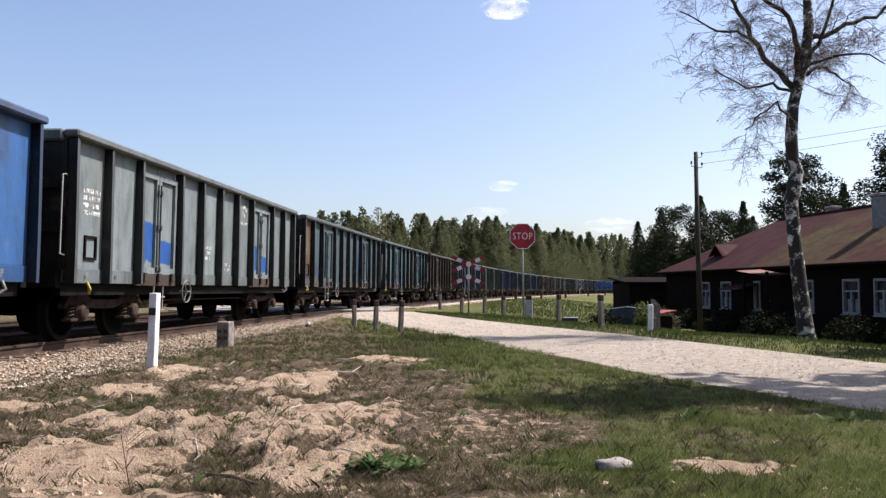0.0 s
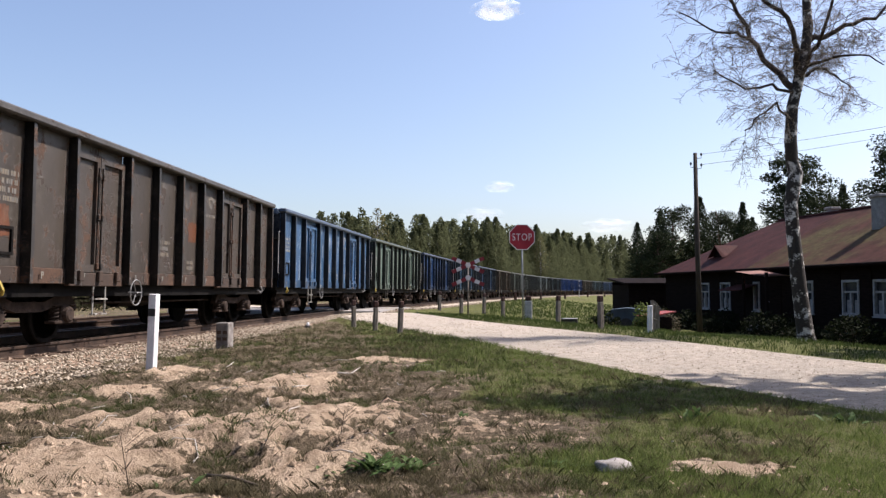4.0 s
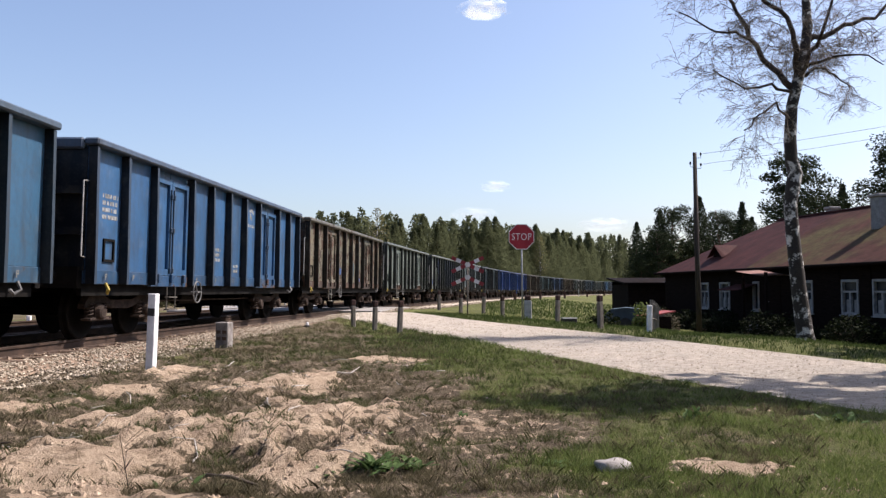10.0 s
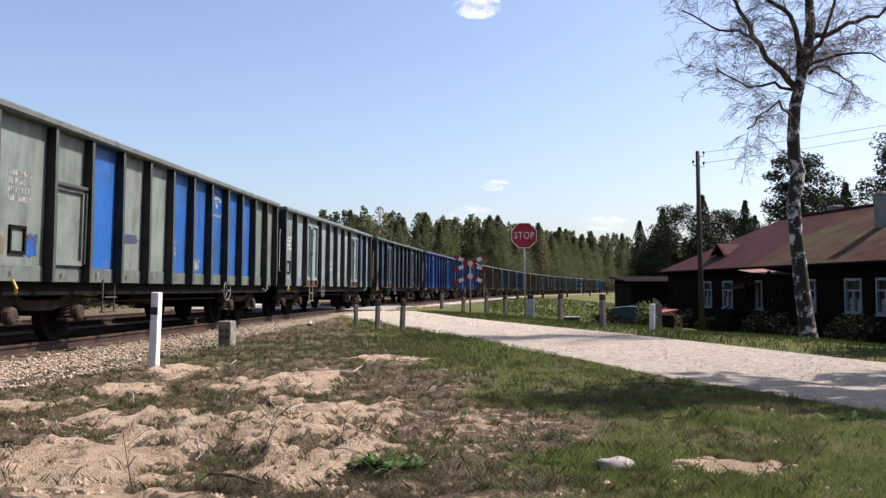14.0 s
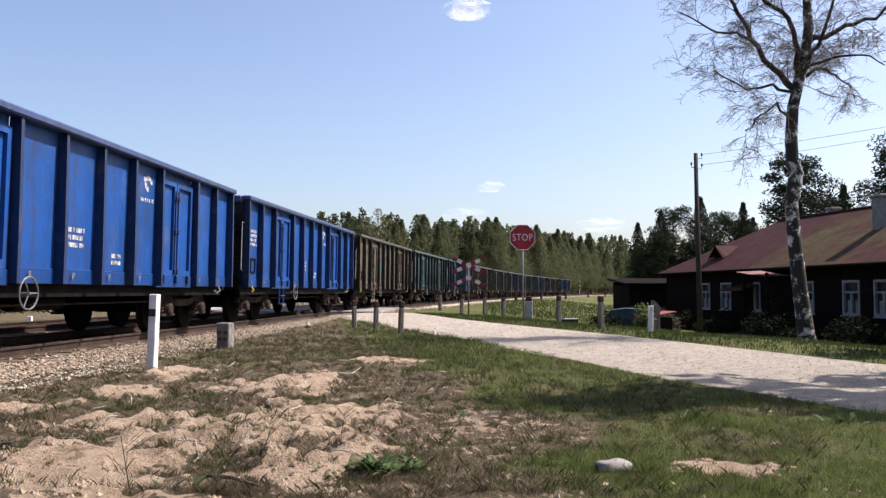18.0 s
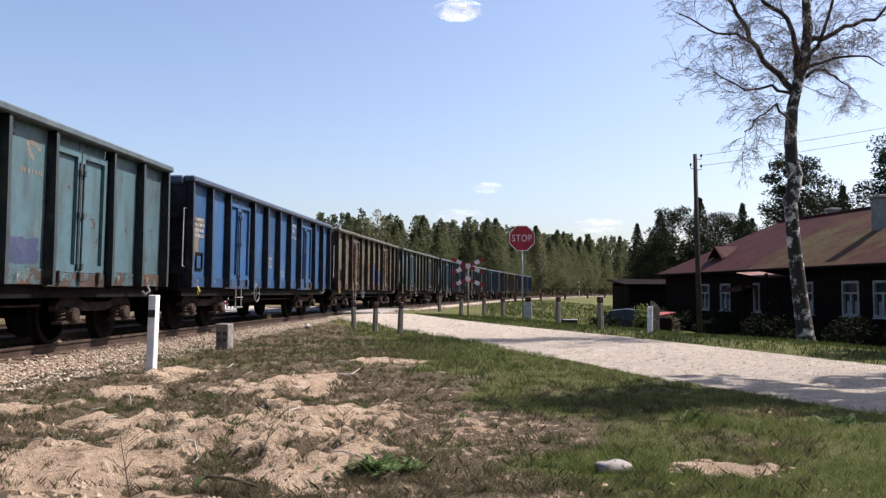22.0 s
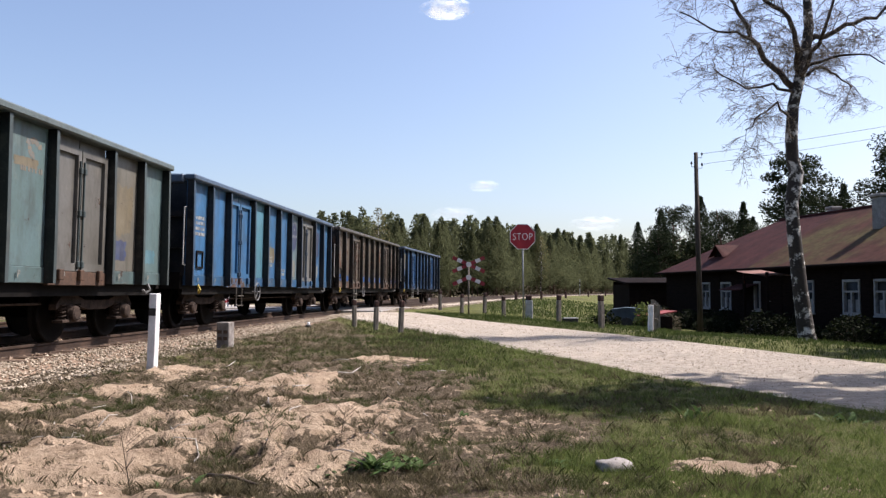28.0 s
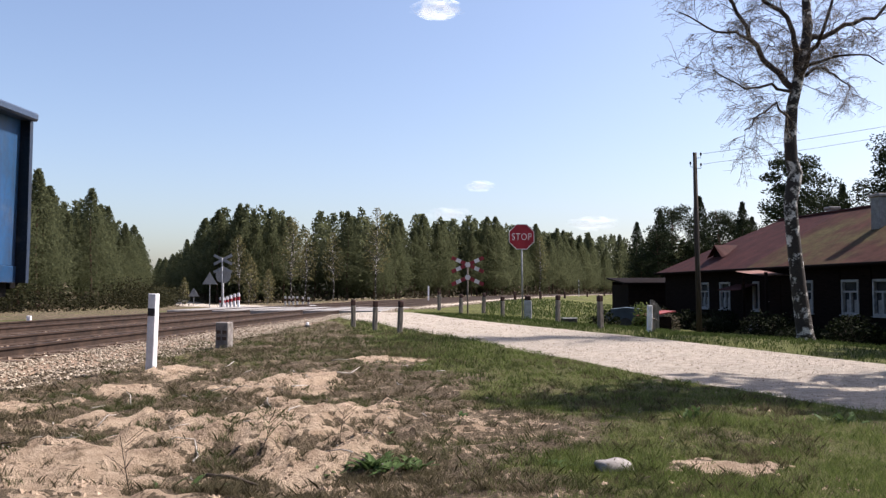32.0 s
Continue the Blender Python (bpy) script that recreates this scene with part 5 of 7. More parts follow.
# pines behind the house
def scots_pine(seed, height, crown_from, width, clumps, n, size):
    """A broad pine: crooked limbs that end in rounded needle clumps."""
    rr = random.Random(seed)
    t, c = Mesh(), Mesh()
    t.tube([(0.2 * math.sin(k * 1.3 + seed), 0.2 * math.cos(k * 1.1 + seed), height * k / 5) for k in range(6)], [height * 0.014 * (1.15 - k / 5) for k in range(6)], 8)
    for i in range(clumps):
        u = (i + rr.random()) / clumps
        a = i * 2.4 + rr.uniform(-0.5, 0.5)
        reach = height * width * math.sin(math.pi * (0.2 + 0.72 * u)) ** 0.8 * rr.uniform(0.35, 1.1)
        z = height * (crown_from + (0.97 - crown_from) * u)
        p = Vector((math.cos(a) * reach, math.sin(a) * reach, z))
        t.tube([(0, 0, z - 0.5 * reach), p * 0.5 + Vector((0, 0, z * 0.5 - 0.15 * reach)), p], [height * 0.005, height * 0.003, 0.01], 4, False)
        big_r = height * 0.085 * rr.uniform(0.65, 1.25)
        for _ in range(n):
            q = Vector((rr.gauss(0, 1), rr.gauss(0, 1), rr.gauss(0, 1))).normalized() * big_r * rr.random() ** 0.4
            tuft(c, p + Vector((q.x * 1.25, q.y * 1.25, q.z * 0.7)), size * rr.uniform(0.6, 1.3), rr, 1)
    return t, c


plant("pine_tree", scots_pine(51, 10, 0.10, 0.25, 40, 420, 0.1), (BARK_PINE, NEEDLES), [(20.3, 72, 0.93, 0), (24.6, 73, 0.9, 120), (18.4, 70, 0.70, 60), (27.0, 75, 0.84, 200), (17.0, 70, 0.5, 20)], "bushy dark pine behind the wooden house", "pine tree", "pines behind the house")
plant("pine_tree", scots_pine(52, 10, 0.42, 0.22, 28, 460, 0.1), (BARK_PINE, NEEDLES), [(26.3, 61, 1.2, 0), (33.6, 60, 1.3, 90), (34, 74, 1.05, 150)], "tall pine with a spreading crown behind the house", "pine tree", "pines behind the house")
plant("pine_tree", wood_pine(53, 10, 0.06, 0.25, 9000, 0.1), (BARK_PINE, NEEDLES), [(34.5, 70.5, 1.1, 0), (22.3, 71, 1.0, 40), (19.4, 73, 0.9, 140), (26.0, 71, 0.95, 10), (30.5, 70, 0.95, 80), (28.5, 78, 0.85, 100), (37, 66, 1.0, 10), (19, 80, 0.85, 40), (31, 82, 0.92, 70)], "dark narrow pine behind the house", "pine tree", "pines behind the house")


# the old birch by the road
def old_birch(x0, y0, seed, shape, label):
    z0 = ground_z(x0, y0, False) - 0.1
    rnd = random.Random(seed)
    tree = thing("birch_tree", Matrix.Translation((x0, y0, z0)), label, "birch tree")
    trunk, limbs = shape
    part("trunk", Mesh().tube([p for p, _ in trunk], [r for _, r in trunk], 14), BARK_BIRCH, tree, "white birch bark with black scars", True)
    twigs = Mesh()

    def hang(p, d, length):
        """A thin drooping twig with side shoots."""
        pts, q, v = [Vector(p)], Vector(p), Vector(d).normalized()
        for _ in range(5):
            v = (v + Vector((rnd.gauss(0, 0.13), rnd.gauss(0, 0.13), -0.19))).normalized()
            q = q + v * length / 5
            pts.append(q.copy())
        twigs.tube(pts, [0.0045, 0.004, 0.0037, 0.0033, 0.003, 0.0026], 3, False)
        for k in range(1, 6):
            for _ in range(2):
                a = pts[k] + Vector((rnd.gauss(0, 1), rnd.gauss(0, 1), rnd.gauss(-0.5, 0.6))).normalized() * rnd.uniform(0.08, 0.22)
                twigs.tube([pts[k], a], [0.003, 0.0025], 3, False)

    def grow(p, d, length, r, level, mesh):
        pts, q, v = [Vector(p)], Vector(p), Vector(d).normalized()
        n = 6
        for _ in range(n):
            v = (v + Vector((rnd.gauss(0, 0.17), rnd.gauss(0, 0.17), rnd.gauss(0.03, 0.13)))).normalized()
            q = q + v * length / n
            pts.append(q.copy())
        mesh.tube(pts, [max(0.005, r * (1 - 0.85 * k / n)) for k in range(n + 1)], 6 if level < 2 else 4, False)
        spread(pts, length, r, level, mesh)

    def spread(pts, length, r, level, mesh):
        n = len(pts) - 1
        if level < 3:
            for k in range(1, n + 1):
                if rnd.random() < (0.0 if level == 1 else 0.45):
                    continue
                b = pts[k - 1].lerp(pts[k], rnd.random())
                out = (pts[k] - pts[k - 1]).normalized()
                side = out.cross(Vector((rnd.gauss(0, 1), rnd.gauss(0, 1), rnd.gauss(0, 1)))).normalized()
                grow(b, out * 0.6 + side * 0.75 + Vector((0, 0, 0.1)), length * rnd.uniform(0.28, 0.5), r * 0.4, level + 1, mesh)
        if level >= 2:
            for k in range(2, n + 1):
                if rnd.random() < 0.58:
                    hang(pts[k], (pts[k] - pts[k - 1]).normalized() * 1.2 + Vector((rnd.gauss(0, 0.7), rnd.gauss(0, 0.7), 0.1)), rnd.uniform(0.25, 0.62))

    for pts, r0, r1 in limbs:
        m = Mesh()
        pts = [Vector(p) for p in pts]
        # crooked between the given bends
        bent = [pts[0]]
        for a, b in zip(pts, pts[1:]):
            kink = (b - a).length * 0.055
            bent += [a.lerp(b, 0.36) + Vector((rnd.gauss(0, kink), rnd.gauss(0, kink), rnd.gauss(0, kink))), a.lerp(b, 0.7) + Vector((rnd.gauss(0, kink), rnd.gauss(0, kink), rnd.gauss(0, kink))), b]
        pts = bent
        n = len(pts) - 1
        m.tube(pts, [r0 + (r1 - r0) * k / n for k in range(n + 1)], 8)
        length = sum((pts[k + 1] - pts[k]).length for k in range(n))
        spread(pts, min(length, 2.3), (r0 + r1) * 0.3, 1, m)
        part("limb", m, BRANCH, tree, smooth=True)
    tagged(part("fine_crown", twigs, TWIGS, tree, "fine drooping twigs with catkins"), kind="stuff")
    return tree


TRUNK = [((0.05, 0, 0), 0.25), ((0.0, 0, 0.35), 0.20), ((-0.12, 0, 1.4), 0.175), ((-0.24, 0, 2.7), 0.16), ((-0.29, 0, 3.5), 0.155), ((-0.21, 0, 3.95), 0.17), ((-0.15, 0, 4.25), 0.172), ((-0.24, 0, 4.6), 0.15), ((-0.26, 0, 5.1), 0.148), ((-0.2, 0, 5.9), 0.135),
         ((-0.05, 0, 6.5), 0.13), ((0.15, 0.05, 7.2), 0.125), ((0.28, 0.1, 7.9), 0.12), ((0.25, 0.1, 8.6), 0.10), ((0.35, 0.15, 9.6), 0.08), ((0.3, 0.1, 11.0), 0.055), ((0.45, 0.1, 12.4), 0.025)]
BOUGHS = [([(-0.1, 0, 6.3), (-0.55, 0.2, 6.9), (-1.1, 0.3, 7.7), (-1.5, 0.3, 8.6), (-2.1, 0.4, 9.5)], 0.085, 0.03),
         ([(-0.05, 0, 6.7), (-0.2, -0.2, 7.5), (-0.55, -0.3, 8.2), (-1.1, -0.4, 8.6), (-1.7, -0.6, 9.2)], 0.08, 0.03),
         ([(-0.9, 0.25, 7.45), (-1.5, 0.1, 7.8), (-2.2, 0.0, 7.85), (-2.9, 0.1, 8.3)], 0.04, 0.015),
         ([(-0.28, 0, 5.55), (-0.7, -0.3, 5.95), (-1.2, -0.5, 5.6), (-1.6, -0.6, 5.2)], 0.035, 0.012),
         ([(-0.15, 0, 6.25), (-0.8, -0.3, 6.4), (-1.5, -0.4, 6.25), (-2.3, -0.5, 6.7)], 0.045, 0.012),
         ([(0.28, 0.1, 7.6), (0.8, 0.2, 7.75), (1.4, 0.1, 8.0), (2.1, 0.1, 8.3), (2.8, 0.2, 8.9)], 0.075, 0.025),
         ([(0.2, 0.05, 6.7), (0.7, 0.5, 7.0), (1.2, 0.7, 6.9), (1.7, 0.9, 6.6)], 0.05, 0.012),
         ([(0.1, 0.0, 6.9), (0.6, -0.5, 7.0), (1.15, -0.7, 7.0), (1.6, -0.9, 6.7)], 0.045, 0.012),
         ([(0.27, 0.1, 8.2), (0.6, 0.3, 9.2), (1.0, 0.4, 10.2), (1.3, 0.5, 11.2)], 0.07, 0.02),
         ([(0.28, 0.1, 8.8), (-0.2, 0.3, 9.8), (-0.7, 0.5, 10.6), (-1.1, 0.6, 11.3)], 0.06, 0.02),
         ([(-0.1, 0.0, 6.3), (0.4, 0.8, 6.9), (0.7, 1.6, 7.4), (0.8, 2.2, 8.0)], 0.06, 0.02),
         ([(-0.03, 0.0, 6.6), (0.1, -0.8, 7.2), (0.1, -1.5, 7.9), (0.0, -2.0, 8.6)], 0.06, 0.02)]
old_birch(8.80, 20.0, 61, (TRUNK, BOUGHS), "tall old birch with drooping bare twigs beside the road")

# trees outside the view, whose shade lies on the verge and the road
plant("pine_tree", pine_shape(55, 11, 0.4, 0.15, 1.3, 0.26, True), (BARK_PINE, NEEDLES), [(10.2, 10.4, 1.0, 0)], "tall pine on the house side of the road", "pine tree", "pines by the road")
plant("young_pine", pine_shape(56, 4.2, 0.1, 0.3, 1.2, 0.22, True), (BARK_PINE, NEEDLES), [(10.0, 14.6, 1.0, 0), (12.5, 17.0, 1.1, 90)], "bushy young pine beside the verge", "pine tree", "pines by the road")


# ---- the wooden house ----
HX, HY, HG = 12.21, 44.9, -0.95
house = thing("wooden_house", Matrix.Translation((HX, HY, HG)) @ pose(0, 0, 0, 0, 0, -81.3), "long dark tarred timber house with a faded red hipped roof", "house")
L_H, D_H, EAVE, RIDGE, OVER = 23.0, 8.4, 2.76, 5.28, 0.42
# windows along the front: middle and half width
WINS = [(4.55, 0.44), (6.6, 0.44), (9.35, 0.22), (13.0, 0.44), (15.7, 0.44), (17.4, 0.44), (20.2, 0.44)]
SILL_H, HEAD_H = 0.93, 2.1
TH = 0.22


def wall_piece(x0, x1, z0, z1, y=0.0):
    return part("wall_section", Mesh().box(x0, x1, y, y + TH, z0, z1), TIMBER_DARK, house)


x = 0.0
for c, hw in WINS:
    wall_piece(x, c - hw, 0.35, EAVE)
    wall_piece(c - hw, c + hw, 0.35, SILL_H)
    wall_piece(c - hw, c + hw, HEAD_H, EAVE)
    x = c + hw
wall_piece(x, L_H, 0.35, EAVE)
wall_piece(0, L_H, 0.35, EAVE, D_H - TH)
for x0 in (0, L_H - TH):
    part("wall_section", Mesh().box(x0, x0 + TH, TH, D_H - TH, 0.35, EAVE), TIMBER_DARK, house)
part("foundation", Mesh().box(-0.03, L_H + 0.03, -0.03, D_H + 0.03, -0.3, 0.35, 0.02), TIMBER_DARK, house)
# horizontal weatherboards on the front, proud of the wall
board_len = [(0.0, WINS[0][0] - 0.56)] + [(a + h + 0.12, b - g - 0.12) for (a, h), (b, g) in zip(WINS, WINS[1:])] + [(WINS[-1][0] + 0.56, L_H)]
for a, b in board_len:
    for k in range(12):
        z = 0.37 + k * 0.197
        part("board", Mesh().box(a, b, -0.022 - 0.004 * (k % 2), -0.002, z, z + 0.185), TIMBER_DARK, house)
for c, hw in WINS:
    win = part("window", Mesh().box(c - hw, c + hw, 0.1, 0.115, SILL_H, HEAD_H), GLASS_WIN, house, "white-framed casement window with dark panes")
    m = Mesh()
    for a, b, z0, z1 in ((c - hw - 0.04, c - hw + 0.045, SILL_H - 0.05, HEAD_H + 0.05), (c + hw - 0.045, c + hw + 0.04, SILL_H - 0.05, HEAD_H + 0.05),
                         (c - hw + 0.045, c + hw - 0.045, HEAD_H - 0.045, HEAD_H + 0.05), (c - hw + 0.045, c + hw - 0.045, SILL_H - 0.05, SILL_H + 0.045)):
        m.box(a, b, -0.045, 0.08, z0, z1, 0.008)
    part("window_frame", m, WINDOW_WHITE, win)
    if hw > 0.3:
        part("transom", Mesh().box(c - hw + 0.05, c + hw - 0.05, -0.02, 0.07, 1.68, 1.75), WINDOW_WHITE, win)
        part("mullion", Mesh().box(c - 0.045, c + 0.045, -0.02, 0.07, SILL_H + 0.05, 1.68), WINDOW_WHITE, win)
        for q in (c - hw + 0.08, c + 0.07):
            part("curtain", Mesh().box(q, q + hw - 0.18, 0.088, 0.094, SILL_H + 0.05, SILL_H + 0.5), WINDOW_WHITE, win)
    part("sill_board", Mesh().box(c - hw - 0.1, c + hw + 0.1, -0.1, 0.06, SILL_H - 0.09, SILL_H - 0.05), WINDOW_WHITE, win)
# hipped roof, 8 cm thick, in long sheets
run = D_H / 2 + OVER
zr, ze = RIDGE, EAVE - 0.06


def roof_face(name, pts, mat, n=1):
    up = [Vector(p) for p in pts]
    nrm = (up[1] - up[0]).cross(up[-1] - up[0]).normalized()
    if nrm.z < 0:
        nrm = -nrm
    m = Mesh()
    m.quad(*up)
    m.quad(*[p - nrm * 0.08 for p in reversed(up)])
    for k in range(len(up)):
        a, b = up[k], up[(k + 1) % len(up)]
        m.quad(a, a - nrm * 0.08, b - nrm * 0.08, b)
    return part(name, m, mat, house)


x0, x1, y0, y1 = -OVER, L_H + OVER, -OVER, D_H + OVER
ym = D_H / 2
xa, xb = x0 + run, x1 - run
split = 9.2
roof_face("roof_slope", [(x0, y0, ze), (split, y0, ze), (split, ym, zr), (xa, ym, zr)], ROOF_RED)
roof_face("roof_slope", [(split + 0.003, y0, ze), (x1, y0, ze), (xb, ym, zr), (split + 0.003, ym, zr)], ROOF_MOSS)
roof_face("roof_slope", [(x0, y1, ze), (x1, y1, ze), (xb, ym, zr), (xa, ym, zr)], ROOF_RED)
roof_face("roof_slope", [(x0, y0, ze), (xa, ym, zr), (x0, y1, ze)], ROOF_RED)
roof_face("roof_slope", [(x1, y0, ze), (xb, ym, zr), (x1, y1, ze)], ROOF_RED)
part("ridge_cap", Mesh().tube([(xa, ym, zr + 0.02), (xb, ym, zr + 0.02)], 0.07, 6), ROOF_RED, house)
slope = (zr - ze) / run
part("gutter", Mesh().tube([(x0, y0 - 0.05, ze - 0.03), (x1, y0 - 0.05, ze - 0.03)], 0.06, 8), TIMBER_DARK, house)
# dormer
dx, dy0 = 4.3, 0.9
dz = ze + (dy0 - y0) * slope
m = Mesh()
m.quad((dx - 0.65, dy0, dz), (dx + 0.65, dy0, dz), (dx, dy0, dz + 0.52))
dorm = part("dormer", m, TIMBER_DARK, house)
back_y = dy0 + 0.58 / slope
m = Mesh()
for e in (-1, 1):
    m.quad((dx, dy0 - 0.25, dz + 0.58), (dx + e * 0.78, dy0 - 0.25, dz - 0.06), (dx + e * 0.78, dy0 - 0.05, dz + 0.0), (dx, back_y, dz + 0.58))
    m.quad((dx, dy0 - 0.25, dz + 0.52), (dx + e * 0.78, dy0 - 0.25, dz - 0.13), (dx + e * 0.78, dy0 - 0.25, dz - 0.06), (dx, dy0 - 0.25, dz + 0.58))
part("dormer_roof", m, ROOF_RED, dorm)
for cx, cy, s, h in ((14.35, 2.3, 0.5, 5.3), (7.4, 5.0, 0.4, 5.55), (20.5, 4.2, 0.7, 6.0)):
    ch = part("chimney", Mesh().box(cx - s / 2, cx + s / 2, cy - s / 2, cy + s / 2, 3.2, h, 0.015), PLASTER, house, "grey plastered chimney")
    part("chimney_cap", Mesh().box(cx - s / 2 - 0.07, cx + s / 2 + 0.07, cy - s / 2 - 0.07, cy + s / 2 + 0.07, h, h + 0.12, 0.02), CONCRETE, ch)
# porch
m = Mesh()
m.v += [(10.0, -1.3, 2.56), (11.9, -1.3, 2.56), (11.9, -0.03, 2.36), (10.0, -0.03, 2.36), (10.0, -1.3, 2.58), (11.9, -1.3, 2.58), (11.9, -0.03, 2.38), (10.0, -0.03, 2.38)]
m.f += [(3, 2, 1, 0), (4, 5, 6, 7), (0, 1, 5, 4), (1, 2, 6, 5), (2, 3, 7, 6), (3, 0, 4, 7)]
porch = part("porch_canopy", m, CANOPY, house, "pale pink plastic porch canopy lit by the sun")
for q in (10.05, 11.85):
    part("porch_post", Mesh().box(q - 0.05, q + 0.05, -1.05, -0.95, 0.0, 2.5), TIMBER_DARK, porch)
door = part("door", Mesh().box(10.3, 11.3, -0.05, -0.026, 0.36, 2.3, 0.005), TIMBER_DARK, house, "dark board door under the porch")
part("door_handle", Mesh().tube([(10.4, -0.09, 1.3), (10.52, -0.09, 1.3)], 0.012, 6), GALV, door)
part("door_step", Mesh().box(10.0, 11.6, -0.9, -0.03, -0.2, 0.32, 0.02), CONCRETE, house)
m = Mesh()
m.quad((7.7, -0.02, 2.05), (9.5, -0.02, 2.05), (9.5, -0.95, 1.8), (7.7, -0.95, 1.8))
m.quad((7.7, -0.95, 1.76), (9.5, -0.95, 1.76), (9.5, -0.02, 2.01), (7.7, -0.02, 2.01))
m.quad((7.7, -0.95, 1.76), (9.5, -0.95, 1.76), (9.5, -0.95, 1.8), (7.7, -0.95, 1.8))
part("lean_to_roof", m, ROOF_RED, house)

# shed beyond the house
sz = ground_z(12, 48, False)
shed = thing("shed", Matrix.Translation((10.75, 47.5, sz)), "low dark timber shed beside the house", "shed")
for a in (Mesh().box(0, 4.2, 0, 0.1, 0, 2.05), Mesh().box(0, 4.2, 4.4, 4.5, 0, 2.3), Mesh().box(0, 0.1, 0.1, 4.4, 0, 2.1), Mesh().box(4.1, 4.2, 0.1, 4.4, 0, 2.1)):
    part("wall", a, TIMBER_DARK, shed)
for k in range(14):
    part("board", Mesh().box(k * 0.3 + 0.01, k * 0.3 + 0.285, -0.02, -0.001, 0.02, 2.04), TIMBER_DARK, shed)
m = Mesh()
m.v += [(-0.3, -0.4, 2.1), (4.5, -0.4, 2.1), (4.5, 4.8, 2.45), (-0.3, 4.8, 2.45), (-0.3, -0.4, 2.2), (4.5, -0.4, 2.2), (4.5, 4.8, 2.55), (-0.3, 4.8, 2.55)]
m.f += [(3, 2, 1, 0), (4, 5, 6, 7), (0, 1, 5, 4), (1, 2, 6, 5), (2, 3, 7, 6), (3, 0, 4, 7)]
part("roof", m, TIMBER_DARK, shed)

# utility pole with its wires
px, py = 9.66, 31.1
pz = ground_z(px, py, False)
pole = thing("utility_pole", Matrix.Translation((px, py, pz)), "weathered wooden utility pole with two insulators", "utility pole")
H_POLE = 0.8 + 246 / 1456 * py - pz
part("mast", Mesh().tube([(0.05, 0, -0.2), (0.0, 0, H_POLE * 0.5), (-0.03, 0, H_POLE)], [0.115, 0.095, 0.075], 10), POLE_WOOD, pole, smooth=True)
for k, (z, e) in enumerate(((H_POLE - 0.1, 1), (H_POLE - 0.45, -1), (H_POLE - 0.5, 1))):
    a = part("bracket", Mesh().tube([(0, 0, z - 0.1), (e * 0.2, 0, z - 0.1), (e * 0.2, 0, z)], 0.012, 5), BLACK, pole)
    part("insulator", Mesh().tube([(e * 0.2, 0, z), (e * 0.2, 0, z + 0.06), (e * 0.2, 0, z + 0.1)], [0.035, 0.04, 0.02], 8), BLACK, a)
for k, dz in enumerate((-0.05, -0.45)):
    p0, p1 = Vector((px + 0.2, py, pz + H_POLE + dz)), Vector((30, 20.0, 9.2 + dz * 0.6))
    pts = [p0.lerp(p1, u / 12) - Vector((0, 0, 0.5 * 4 * (u / 12) * (1 - u / 12))) for u in range(13)]
    tagged(part("overhead_wire", Mesh().tube(pts, 0.007, 4, False), GALV), "thin overhead wire from the wooden pole", "wire", "overhead wires")


# ---- signs and posts ----
def sit(x, y, sink=0.05):
    return Matrix.Translation((x, y, ground_z(x, y) - sink))


def bollard(x, y, h, r, top, body, label, tilt=0.0):
    t = thing("road_post", sit(x, y, 0.1) @ pose(0, 0, 0, tilt * 0.5, tilt, 25), label, "post", "posts beside the road")
    part("shaft", Mesh().box(-r, r, -r, r, 0, h - 0.12, 0.02), body, t)
    part("cap", Mesh().box(-r * 1.02, r * 1.02, -r * 1.02, r * 1.02, h - 0.12, h + 0.05, 0.02), top, t)
    return t


for px_, d, h, tilt in ((628, 24.2, 0.80, -1.0), (665, 22.4, 0.80, 1.5), (709, 20.9, 0.82, 2.0)):
    bollard((px_ - 784) / 1456 * d, d, h + 0.05, 0.06, POST_TOP, POST_GREY, "grey weathered post with a dark top beside the gravel road", tilt)
for px_, d, h, tilt in ((779, 38.5, 0.90, 0), (817, 35.6, 0.88, 1), (857, 36.5, 0.88, 2), (891, 34.5, 0.88, 0), (988, 28.6, 0.95, 1), (1064, 23.0, 0.92, -1)):
    bollard((px_ - 784) / 1456 * d, d, h + 0.05, 0.07, POST_TOP, POST_GREY, "grey post with a dark red top on the verge", tilt)
t = thing("marker_post", sit(3.46, 33.2, 0.1), "stout white post with a red-brown top", "post")
part("shaft", Mesh().box(-0.15, 0.15, -0.1, 0.1, 0, 0.92, 0.02), WHITE_DIRTY, t)
part("cap", Mesh().box(-0.12, 0.12, -0.09, 0.09, 0.92, 1.12, 0.03), POST_TOP, t)
t = thing("fence_post", sit(5.5, 21.9, 0.1) @ pose(0, 0, 0, 0, 1.5), "thin white concrete fence post", "post")
part("shaft", Mesh().box(-0.06, 0.06, -0.06, 0.06, 0, 0.82, 0.01), WHITE, t)

# small posts along the far line
for k, (px_, d) in enumerate(((913, 90), (958, 105), (1001, 120), (1041, 150), (1071, 175))):
    bollard((px_ - 784) / 1456 * d, d, 1.0, 0.12, POST_TOP, POST_TOP, "small dark post beside the far line")

# white kilometre post and stone by the track
t = thing("line_marker_post", sit(-3.68, 10.45, 0.1) @ pose(0, 0, 0, 0, 1.6, -10), "white square concrete post with a black band", "marker post")
part("shaft", Mesh().box(-0.052, 0.052, -0.052, 0.052, 0, 1.10, 0.008), WHITE, t)
part("band", Mesh().box(-0.048, 0.048, -0.0545, -0.0515, 0.82, 0.915), BLACK, t)
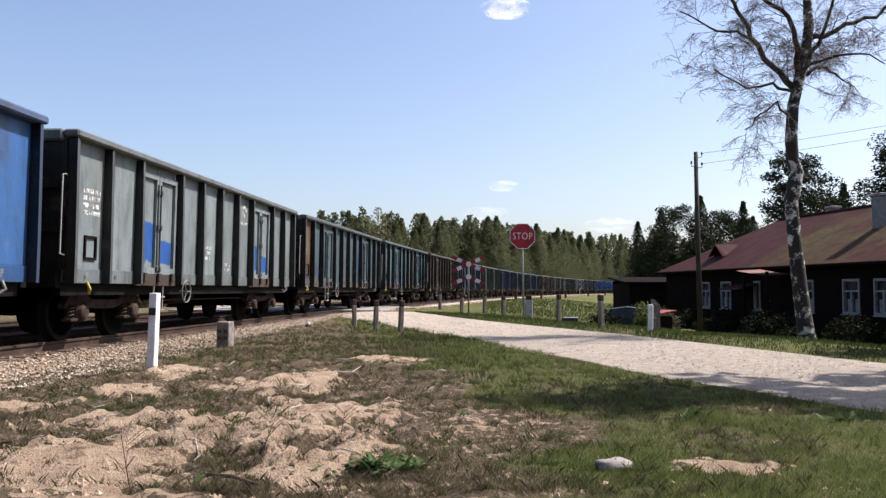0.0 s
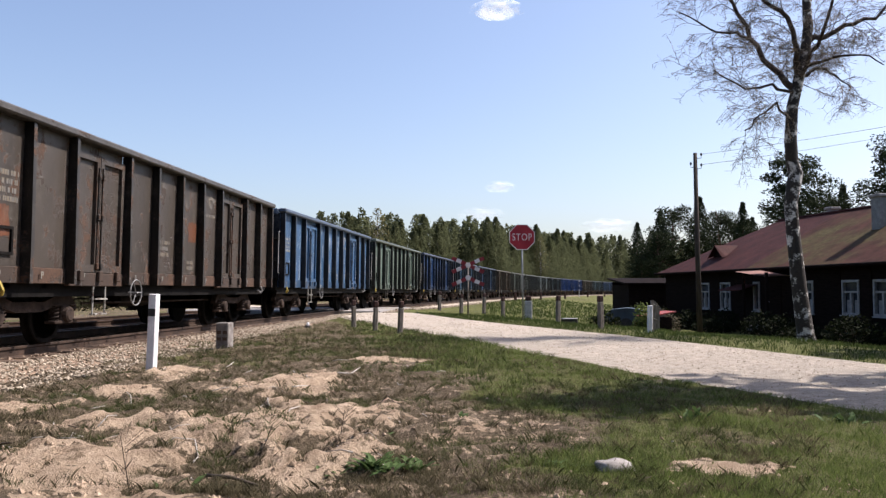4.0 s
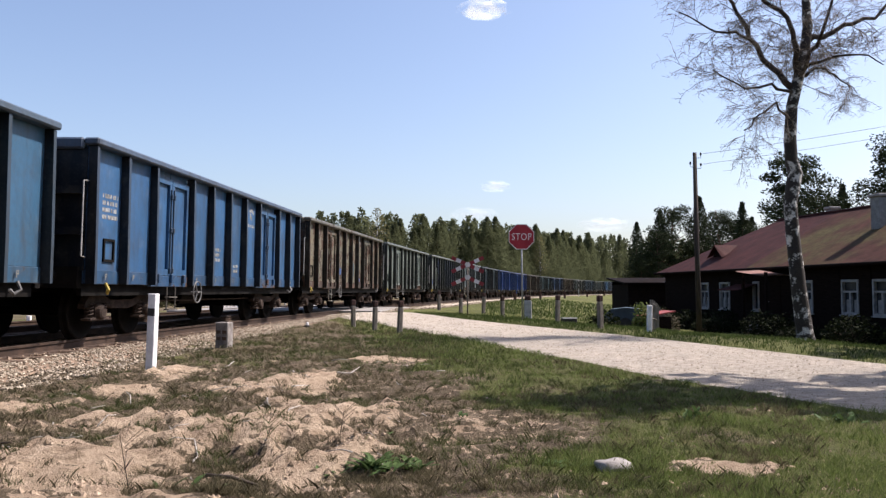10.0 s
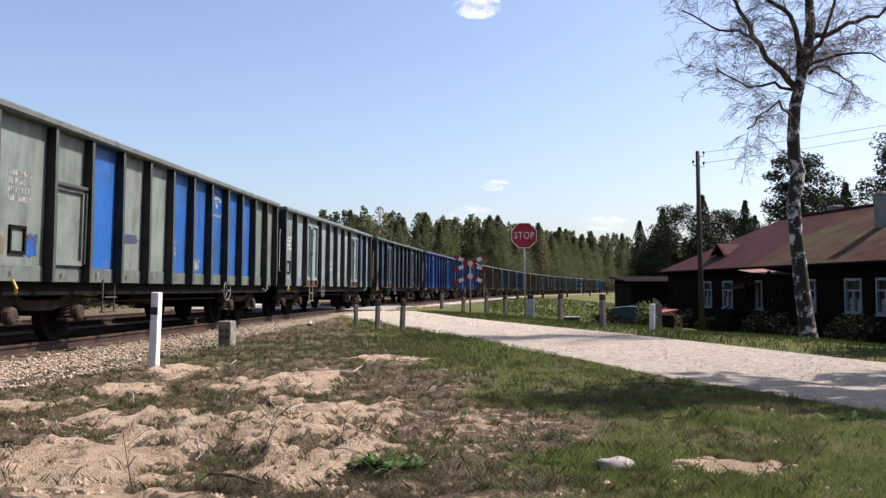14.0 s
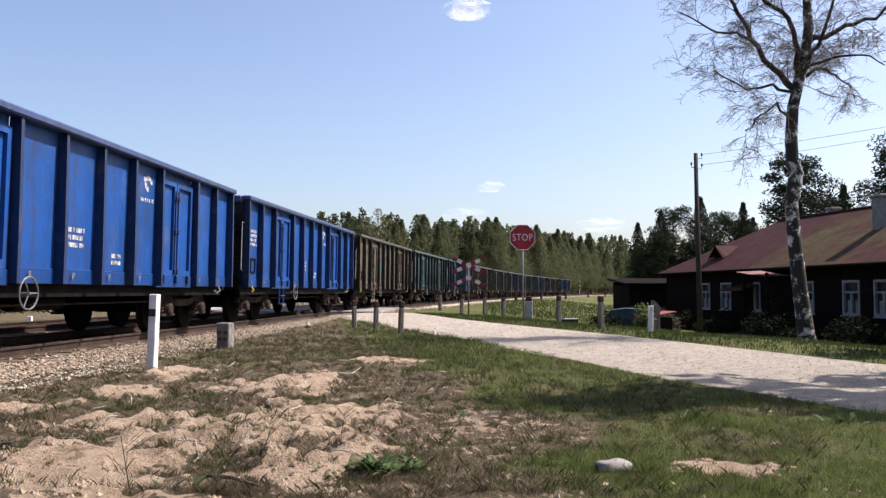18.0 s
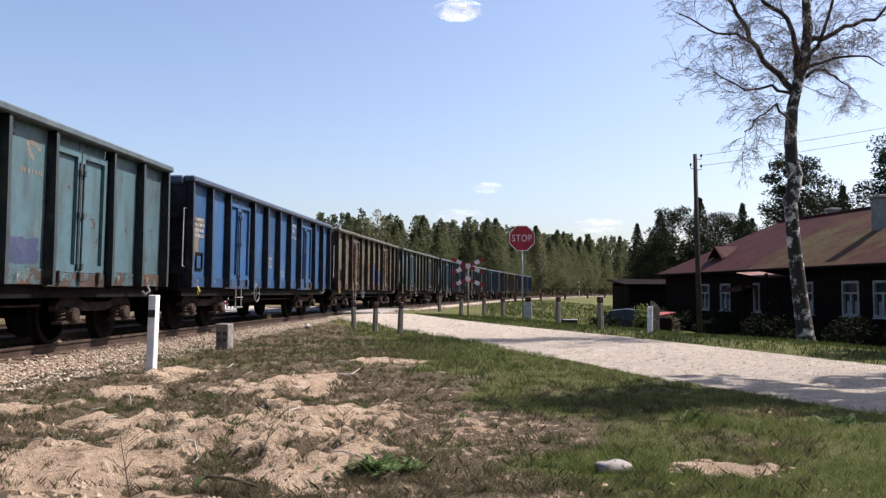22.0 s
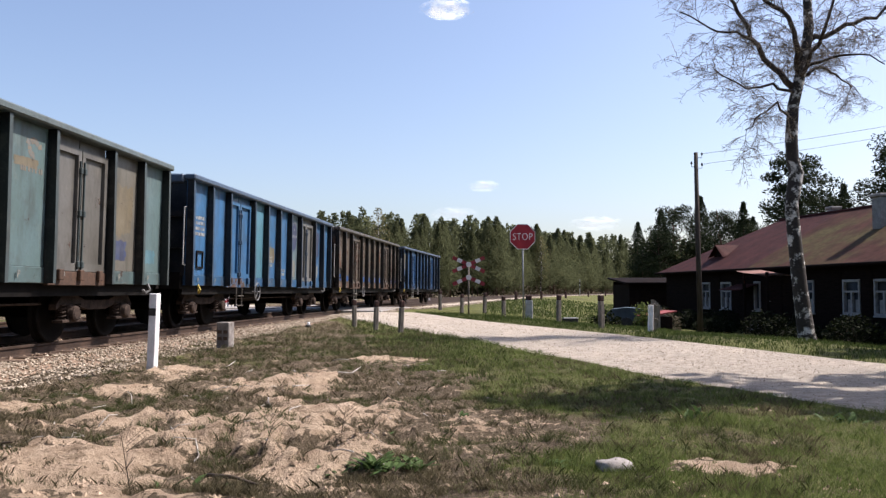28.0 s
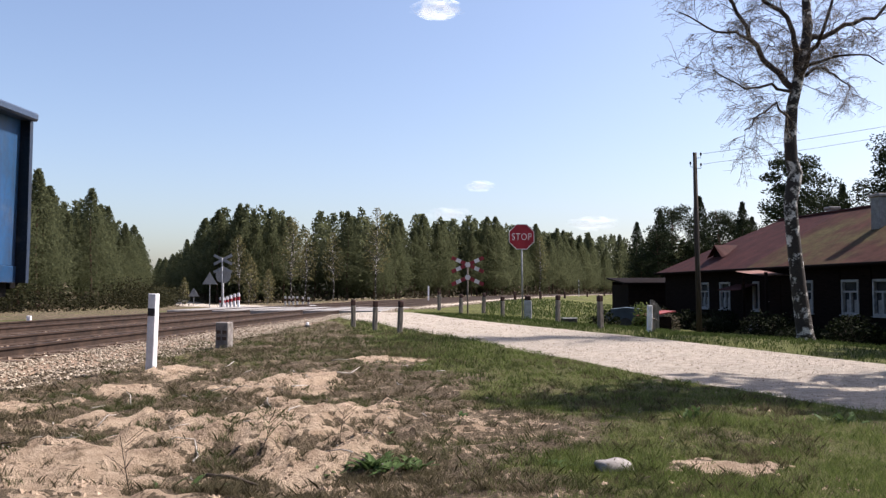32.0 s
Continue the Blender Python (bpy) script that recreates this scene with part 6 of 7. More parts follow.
t = thing("distance_stone", sit(-4.06, 15.4, 0.1) @ pose(0, 0, 0, 0, 0, -16), "low weathered concrete distance stone with worn digits", "distance stone")
part("slab", Mesh().box(-0.13, 0.13, -0.1, 0.1, 0, 0.57, 0.015), STONE, t)
for e in (-1, 1):
    m = Mesh()
    for a, b, z0, z1 in ((-0.045, 0.045, 0.36, 0.42), (-0.045, 0.045, 0.24, 0.30)):
        m.box(e * 0.06 + a, e * 0.06 + b, -0.1035, -0.1005, z0, z1)
    part("worn_mark", m, SLEEPER, t)

# stop sign
sx, sy = 2.87, 29.6
t = thing("stop_sign", sit(sx, sy, 0.1), "red octagonal stop sign on a thin steel post", "stop sign")
g = ground_z(sx, sy) - 0.1
zc = 0.8 + 95.5 / 1456 * sy - g
part("post", Mesh().tube([(0.03, 0.05, 0), (0.0, 0.04, zc + 0.35)], 0.03, 8), GALV, t, smooth=True)
R8 = 0.455 / math.cos(math.pi / 8)


def octagon(r, y0, y1):
    m = Mesh()
    o = [(r * math.cos(math.pi / 8 + k * math.pi / 4), r * math.sin(math.pi / 8 + k * math.pi / 4) + zc) for k in range(8)]
    m.v += [(a, y, b) for y in (y0, y1) for a, b in o]
    m.f += [tuple(range(8)), tuple(range(15, 7, -1))] + [(k, 8 + k, 8 + (k + 1) % 8, (k + 1) % 8) for k in range(8)]
    return m


part("border", octagon(R8, -0.012, 0.006), WHITE, t)
part("plate", octagon(R8 * 0.955, -0.016, -0.0125), RED, t)
cu = bpy.data.curves.new("letters", "FONT")
cu.body, cu.size, cu.align_x, cu.align_y, cu.extrude, cu.space_character = "STOP", 0.36, "CENTER", "CENTER", 0.002, 1.12
cu.offset = -0.004
cu.materials.append(WHITE)
o = new("letters", cu)
o.parent = t
o.matrix_basis = Matrix.Translation((0, -0.02, zc - 0.01)) @ pose(0, 0, 0, 90)
o.scale = (0.78, 1.0, 1.0)


def cross_sign(x, y, zc_above, w, label, back=False, turn=0.0):
    """A level-crossing cross: two crossed arms and, below them, a second pair."""
    g = ground_z(x, y) - 0.1
    t = thing("crossing_sign", Matrix.Translation((x, y, g)) @ pose(0, 0, 0, 0, 0, turn), label, "crossing sign")
    part("post", Mesh().tube([(0, 0.05, 0), (0, 0.05, zc_above - g + 0.1)], 0.032, 8), GALV if back else POST_GREY, t, smooth=True)
    ang = math.radians(24)
    arm = w / math.cos(ang) / 2
    segs, hw = 7, 0.075
    for lev in range(2):
        zz = zc_above - g - lev * w * 0.40
        for e in (-1, 1):
            c, s = math.cos(ang), math.sin(ang) * e
            yb = -0.012 * (e + 1) / 2 - 0.02
            for k in range(segs):
                a0, a1 = -arm + 2 * arm * k / segs, -arm + 2 * arm * (k + 1) / segs
                # the second pair shows its lower halves only
                if lev and (a0 + a1) / 2 * s > 0.001:
                    continue
                mm = Mesh()
                pts = [(a0, -hw), (a1, -hw), (a1, hw), (a0, hw)]
                mm.v += [(u * c - v * s, yy, u * s + v * c + zz) for yy in (yb, yb + 0.008) for u, v in pts]
                mm.f += [(0, 1, 2, 3), (7, 6, 5, 4), (0, 4, 5, 1), (1, 5, 6, 2), (2, 6, 7, 3), (3, 7, 4, 0)]
                part("stripe_panel", mm, GALV if back else (CROSS_RED if k % 2 == 0 else CROSS_WHITE), t)
    return t


cross_sign(1.03, 33.0, 0.8 + 46 / 1456 * 33.0, 1.28, "double red and white level-crossing cross on a grey post")
cross_sign(-11.9, 44.6, 0.8 + 55 / 1456 * 44.6, 1.1, "level-crossing cross seen from its grey back", True, 165)
# round sign under the far cross, triangular signs farther off
t = thing("round_sign", sit(-12.02, 45.2), "round road sign seen from its grey back", "road sign")
g = ground_z(-12.02, 45.2) - 0.05
zc2 = 0.8 + 27 / 1456 * 45.2 - g
part("disc", Mesh().tube([(0, 0.0, zc2), (0, 0.012, zc2)], 0.42, 24), GALV, t)
part("post", Mesh().tube([(0, 0.05, 0), (0, 0.05, zc2 + 0.3)], 0.03, 8), WHITE, t)
for px_, d, py_, s in ((373, 55, 496, 0.5), (345, 80, 520, 0.55)):
    xx = (px_ - 784) / 1456 * d
    t = thing("triangular_sign", sit(xx, d), "triangular road sign seen from its grey back", "road sign")
    g = ground_z(xx, d) - 0.05
    z = 0.8 + (515 - py_) / 1456 * d - g
    m = Mesh().prism([(-s, z - 0.29), (s, z - 0.29), (0, z + 0.55)], 0.0, 0.012)
    m.v = [(b, a, c) for a, b, c in m.v]
    part("plate", m, GALV, t)
    part("post", Mesh().tube([(0, 0.05, 0), (0, 0.05, z + 0.3)], 0.03, 8), GALV, t)
# red and white guard posts beyond the line
for i, (px_, d, h) in enumerate(((393, 45.5, 0.66), (399, 46.5, 0.66), (404.5, 44.0, 0.70), (411, 43.0, 0.76), (417.5, 42.3, 0.82), (424.5, 42.0, 0.86))):
    xx = (px_ - 784) / 1456 * d
    t = thing("guard_post", sit(xx, d, 0.05), "white guard post with red bands beyond the track", "post", "red and white guard posts")
    part("shaft", Mesh().box(-0.055, 0.055, -0.055, 0.055, 0, h + 0.05, 0.01), WHITE, t)
    part("red_band", Mesh().box(-0.058, 0.058, -0.058, 0.058, h * 0.62, h * 0.84), RED, t)
for i, px_ in enumerate((507, 514, 521, 528, 538, 548)):
    d = 52 - i * 0.4
    xx = (px_ - 784) / 1456 * d
    t = thing("guard_post", sit(xx, d, 0.05), "grey and red guard post beyond the track", "post", "red and white guard posts")
    part("shaft", Mesh().box(-0.055, 0.055, -0.055, 0.055, 0, 0.75, 0.01), WHITE_DIRTY, t)
    part("red_band", Mesh().box(-0.058, 0.058, -0.058, 0.058, 0.45, 0.62), POST_TOP, t)


# ---- grass, tufts, sticks and stones in the foreground ----
def blades(name, spots, mat, label, cat="grass"):
    """Thin pointed blades: (x, y, z, height, width, lean)."""
    a = np.array(spots)
    rng = np.random.default_rng(77)
    n = len(a)
    turn, fall = rng.uniform(0, 6.283, n), rng.uniform(0, 6.283, n)
    x, y, z, h, w, lean = a.T
    dx, dy = np.cos(turn) * w, np.sin(turn) * w
    lx, ly = np.cos(fall) * lean * h, np.sin(fall) * lean * h
    v = np.stack([np.stack(q, 1) for q in ((x - dx, y - dy, z), (x + dx, y + dy, z), (x + dx * 0.6 + lx * 0.4, y + dy * 0.6 + ly * 0.4, z + h * 0.6),
                                           (x + lx, y + ly, z + h), (x - dx * 0.6 + lx * 0.4, y - dy * 0.6 + ly * 0.4, z + h * 0.6))], 1)
    me = bpy.data.meshes.new(name)
    me.from_pydata(v.reshape(-1, 3).tolist(), [], np.arange(n * 5).reshape(n, 5).tolist())
    me.materials.append(mat)
    return tagged(new(name, me), label, cat, kind="stuff")


rnd = random.Random(5)
green, dry, olive = [], [], []
for _ in range(60000):
    y = 3.9 + 16 * rnd.random() ** 1.7
    x = rnd.uniform(-0.36, 0.56) * y
    if x > road_x(y) - 2.1 or track_side(x, y) < 3.0:
        continue
    g, l = cover_at(x, y)
    patch = g + 0.4 * noise.noise((x * 2.2, y * 2.2, 8.0))
    if patch > 0 and rnd.random() < patch ** 2 * 1.2:
        k, z = 1 + y * 0.05, ground_z(x, y) - 0.008
        tall = 0.7 + 0.9 * max(0.0, noise.noise((x * 1.7, y * 1.7, 4.0)) + 0.2)
        for _ in range(6):
            green.append((x + rnd.gauss(0, 0.02), y + rnd.gauss(0, 0.02), z, rnd.uniform(0.015, 0.05) * (0.6 + g) * tall, 0.0012 * k, rnd.uniform(0.2, 0.9)))
for _ in range(8500):
    y = 4.2 + 14 * rnd.random() ** 1.5
    x = rnd.uniform(-0.55, 0.45) * y
    if x > road_x(y) - 2.2 or track_side(x, y) < 2.9:
        continue
    g, l = cover_at(x, y)
    if rnd.random() > (0.12 + 0.9 * l * l) * (1 - 0.8 * min(1, g)) * (0.8 + 0.7 * noise.noise((x * 0.9, y * 0.9, 3.3))):
        continue
    r = rnd.choice((0.012, 0.02, 0.03, 0.03, 0.045))
    z = ground_z(x, y) - 0.008
    kind = olive if noise.noise((x * 0.8, y * 0.8, 12.0)) + rnd.uniform(-0.3, 0.3) + 0.02 * (y - 8) > 0 else dry
    for _ in range(int(30 + 700 * r)):
        kind.append((x + rnd.gauss(0, r), y + rnd.gauss(0, r * 0.8), z, rnd.uniform(0.02, 0.038 + r * 0.9 + 0.002 * y), 0.0009 * (1 + y * 0.06), rnd.uniform(0.3, 1.2)))
for _ in range(2600):
    y = 12 + 22 * rnd.random() ** 1.3
    x = rnd.uniform(-0.36, 0.02) * y
    if x > road_x(y) - 2.1 or track_side(x, y) < 1.9:
        continue
    r, z = rnd.choice((0.03, 0.05, 0.07)), ground_z(x, y) - 0.01
    kind = dry if noise.noise((x * 0.8, y * 0.8, 12.0)) + rnd.uniform(-0.3, 0.3) < 0.06 else olive
    for _ in range(20):
        kind.append((x + rnd.gauss(0, r * 1.5), y + rnd.gauss(0, r * 1.5), z, rnd.uniform(0.03, 0.1), 0.0013 * (1 + y * 0.06), rnd.uniform(0.3, 1.2)))
blades("grass_blades", green, BLADES, "fresh green spring grass beside the road")
blades("dry_grass_tufts", dry, STRAW, "low dry olive grass tufts on the sandy ground")
blades("olive_grass_tufts", olive, OLIVE, "low olive grass tufts on the sandy ground")
# clods of dry soil that roughen the bare sand
m = Mesh()
for _ in range(26000):
    y = 4.0 + 9 * rnd.random() ** 1.6
    x = rnd.uniform(-0.56, 0.5) * y
    if x > road_x(y) - 2.2 or track_side(x, y) < 2.8:
        continue
    g, l = cover_at(x, y)
    if rnd.random() > (1 - 0.9 * min(1, g)) * (0.25 + 1.5 * noise.noise((x * 2.6, y * 2.6, 21.0))):
        continue
    r = 0.004 + 0.02 * rnd.random() ** 3
    z, i = ground_z(x, y), len(m.v)
    m.v += [(x + r * math.cos(a) * rnd.uniform(0.7, 1.4), y + r * math.sin(a) * rnd.uniform(0.7, 1.4), z - 0.003) for a in (0.2, 1.5, 2.7, 3.9, 5.2)] + [(x + rnd.uniform(-0.4, 0.4) * r, y + rnd.uniform(-0.4, 0.4) * r, z + r * rnd.uniform(0.5, 0.9))]
    m.f += [(i + k, i + (k + 1) % 5, i + 5) for k in range(5)]
tagged(part("soil_clods", m, CLODS), "small dry clods of soil on the sand", "soil", kind="stuff")
far_green = []
while len(far_green) < 22000:
    y = rnd.uniform(9, 34)
    x = road_x(y) + rnd.uniform(2.0, 8.0) if rnd.random() < 0.75 else rnd.uniform(-4, 1)
    if abs(x - road_x(y)) < 2.0 or x > 0.56 * y or track_side(x, y) < 3:
        continue
    if x < road_x(y) and x < verge_x(y) + 0.3 + 0.8 * noise.noise((x, y, 2.0)):
        continue
    z = ground_z(x, y) - 0.02
    for _ in range(4):
        far_green.append((x + rnd.gauss(0, 0.06), y + rnd.gauss(0, 0.06), z, rnd.uniform(0.04, 0.13), 0.003 + 0.0003 * y, rnd.uniform(0.2, 0.8)))
for _ in range(9000):
    y = 30 + 70 * rnd.random() ** 1.5
    x = rnd.uniform(0.05, 0.27) * y
    if track_side(x, y) > 3.2:
        far_green.append((x, y, ground_z(x, y) - 0.02, rnd.uniform(0.08, 0.25), 0.0005 * y, rnd.uniform(0.2, 0.8)))
blades("verge_grass", far_green, VERGE, "longer green grass along the far verge")


def stick(pts, r, mat, label, name="stick"):
    m = Mesh().tube([(x, y, ground_z(x, y) + h) for x, y, h in pts], [0.72 * r * (1 - 0.5 * k / (len(pts) - 1)) for k in range(len(pts))], 6)
    return tagged(part(name, m, mat, smooth=True), label, "stick", "sticks on the sand")


def at_px(px_, py_):
    d = 1529 / (py_ - 515)
    return (px_ - 784) / 1456 * d, d


for i, (a, b, c, d, r) in enumerate(((322, 755, 345, 738, 0.009), (180, 758, 212, 747, 0.008), (150, 722, 192, 720, 0.010), (275, 797, 352, 795, 0.008), (0, 788, 30, 802, 0.014), (425, 730, 470, 726, 0.008),
                                     (520, 700, 548, 690, 0.010), (395, 650, 418, 646, 0.012), (200, 650, 225, 645, 0.012), (390, 745, 402, 730, 0.008), (505, 745, 535, 738, 0.010), (600, 672, 640, 665, 0.012),
                                     (480, 770, 500, 762, 0.006), (310, 780, 296, 760, 0.007), (590, 645, 618, 646, 0.010), (510, 655, 530, 668, 0.014), (1127, 858, 1150, 856, 0.006), (110, 778, 150, 781, 0.007), (370, 690, 430, 688, 0.008), (230, 700, 238, 710, 0.008))):
    x0, y0 = at_px(a, b)
    x1, y1 = at_px(c, d)
    mx, my = (x0 + x1) / 2 + 0.02 * math.sin(i * 3), (y0 + y1) / 2 + 0.02 * math.cos(i * 5)
    stick([(x0, y0, 0.01), (mx, my, 0.025), (x1, y1, 0.015 + 0.02 * (i % 3))], r, TWIGWOOD if i % 4 else TWIGDARK, "bleached fallen stick lying on the sandy ground")
for i in range(95):
    y = 4.6 + 8 * rnd.random()
    x = rnd.uniform(-0.52, 0.02) * y
    a, l = rnd.uniform(0, 6.28), rnd.uniform(0.05, 0.22)
    stick([(x, y, 0.008), (x + l * 0.5 * math.cos(a), y + l * 0.5 * math.sin(a), 0.014), (x + l * math.cos(a + 0.3), y + l * math.sin(a + 0.3), 0.01)], rnd.uniform(0.004, 0.010), TWIGWOOD if i % 3 else TWIGDARK, "small dry twig on the sandy ground", "twig")
xa, ya = at_px(372, 842)
xb, yb = at_px(462, 858)
tagged(stick([(xa, ya, 0.02), ((xa + xb) / 2, (ya + yb) / 2, 0.03), (xb, yb, 0.02)], 0.02, TWIGDARK, "dark rotten branch half buried in sand", "branch"), category="branch")


def rock(px_, py_, w, d_, h, mat, label, seed):
    x, y = at_px(px_, py_)
    rr = random.Random(seed)
    bm = bmesh.new()
    bmesh.ops.create_icosphere(bm, subdivisions=3, radius=1.0)
    for v in bm.verts:
        n_ = 1 + 0.28 * noise.noise(v.co * 1.3 + Vector((seed, 0, 0))) + 0.08 * noise.noise(v.co * 4)
        v.co = Vector((v.co.x * w * n_, v.co.y * d_ * n_, v.co.z * h * n_))
    me = bpy.data.meshes.new("rock")
    bm.to_mesh(me)
    bm.free()
    me.materials.append(mat)
    me.shade_smooth()
    ob = tagged(new("rock", me), label, "rock")
    ob.matrix_basis = Matrix.Translation((x, y, ground_z(x, y) + h * 0.35))
    return ob


rock(1085, 832, 0.115, 0.09, 0.045, STONE, "flat pale grey rock lying in the grass", 3)
for i in range(60):
    y = 4.4 + 7 * rnd.random()
    x = rnd.uniform(-0.5, 0.4) * y
    if x > road_x(y) - 2:
        continue
    w = rnd.uniform(0.005, 0.012)
    me_ = Mesh()
    pts = [Vector((math.cos(k * 1.05) * w * rnd.uniform(0.7, 1.2), math.sin(k * 1.05) * w * rnd.uniform(0.7, 1.2), 0)) for k in range(6)]
    i0 = len(me_.v)
    me_.v += [tuple(p) for p in pts] + [tuple(p * 0.6 + Vector((0, 0, w * 0.8))) for p in pts]
    me_.f += [(k, (k + 1) % 6, 6 + (k + 1) % 6, 6 + k) for k in range(6)] + [tuple(range(6, 12))]
    tagged(part("pebble", me_, STONE), "small grey pebble on the sand", "pebble", "pebbles on the sand").matrix_basis = Matrix.Translation((x, y, ground_z(x, y)))


def weed(px_, py_, n, size, label, mat=None, upright=0.5):
    """A rosette of broad leaves."""
    x, y = at_px(px_, py_)
    t = thing("weed", Matrix.Translation((x, y, ground_z(x, y))), label, "plant", "weeds in the foreground")
    rr = random.Random(px_)
    for _ in range(n):
        a, l, up = rr.uniform(0, 6.283), size * rr.uniform(0.6, 1.2), rr.uniform(0.2, 1.0) * upright
        ox, oy = rr.gauss(0, size * 0.7), rr.gauss(0, size * 0.5)
        c, s = math.cos(a), math.sin(a)
        m = Mesh()
        w = l * 0.2
        pts = [(0, 0), (0.3, 1.0), (0.65, 0.8), (1.0, 0.0)]
        rise = lambda u: l * up * (u * 1.6 - u * u * 0.7)
        for u0, u1 in zip(pts, pts[1:]):
            for e in (-1, 1):
                q = [(u0[0], 0), (u1[0], 0), (u1[0], e * u1[1]), (u0[0], e * u0[1])]
                m.quad(*[(ox + c * l * u - s * w * v, oy + s * l * u + c * w * v, rise(u) + abs(v) * w * 0.3) for u, v in q])
        part("leaf", m, mat or WEED, t)
    return t


weed(672, 832, 60, 0.10, "dark green leafy weed on the sand", upright=0.9)
weed(730, 825, 48, 0.085, "dark green leafy weed on the sand", upright=0.9)
weed(590, 838, 14, 0.07, "low grey-green weed on the sand")
weed(340, 866, 14, 0.10, "dark green weed at the foot of the sand", upright=0.9)
weed(690, 775, 8, 0.06, "small green weed on the sand")
weed(985, 828, 16, 0.07, "bright green clover patch in the grass")
weed(1030, 820, 14, 0.06, "bright green clover patch in the grass")
weed(825, 738, 8, 0.07, "small green weed on bare ground", upright=0.8)
weed(1480, 752, 16, 0.09, "bright green weed in the verge", upright=0.9)
weed(1230, 745, 16, 0.10, "tall green grass clump in the verge", upright=1.4)


def stalk(px_, py_, h, label, mat, n=9):
    x, y = at_px(px_, py_)
    t = thing("dry_stalk", Matrix.Translation((x, y, ground_z(x, y))), label, "plant", "dry stalks")
    rr = random.Random(px_)
    pts = [(0.02 * k * math.sin(px_), 0, h * k / 4) for k in range(5)]
    part("stem", Mesh().tube(pts, [0.0035, 0.003, 0.0025, 0.002, 0.0015], 5), TWIGDARK, t)
    for k in range(n):
        z = h * rr.uniform(0.3, 1.0)
        a = rr.uniform(0, 6.28)
        part("shoot", Mesh().tube([(pts[2][0], 0, z), (pts[2][0] + 0.1 * math.cos(a), 0.1 * math.sin(a), z + 0.08)], [0.0018, 0.0012], 4), mat, t)


stalk(238, 862, 0.30, "dry brown branching stalk on the sand", TWIGDARK)
stalk(606, 795, 0.16, "dry reddish stalk on the sand", TWIGDARK)
stalk(472, 812, 0.14, "thin green stalk with dry tips on the sand", WEED)
stalk(850, 385 + 480, 0.16, "thin dry stalk standing in the grass", STRAW, 4)

# small things by the track
t = thing("track_marker", sit(*at_px(546, 579), 0.03), "small black and white track marker by the ballast", "marker")
part("foot", Mesh().tube([(0, 0, 0), (0, 0, 0.06), (0, 0, 0.1)], [0.09, 0.09, 0.06], 10), BLACK, t)
part("cap", Mesh().tube([(0.01, 0, 0.1), (0.01, 0, 0.15), (0.01, 0, 0.18)], [0.045, 0.045, 0.02], 10), WHITE, t)
p = on_track(23.5, -TRACK_GAP - 2.2, -0.3)
t = thing("track_marker", Matrix.Translation(p), "small white marker beside the far track", "marker")
part("block", Mesh().box(-0.06, 0.06, -0.05, 0.05, 0, 0.36, 0.01), WHITE, t)
# white post far off beside the line
t = thing("line_marker_post", sit((760 - 784) / 1456 * 75, 75, 0.1), "thin white post beyond the line", "marker post")
part("shaft", Mesh().box(-0.07, 0.07, -0.07, 0.07, 0, 1.75, 0.01), WHITE, t)
# rubble heap by the crossing
rock(560, 540, 0.95, 0.5, 0.34, WHITE_DIRTY, "pale sand heap beside the crossing", 9).matrix_basis = sit(-7.6, 49, 0.05)
# distant pole on the forest road
t = thing("utility_pole", sit(-77.6, 218, 0.2), "far wooden utility pole on the forest road", "utility pole")
part("mast", Mesh().tube([(0, 0, 0), (0, 0, 8.2)], [0.15, 0.1], 8), POLE_WOOD, t)
part("crossarm", Mesh().box(-1.1, 1.1, -0.06, 0.06, 7.6, 7.75), POLE_WOOD, t)
# black and white bars by the far line
for px_, d, h in ((1026, 150, 3.2), (1103, 120, 3.6), (1107, 122, 2.0)):
    xx = (px_ - 784) / 1456 * d
    t = thing("line_signal_post", sit(xx, d, 0.1), "thin banded signal post beside the far line", "signal post")
    part("shaft", Mesh().tube([(0, 0, 0), (0, 0, h)], 0.07, 8), WHITE_DIRTY, t)
    for z in (h * 0.5, h * 0.75):
        part("band", Mesh().tube([(0, 0, z), (0, 0, z + h * 0.12)], 0.075, 8), BLACK, t)


def shrub(x, y, r, h, n, mat, label, size=0.065, z=None):
    rr = random.Random(int(x * 100 + y))
    t = thing("shrub", Matrix.Translation((x, y, ground_z(x, y, False) if z is None else z)), label, "shrub", "shrubs by the house")
    m, s = Mesh(), Mesh()
    for _ in range(n):
        a, u = rr.uniform(0, 6.283), rr.random() ** 0.5
        q = (r * u * math.cos(a), r * u * math.sin(a), h * rr.uniform(0.08, 1.0) * (1 - 0.5 * u * u))
        tuft(m, q, size * rr.uniform(0.6, 1.3), rr, 2)
        if rr.random() < 0.06:
            s.tube([(0, 0, 0), q], [0.012, 0.004], 4, False)
    part("branchwork", s, TWIGDARK, t)
    part("foliage", m, mat, t)


# hedge and shrubs before the house
for k in range(14):
    y = 24.0 + k * 1.5
    x = 19.08 - 0.153 * y - 1.7 - 0.5 * (k % 2) - 0.3 * math.sin(k * 2.1)
    if 32.5 < y < 34.0:
        continue
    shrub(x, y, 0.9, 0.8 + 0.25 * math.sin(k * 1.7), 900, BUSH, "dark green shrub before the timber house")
shrub(8.2, 33.0, 1.3, 1.1, 900, BUSH_DRY, "brownish bare shrub by the fence")
shrub(9.0, 36.5, 1.4, 1.2, 900, BUSH, "dark shrub by the fence")
shrub(7.2, 29.0, 0.8, 0.75, 300, BUSH_DRY, "brownish bare shrub by the fence")
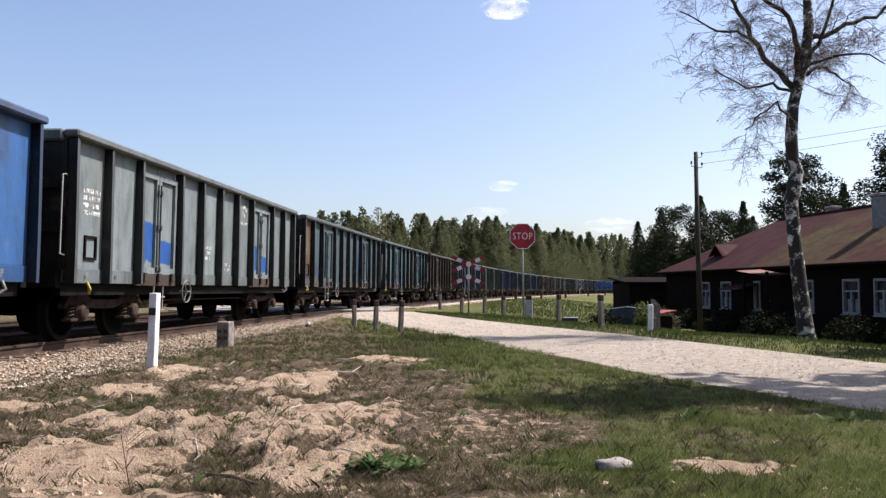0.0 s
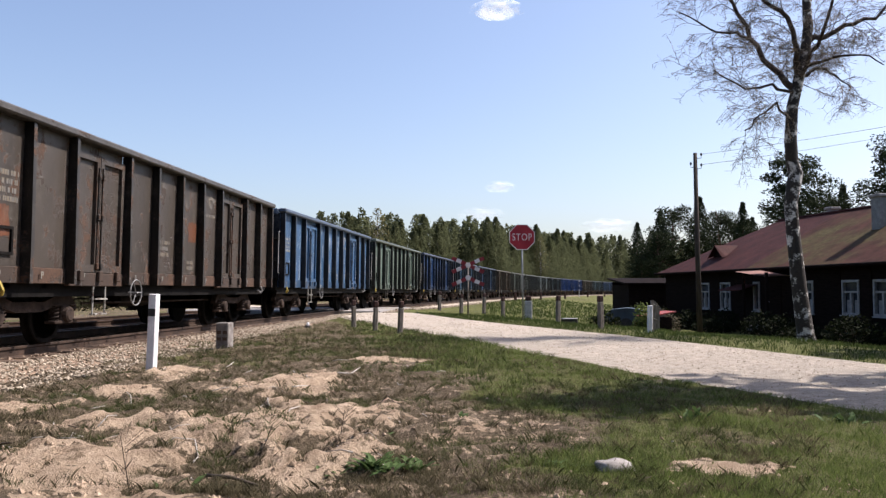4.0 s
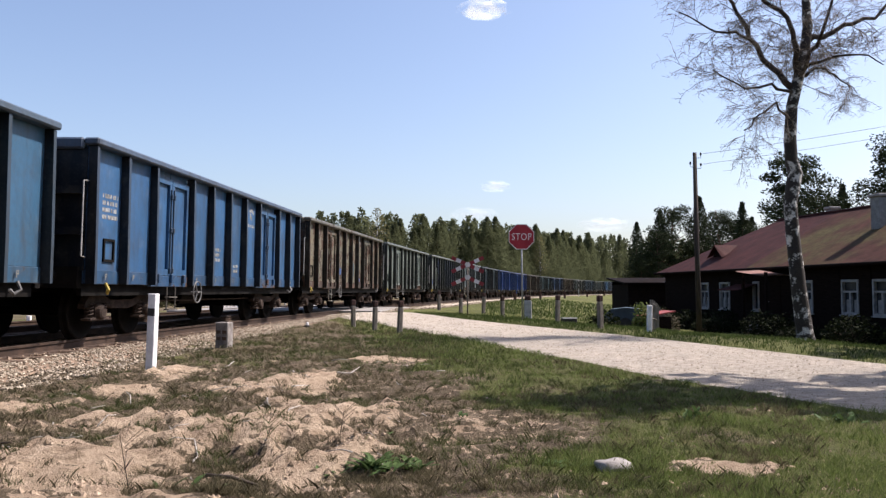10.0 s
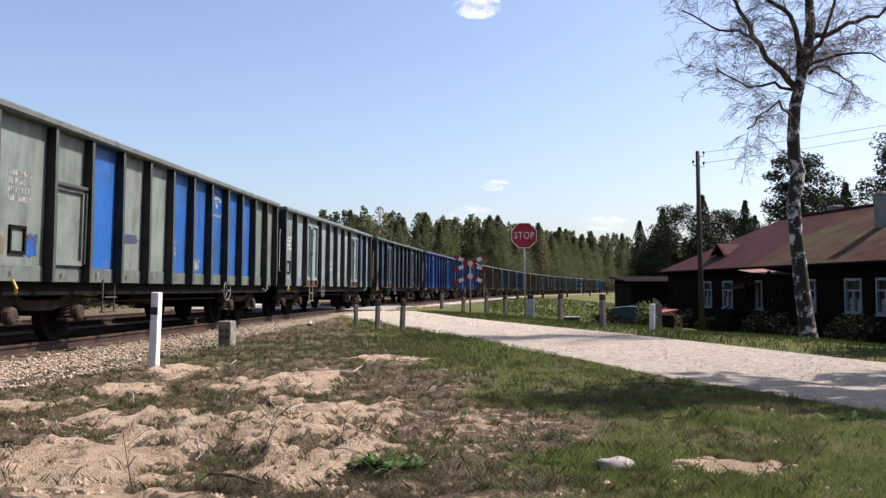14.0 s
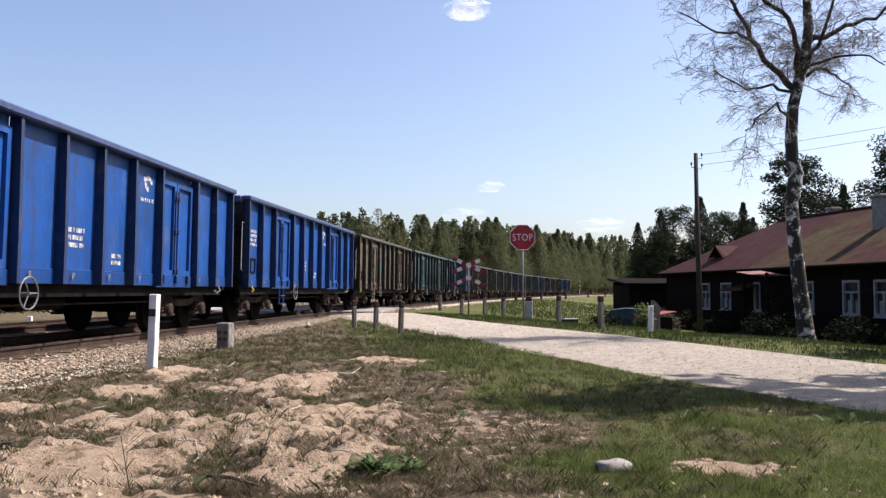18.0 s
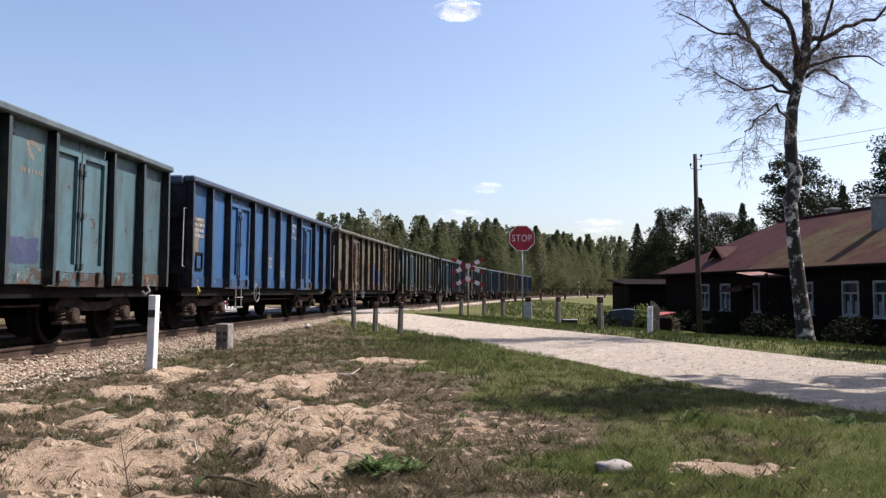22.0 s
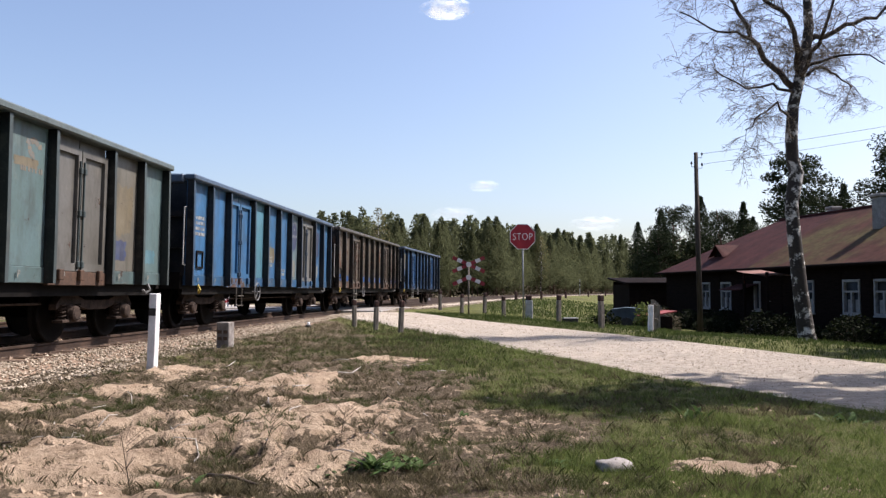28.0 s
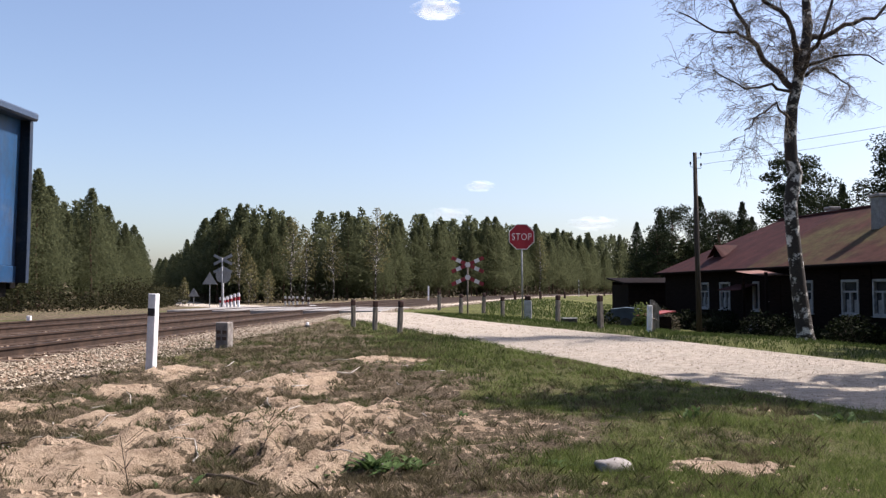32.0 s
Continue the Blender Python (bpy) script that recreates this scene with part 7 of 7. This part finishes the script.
shrub(6.45, 26.5, 0.3, 0.95, 260, BLADES, "bright green young bush by the fence", 0.07)
shrub(5.3, 26.8, 0.5, 0.5, 220, BUSH, "dark low bush by the fence")
# wire fence along the garden
fence = thing("garden_fence", label="low garden fence of thin posts and rails", category="fence")
for k in range(9):
    x, y = 5.6 + 0.42 * k, 22.0 + 1.4 * k
    z = ground_z(x, y, False)
    part("fence_post", Mesh().box(x - 0.035, x + 0.035, y - 0.035, y + 0.035, z - 0.1, z + 0.85), POST_GREY, fence)
    if k < 8:
        x2, y2 = x + 0.42, y + 1.4
        z2 = ground_z(x2, y2, False)
        for h in (0.35, 0.75):
            part("fence_rail", Mesh().tube([(x, y, z + h), (x2, y2, z2 + h)], 0.018, 5), POST_GREY, fence)
# covered trailer and small red-roofed hutch behind the fence
t = thing("garden_trailer", sit(6.35, 28.4, 0.0) @ pose(0, 0, 0, 0, 0, 75), "small pale blue car trailer with a rounded cover", "trailer")
m = Mesh().prism([(-0.7, 0.3), (0.7, 0.3), (0.7, 0.55), (0.5, 0.72), (0.0, 0.78), (-0.45, 0.74), (-0.7, 0.55)], -0.5, 0.5)
part("cover", m, CAR_PAINT, t, smooth=False)
for e in (-1, 1):
    part("wheel", Mesh().tube([(e * 0.52, 0, 0.22), (e * 0.62, 0, 0.22)], 0.22, 16), BLACK, t)
part("drawbar", Mesh().box(-0.03, 0.03, -1.4, -0.7, 0.3, 0.36), GALV, t)
t = thing("hutch", sit(6.95, 26.8, 0.0) @ pose(0, 0, 0, 0, 0, 15), "low hutch with a faded red sloping roof", "hutch")
part("box", Mesh().box(-0.4, 0.4, -0.3, 0.3, 0, 0.5, 0.01), TIMBER_DARK, t)
m = Mesh()
m.v += [(-0.5, -0.4, 0.5), (0.5, -0.4, 0.66), (0.5, 0.4, 0.66), (-0.5, 0.4, 0.5), (-0.5, -0.4, 0.54), (0.5, -0.4, 0.70), (0.5, 0.4, 0.70), (-0.5, 0.4, 0.54)]
m.f += [(3, 2, 1, 0), (4, 5, 6, 7), (0, 1, 5, 4), (1, 2, 6, 5), (2, 3, 7, 6), (3, 0, 4, 7)]
part("roof", m, plain("bright_red_sheet", (0.2, 0.04, 0.035), (0.3, 0.07, 0.06), 4, 0.6), t)
# dark box in the grass by the post
x, y = 4.45, 28.9
t = thing("metal_box", sit(x, y, 0.02) @ pose(0, 0, 0, 0, 0, 10), "low dark metal box lying in the grass", "box")
part("case", Mesh().box(-0.26, 0.26, -0.15, 0.15, 0, 0.2, 0.02), BLACK, t)
part("lid", Mesh().box(-0.27, 0.27, -0.16, 0.16, 0.2, 0.23, 0.01), GALV, t)


# ---- clouds ----
def cloud(thick, wide, high, seed, label):
    d = 2600.0
    m = Mesh()
    ball = lambda b, a: Vector((math.cos(b) * math.cos(a), math.cos(b) * math.sin(a), math.sin(b)))
    puff = lambda v: v * (0.84 + 0.16 * noise.noise(v * 1.9 + Vector((seed * 7, 0, 0))))
    for k in range(14):
        b0, b1 = -1.5708 + k * 0.2244, -1.5708 + (k + 1) * 0.2244
        for j in range(24):
            a0, a1 = j * 0.2618, (j + 1) * 0.2618
            m.quad(*[puff(ball(b, a)) for b, a in ((b0, a0), (b0, a1), (b1, a1), (b1, a0))])
    ob = tagged(part("cloud", m, CLOUD, smooth=True), label, "cloud", "small drifting clouds")
    ob.scale = (wide / 1456 * d / 2, wide / 1456 * d / 3, high / 1456 * d / 2)
    ob.color = (1, 1, 1, thick)
    return ob


def cloud_place(px_, py_):
    d = 2600.0
    return Matrix.Translation(((px_ - 784) / 1456 * d, d, 0.8 + (515 - py_) / 1456 * d))


CLOUDS = [(cloud(1.0, 120, 40, 1, "small white cumulus cloud high in the blue sky"), (897, 9), (775, 9)),
          (cloud(0.32, 70, 24, 2, "faint small white cloud"), (892, 330), (852, 329)),
          (cloud(0.28, 100, 34, 3, "faint flat white cloud above the woods"), (862, 380), (796, 380)),
          (cloud(0.28, 120, 32, 4, "faint flat white cloud above the woods"), (1080, 400), (1052, 396))]


# ---- motion of things ----
def motions():
    for ob, (x0, y0), (x1, y1) in CLOUDS:
        walk(ob, [(0.0, cloud_place(x0, y0)), (32.0, cloud_place(x1, y1))])
    for k, w in enumerate(train):
        walk(w, [(i * 0.5, wagon_pose(k, i * 0.5)) for i in range(65)])
        # the wheels roll, frame by frame while the wagon goes by the camera
        wheels = [o for o in w.children if o.name.startswith("wheelset")]
        roll = lambda t: -math.degrees(train_gone(t) / 0.46)
        shown = [i / FPS for i in range(32 * FPS + 1) if -20 < wagon_pose(k, i / FPS).translation.y < 42]
        if shown[0] > 0:
            shown = [0.0] + shown
        if shown[-1] < 32:
            shown = shown + [32.0]
        turn = {t: roll(t) for t in shown}
        if len(shown) > 2:
            turn[shown[0]] = turn[shown[1]] if shown[1] > 0.05 else turn[shown[0]]
            turn[shown[-1]] = turn[shown[-2]] if shown[-2] < 31.95 else turn[shown[-1]]
        for o in wheels:
            at = o.location.copy()
            walk(o, [(t, Matrix.Translation(at) @ pose(0, 0, 0, turn[t])) for t in shown])


motions()
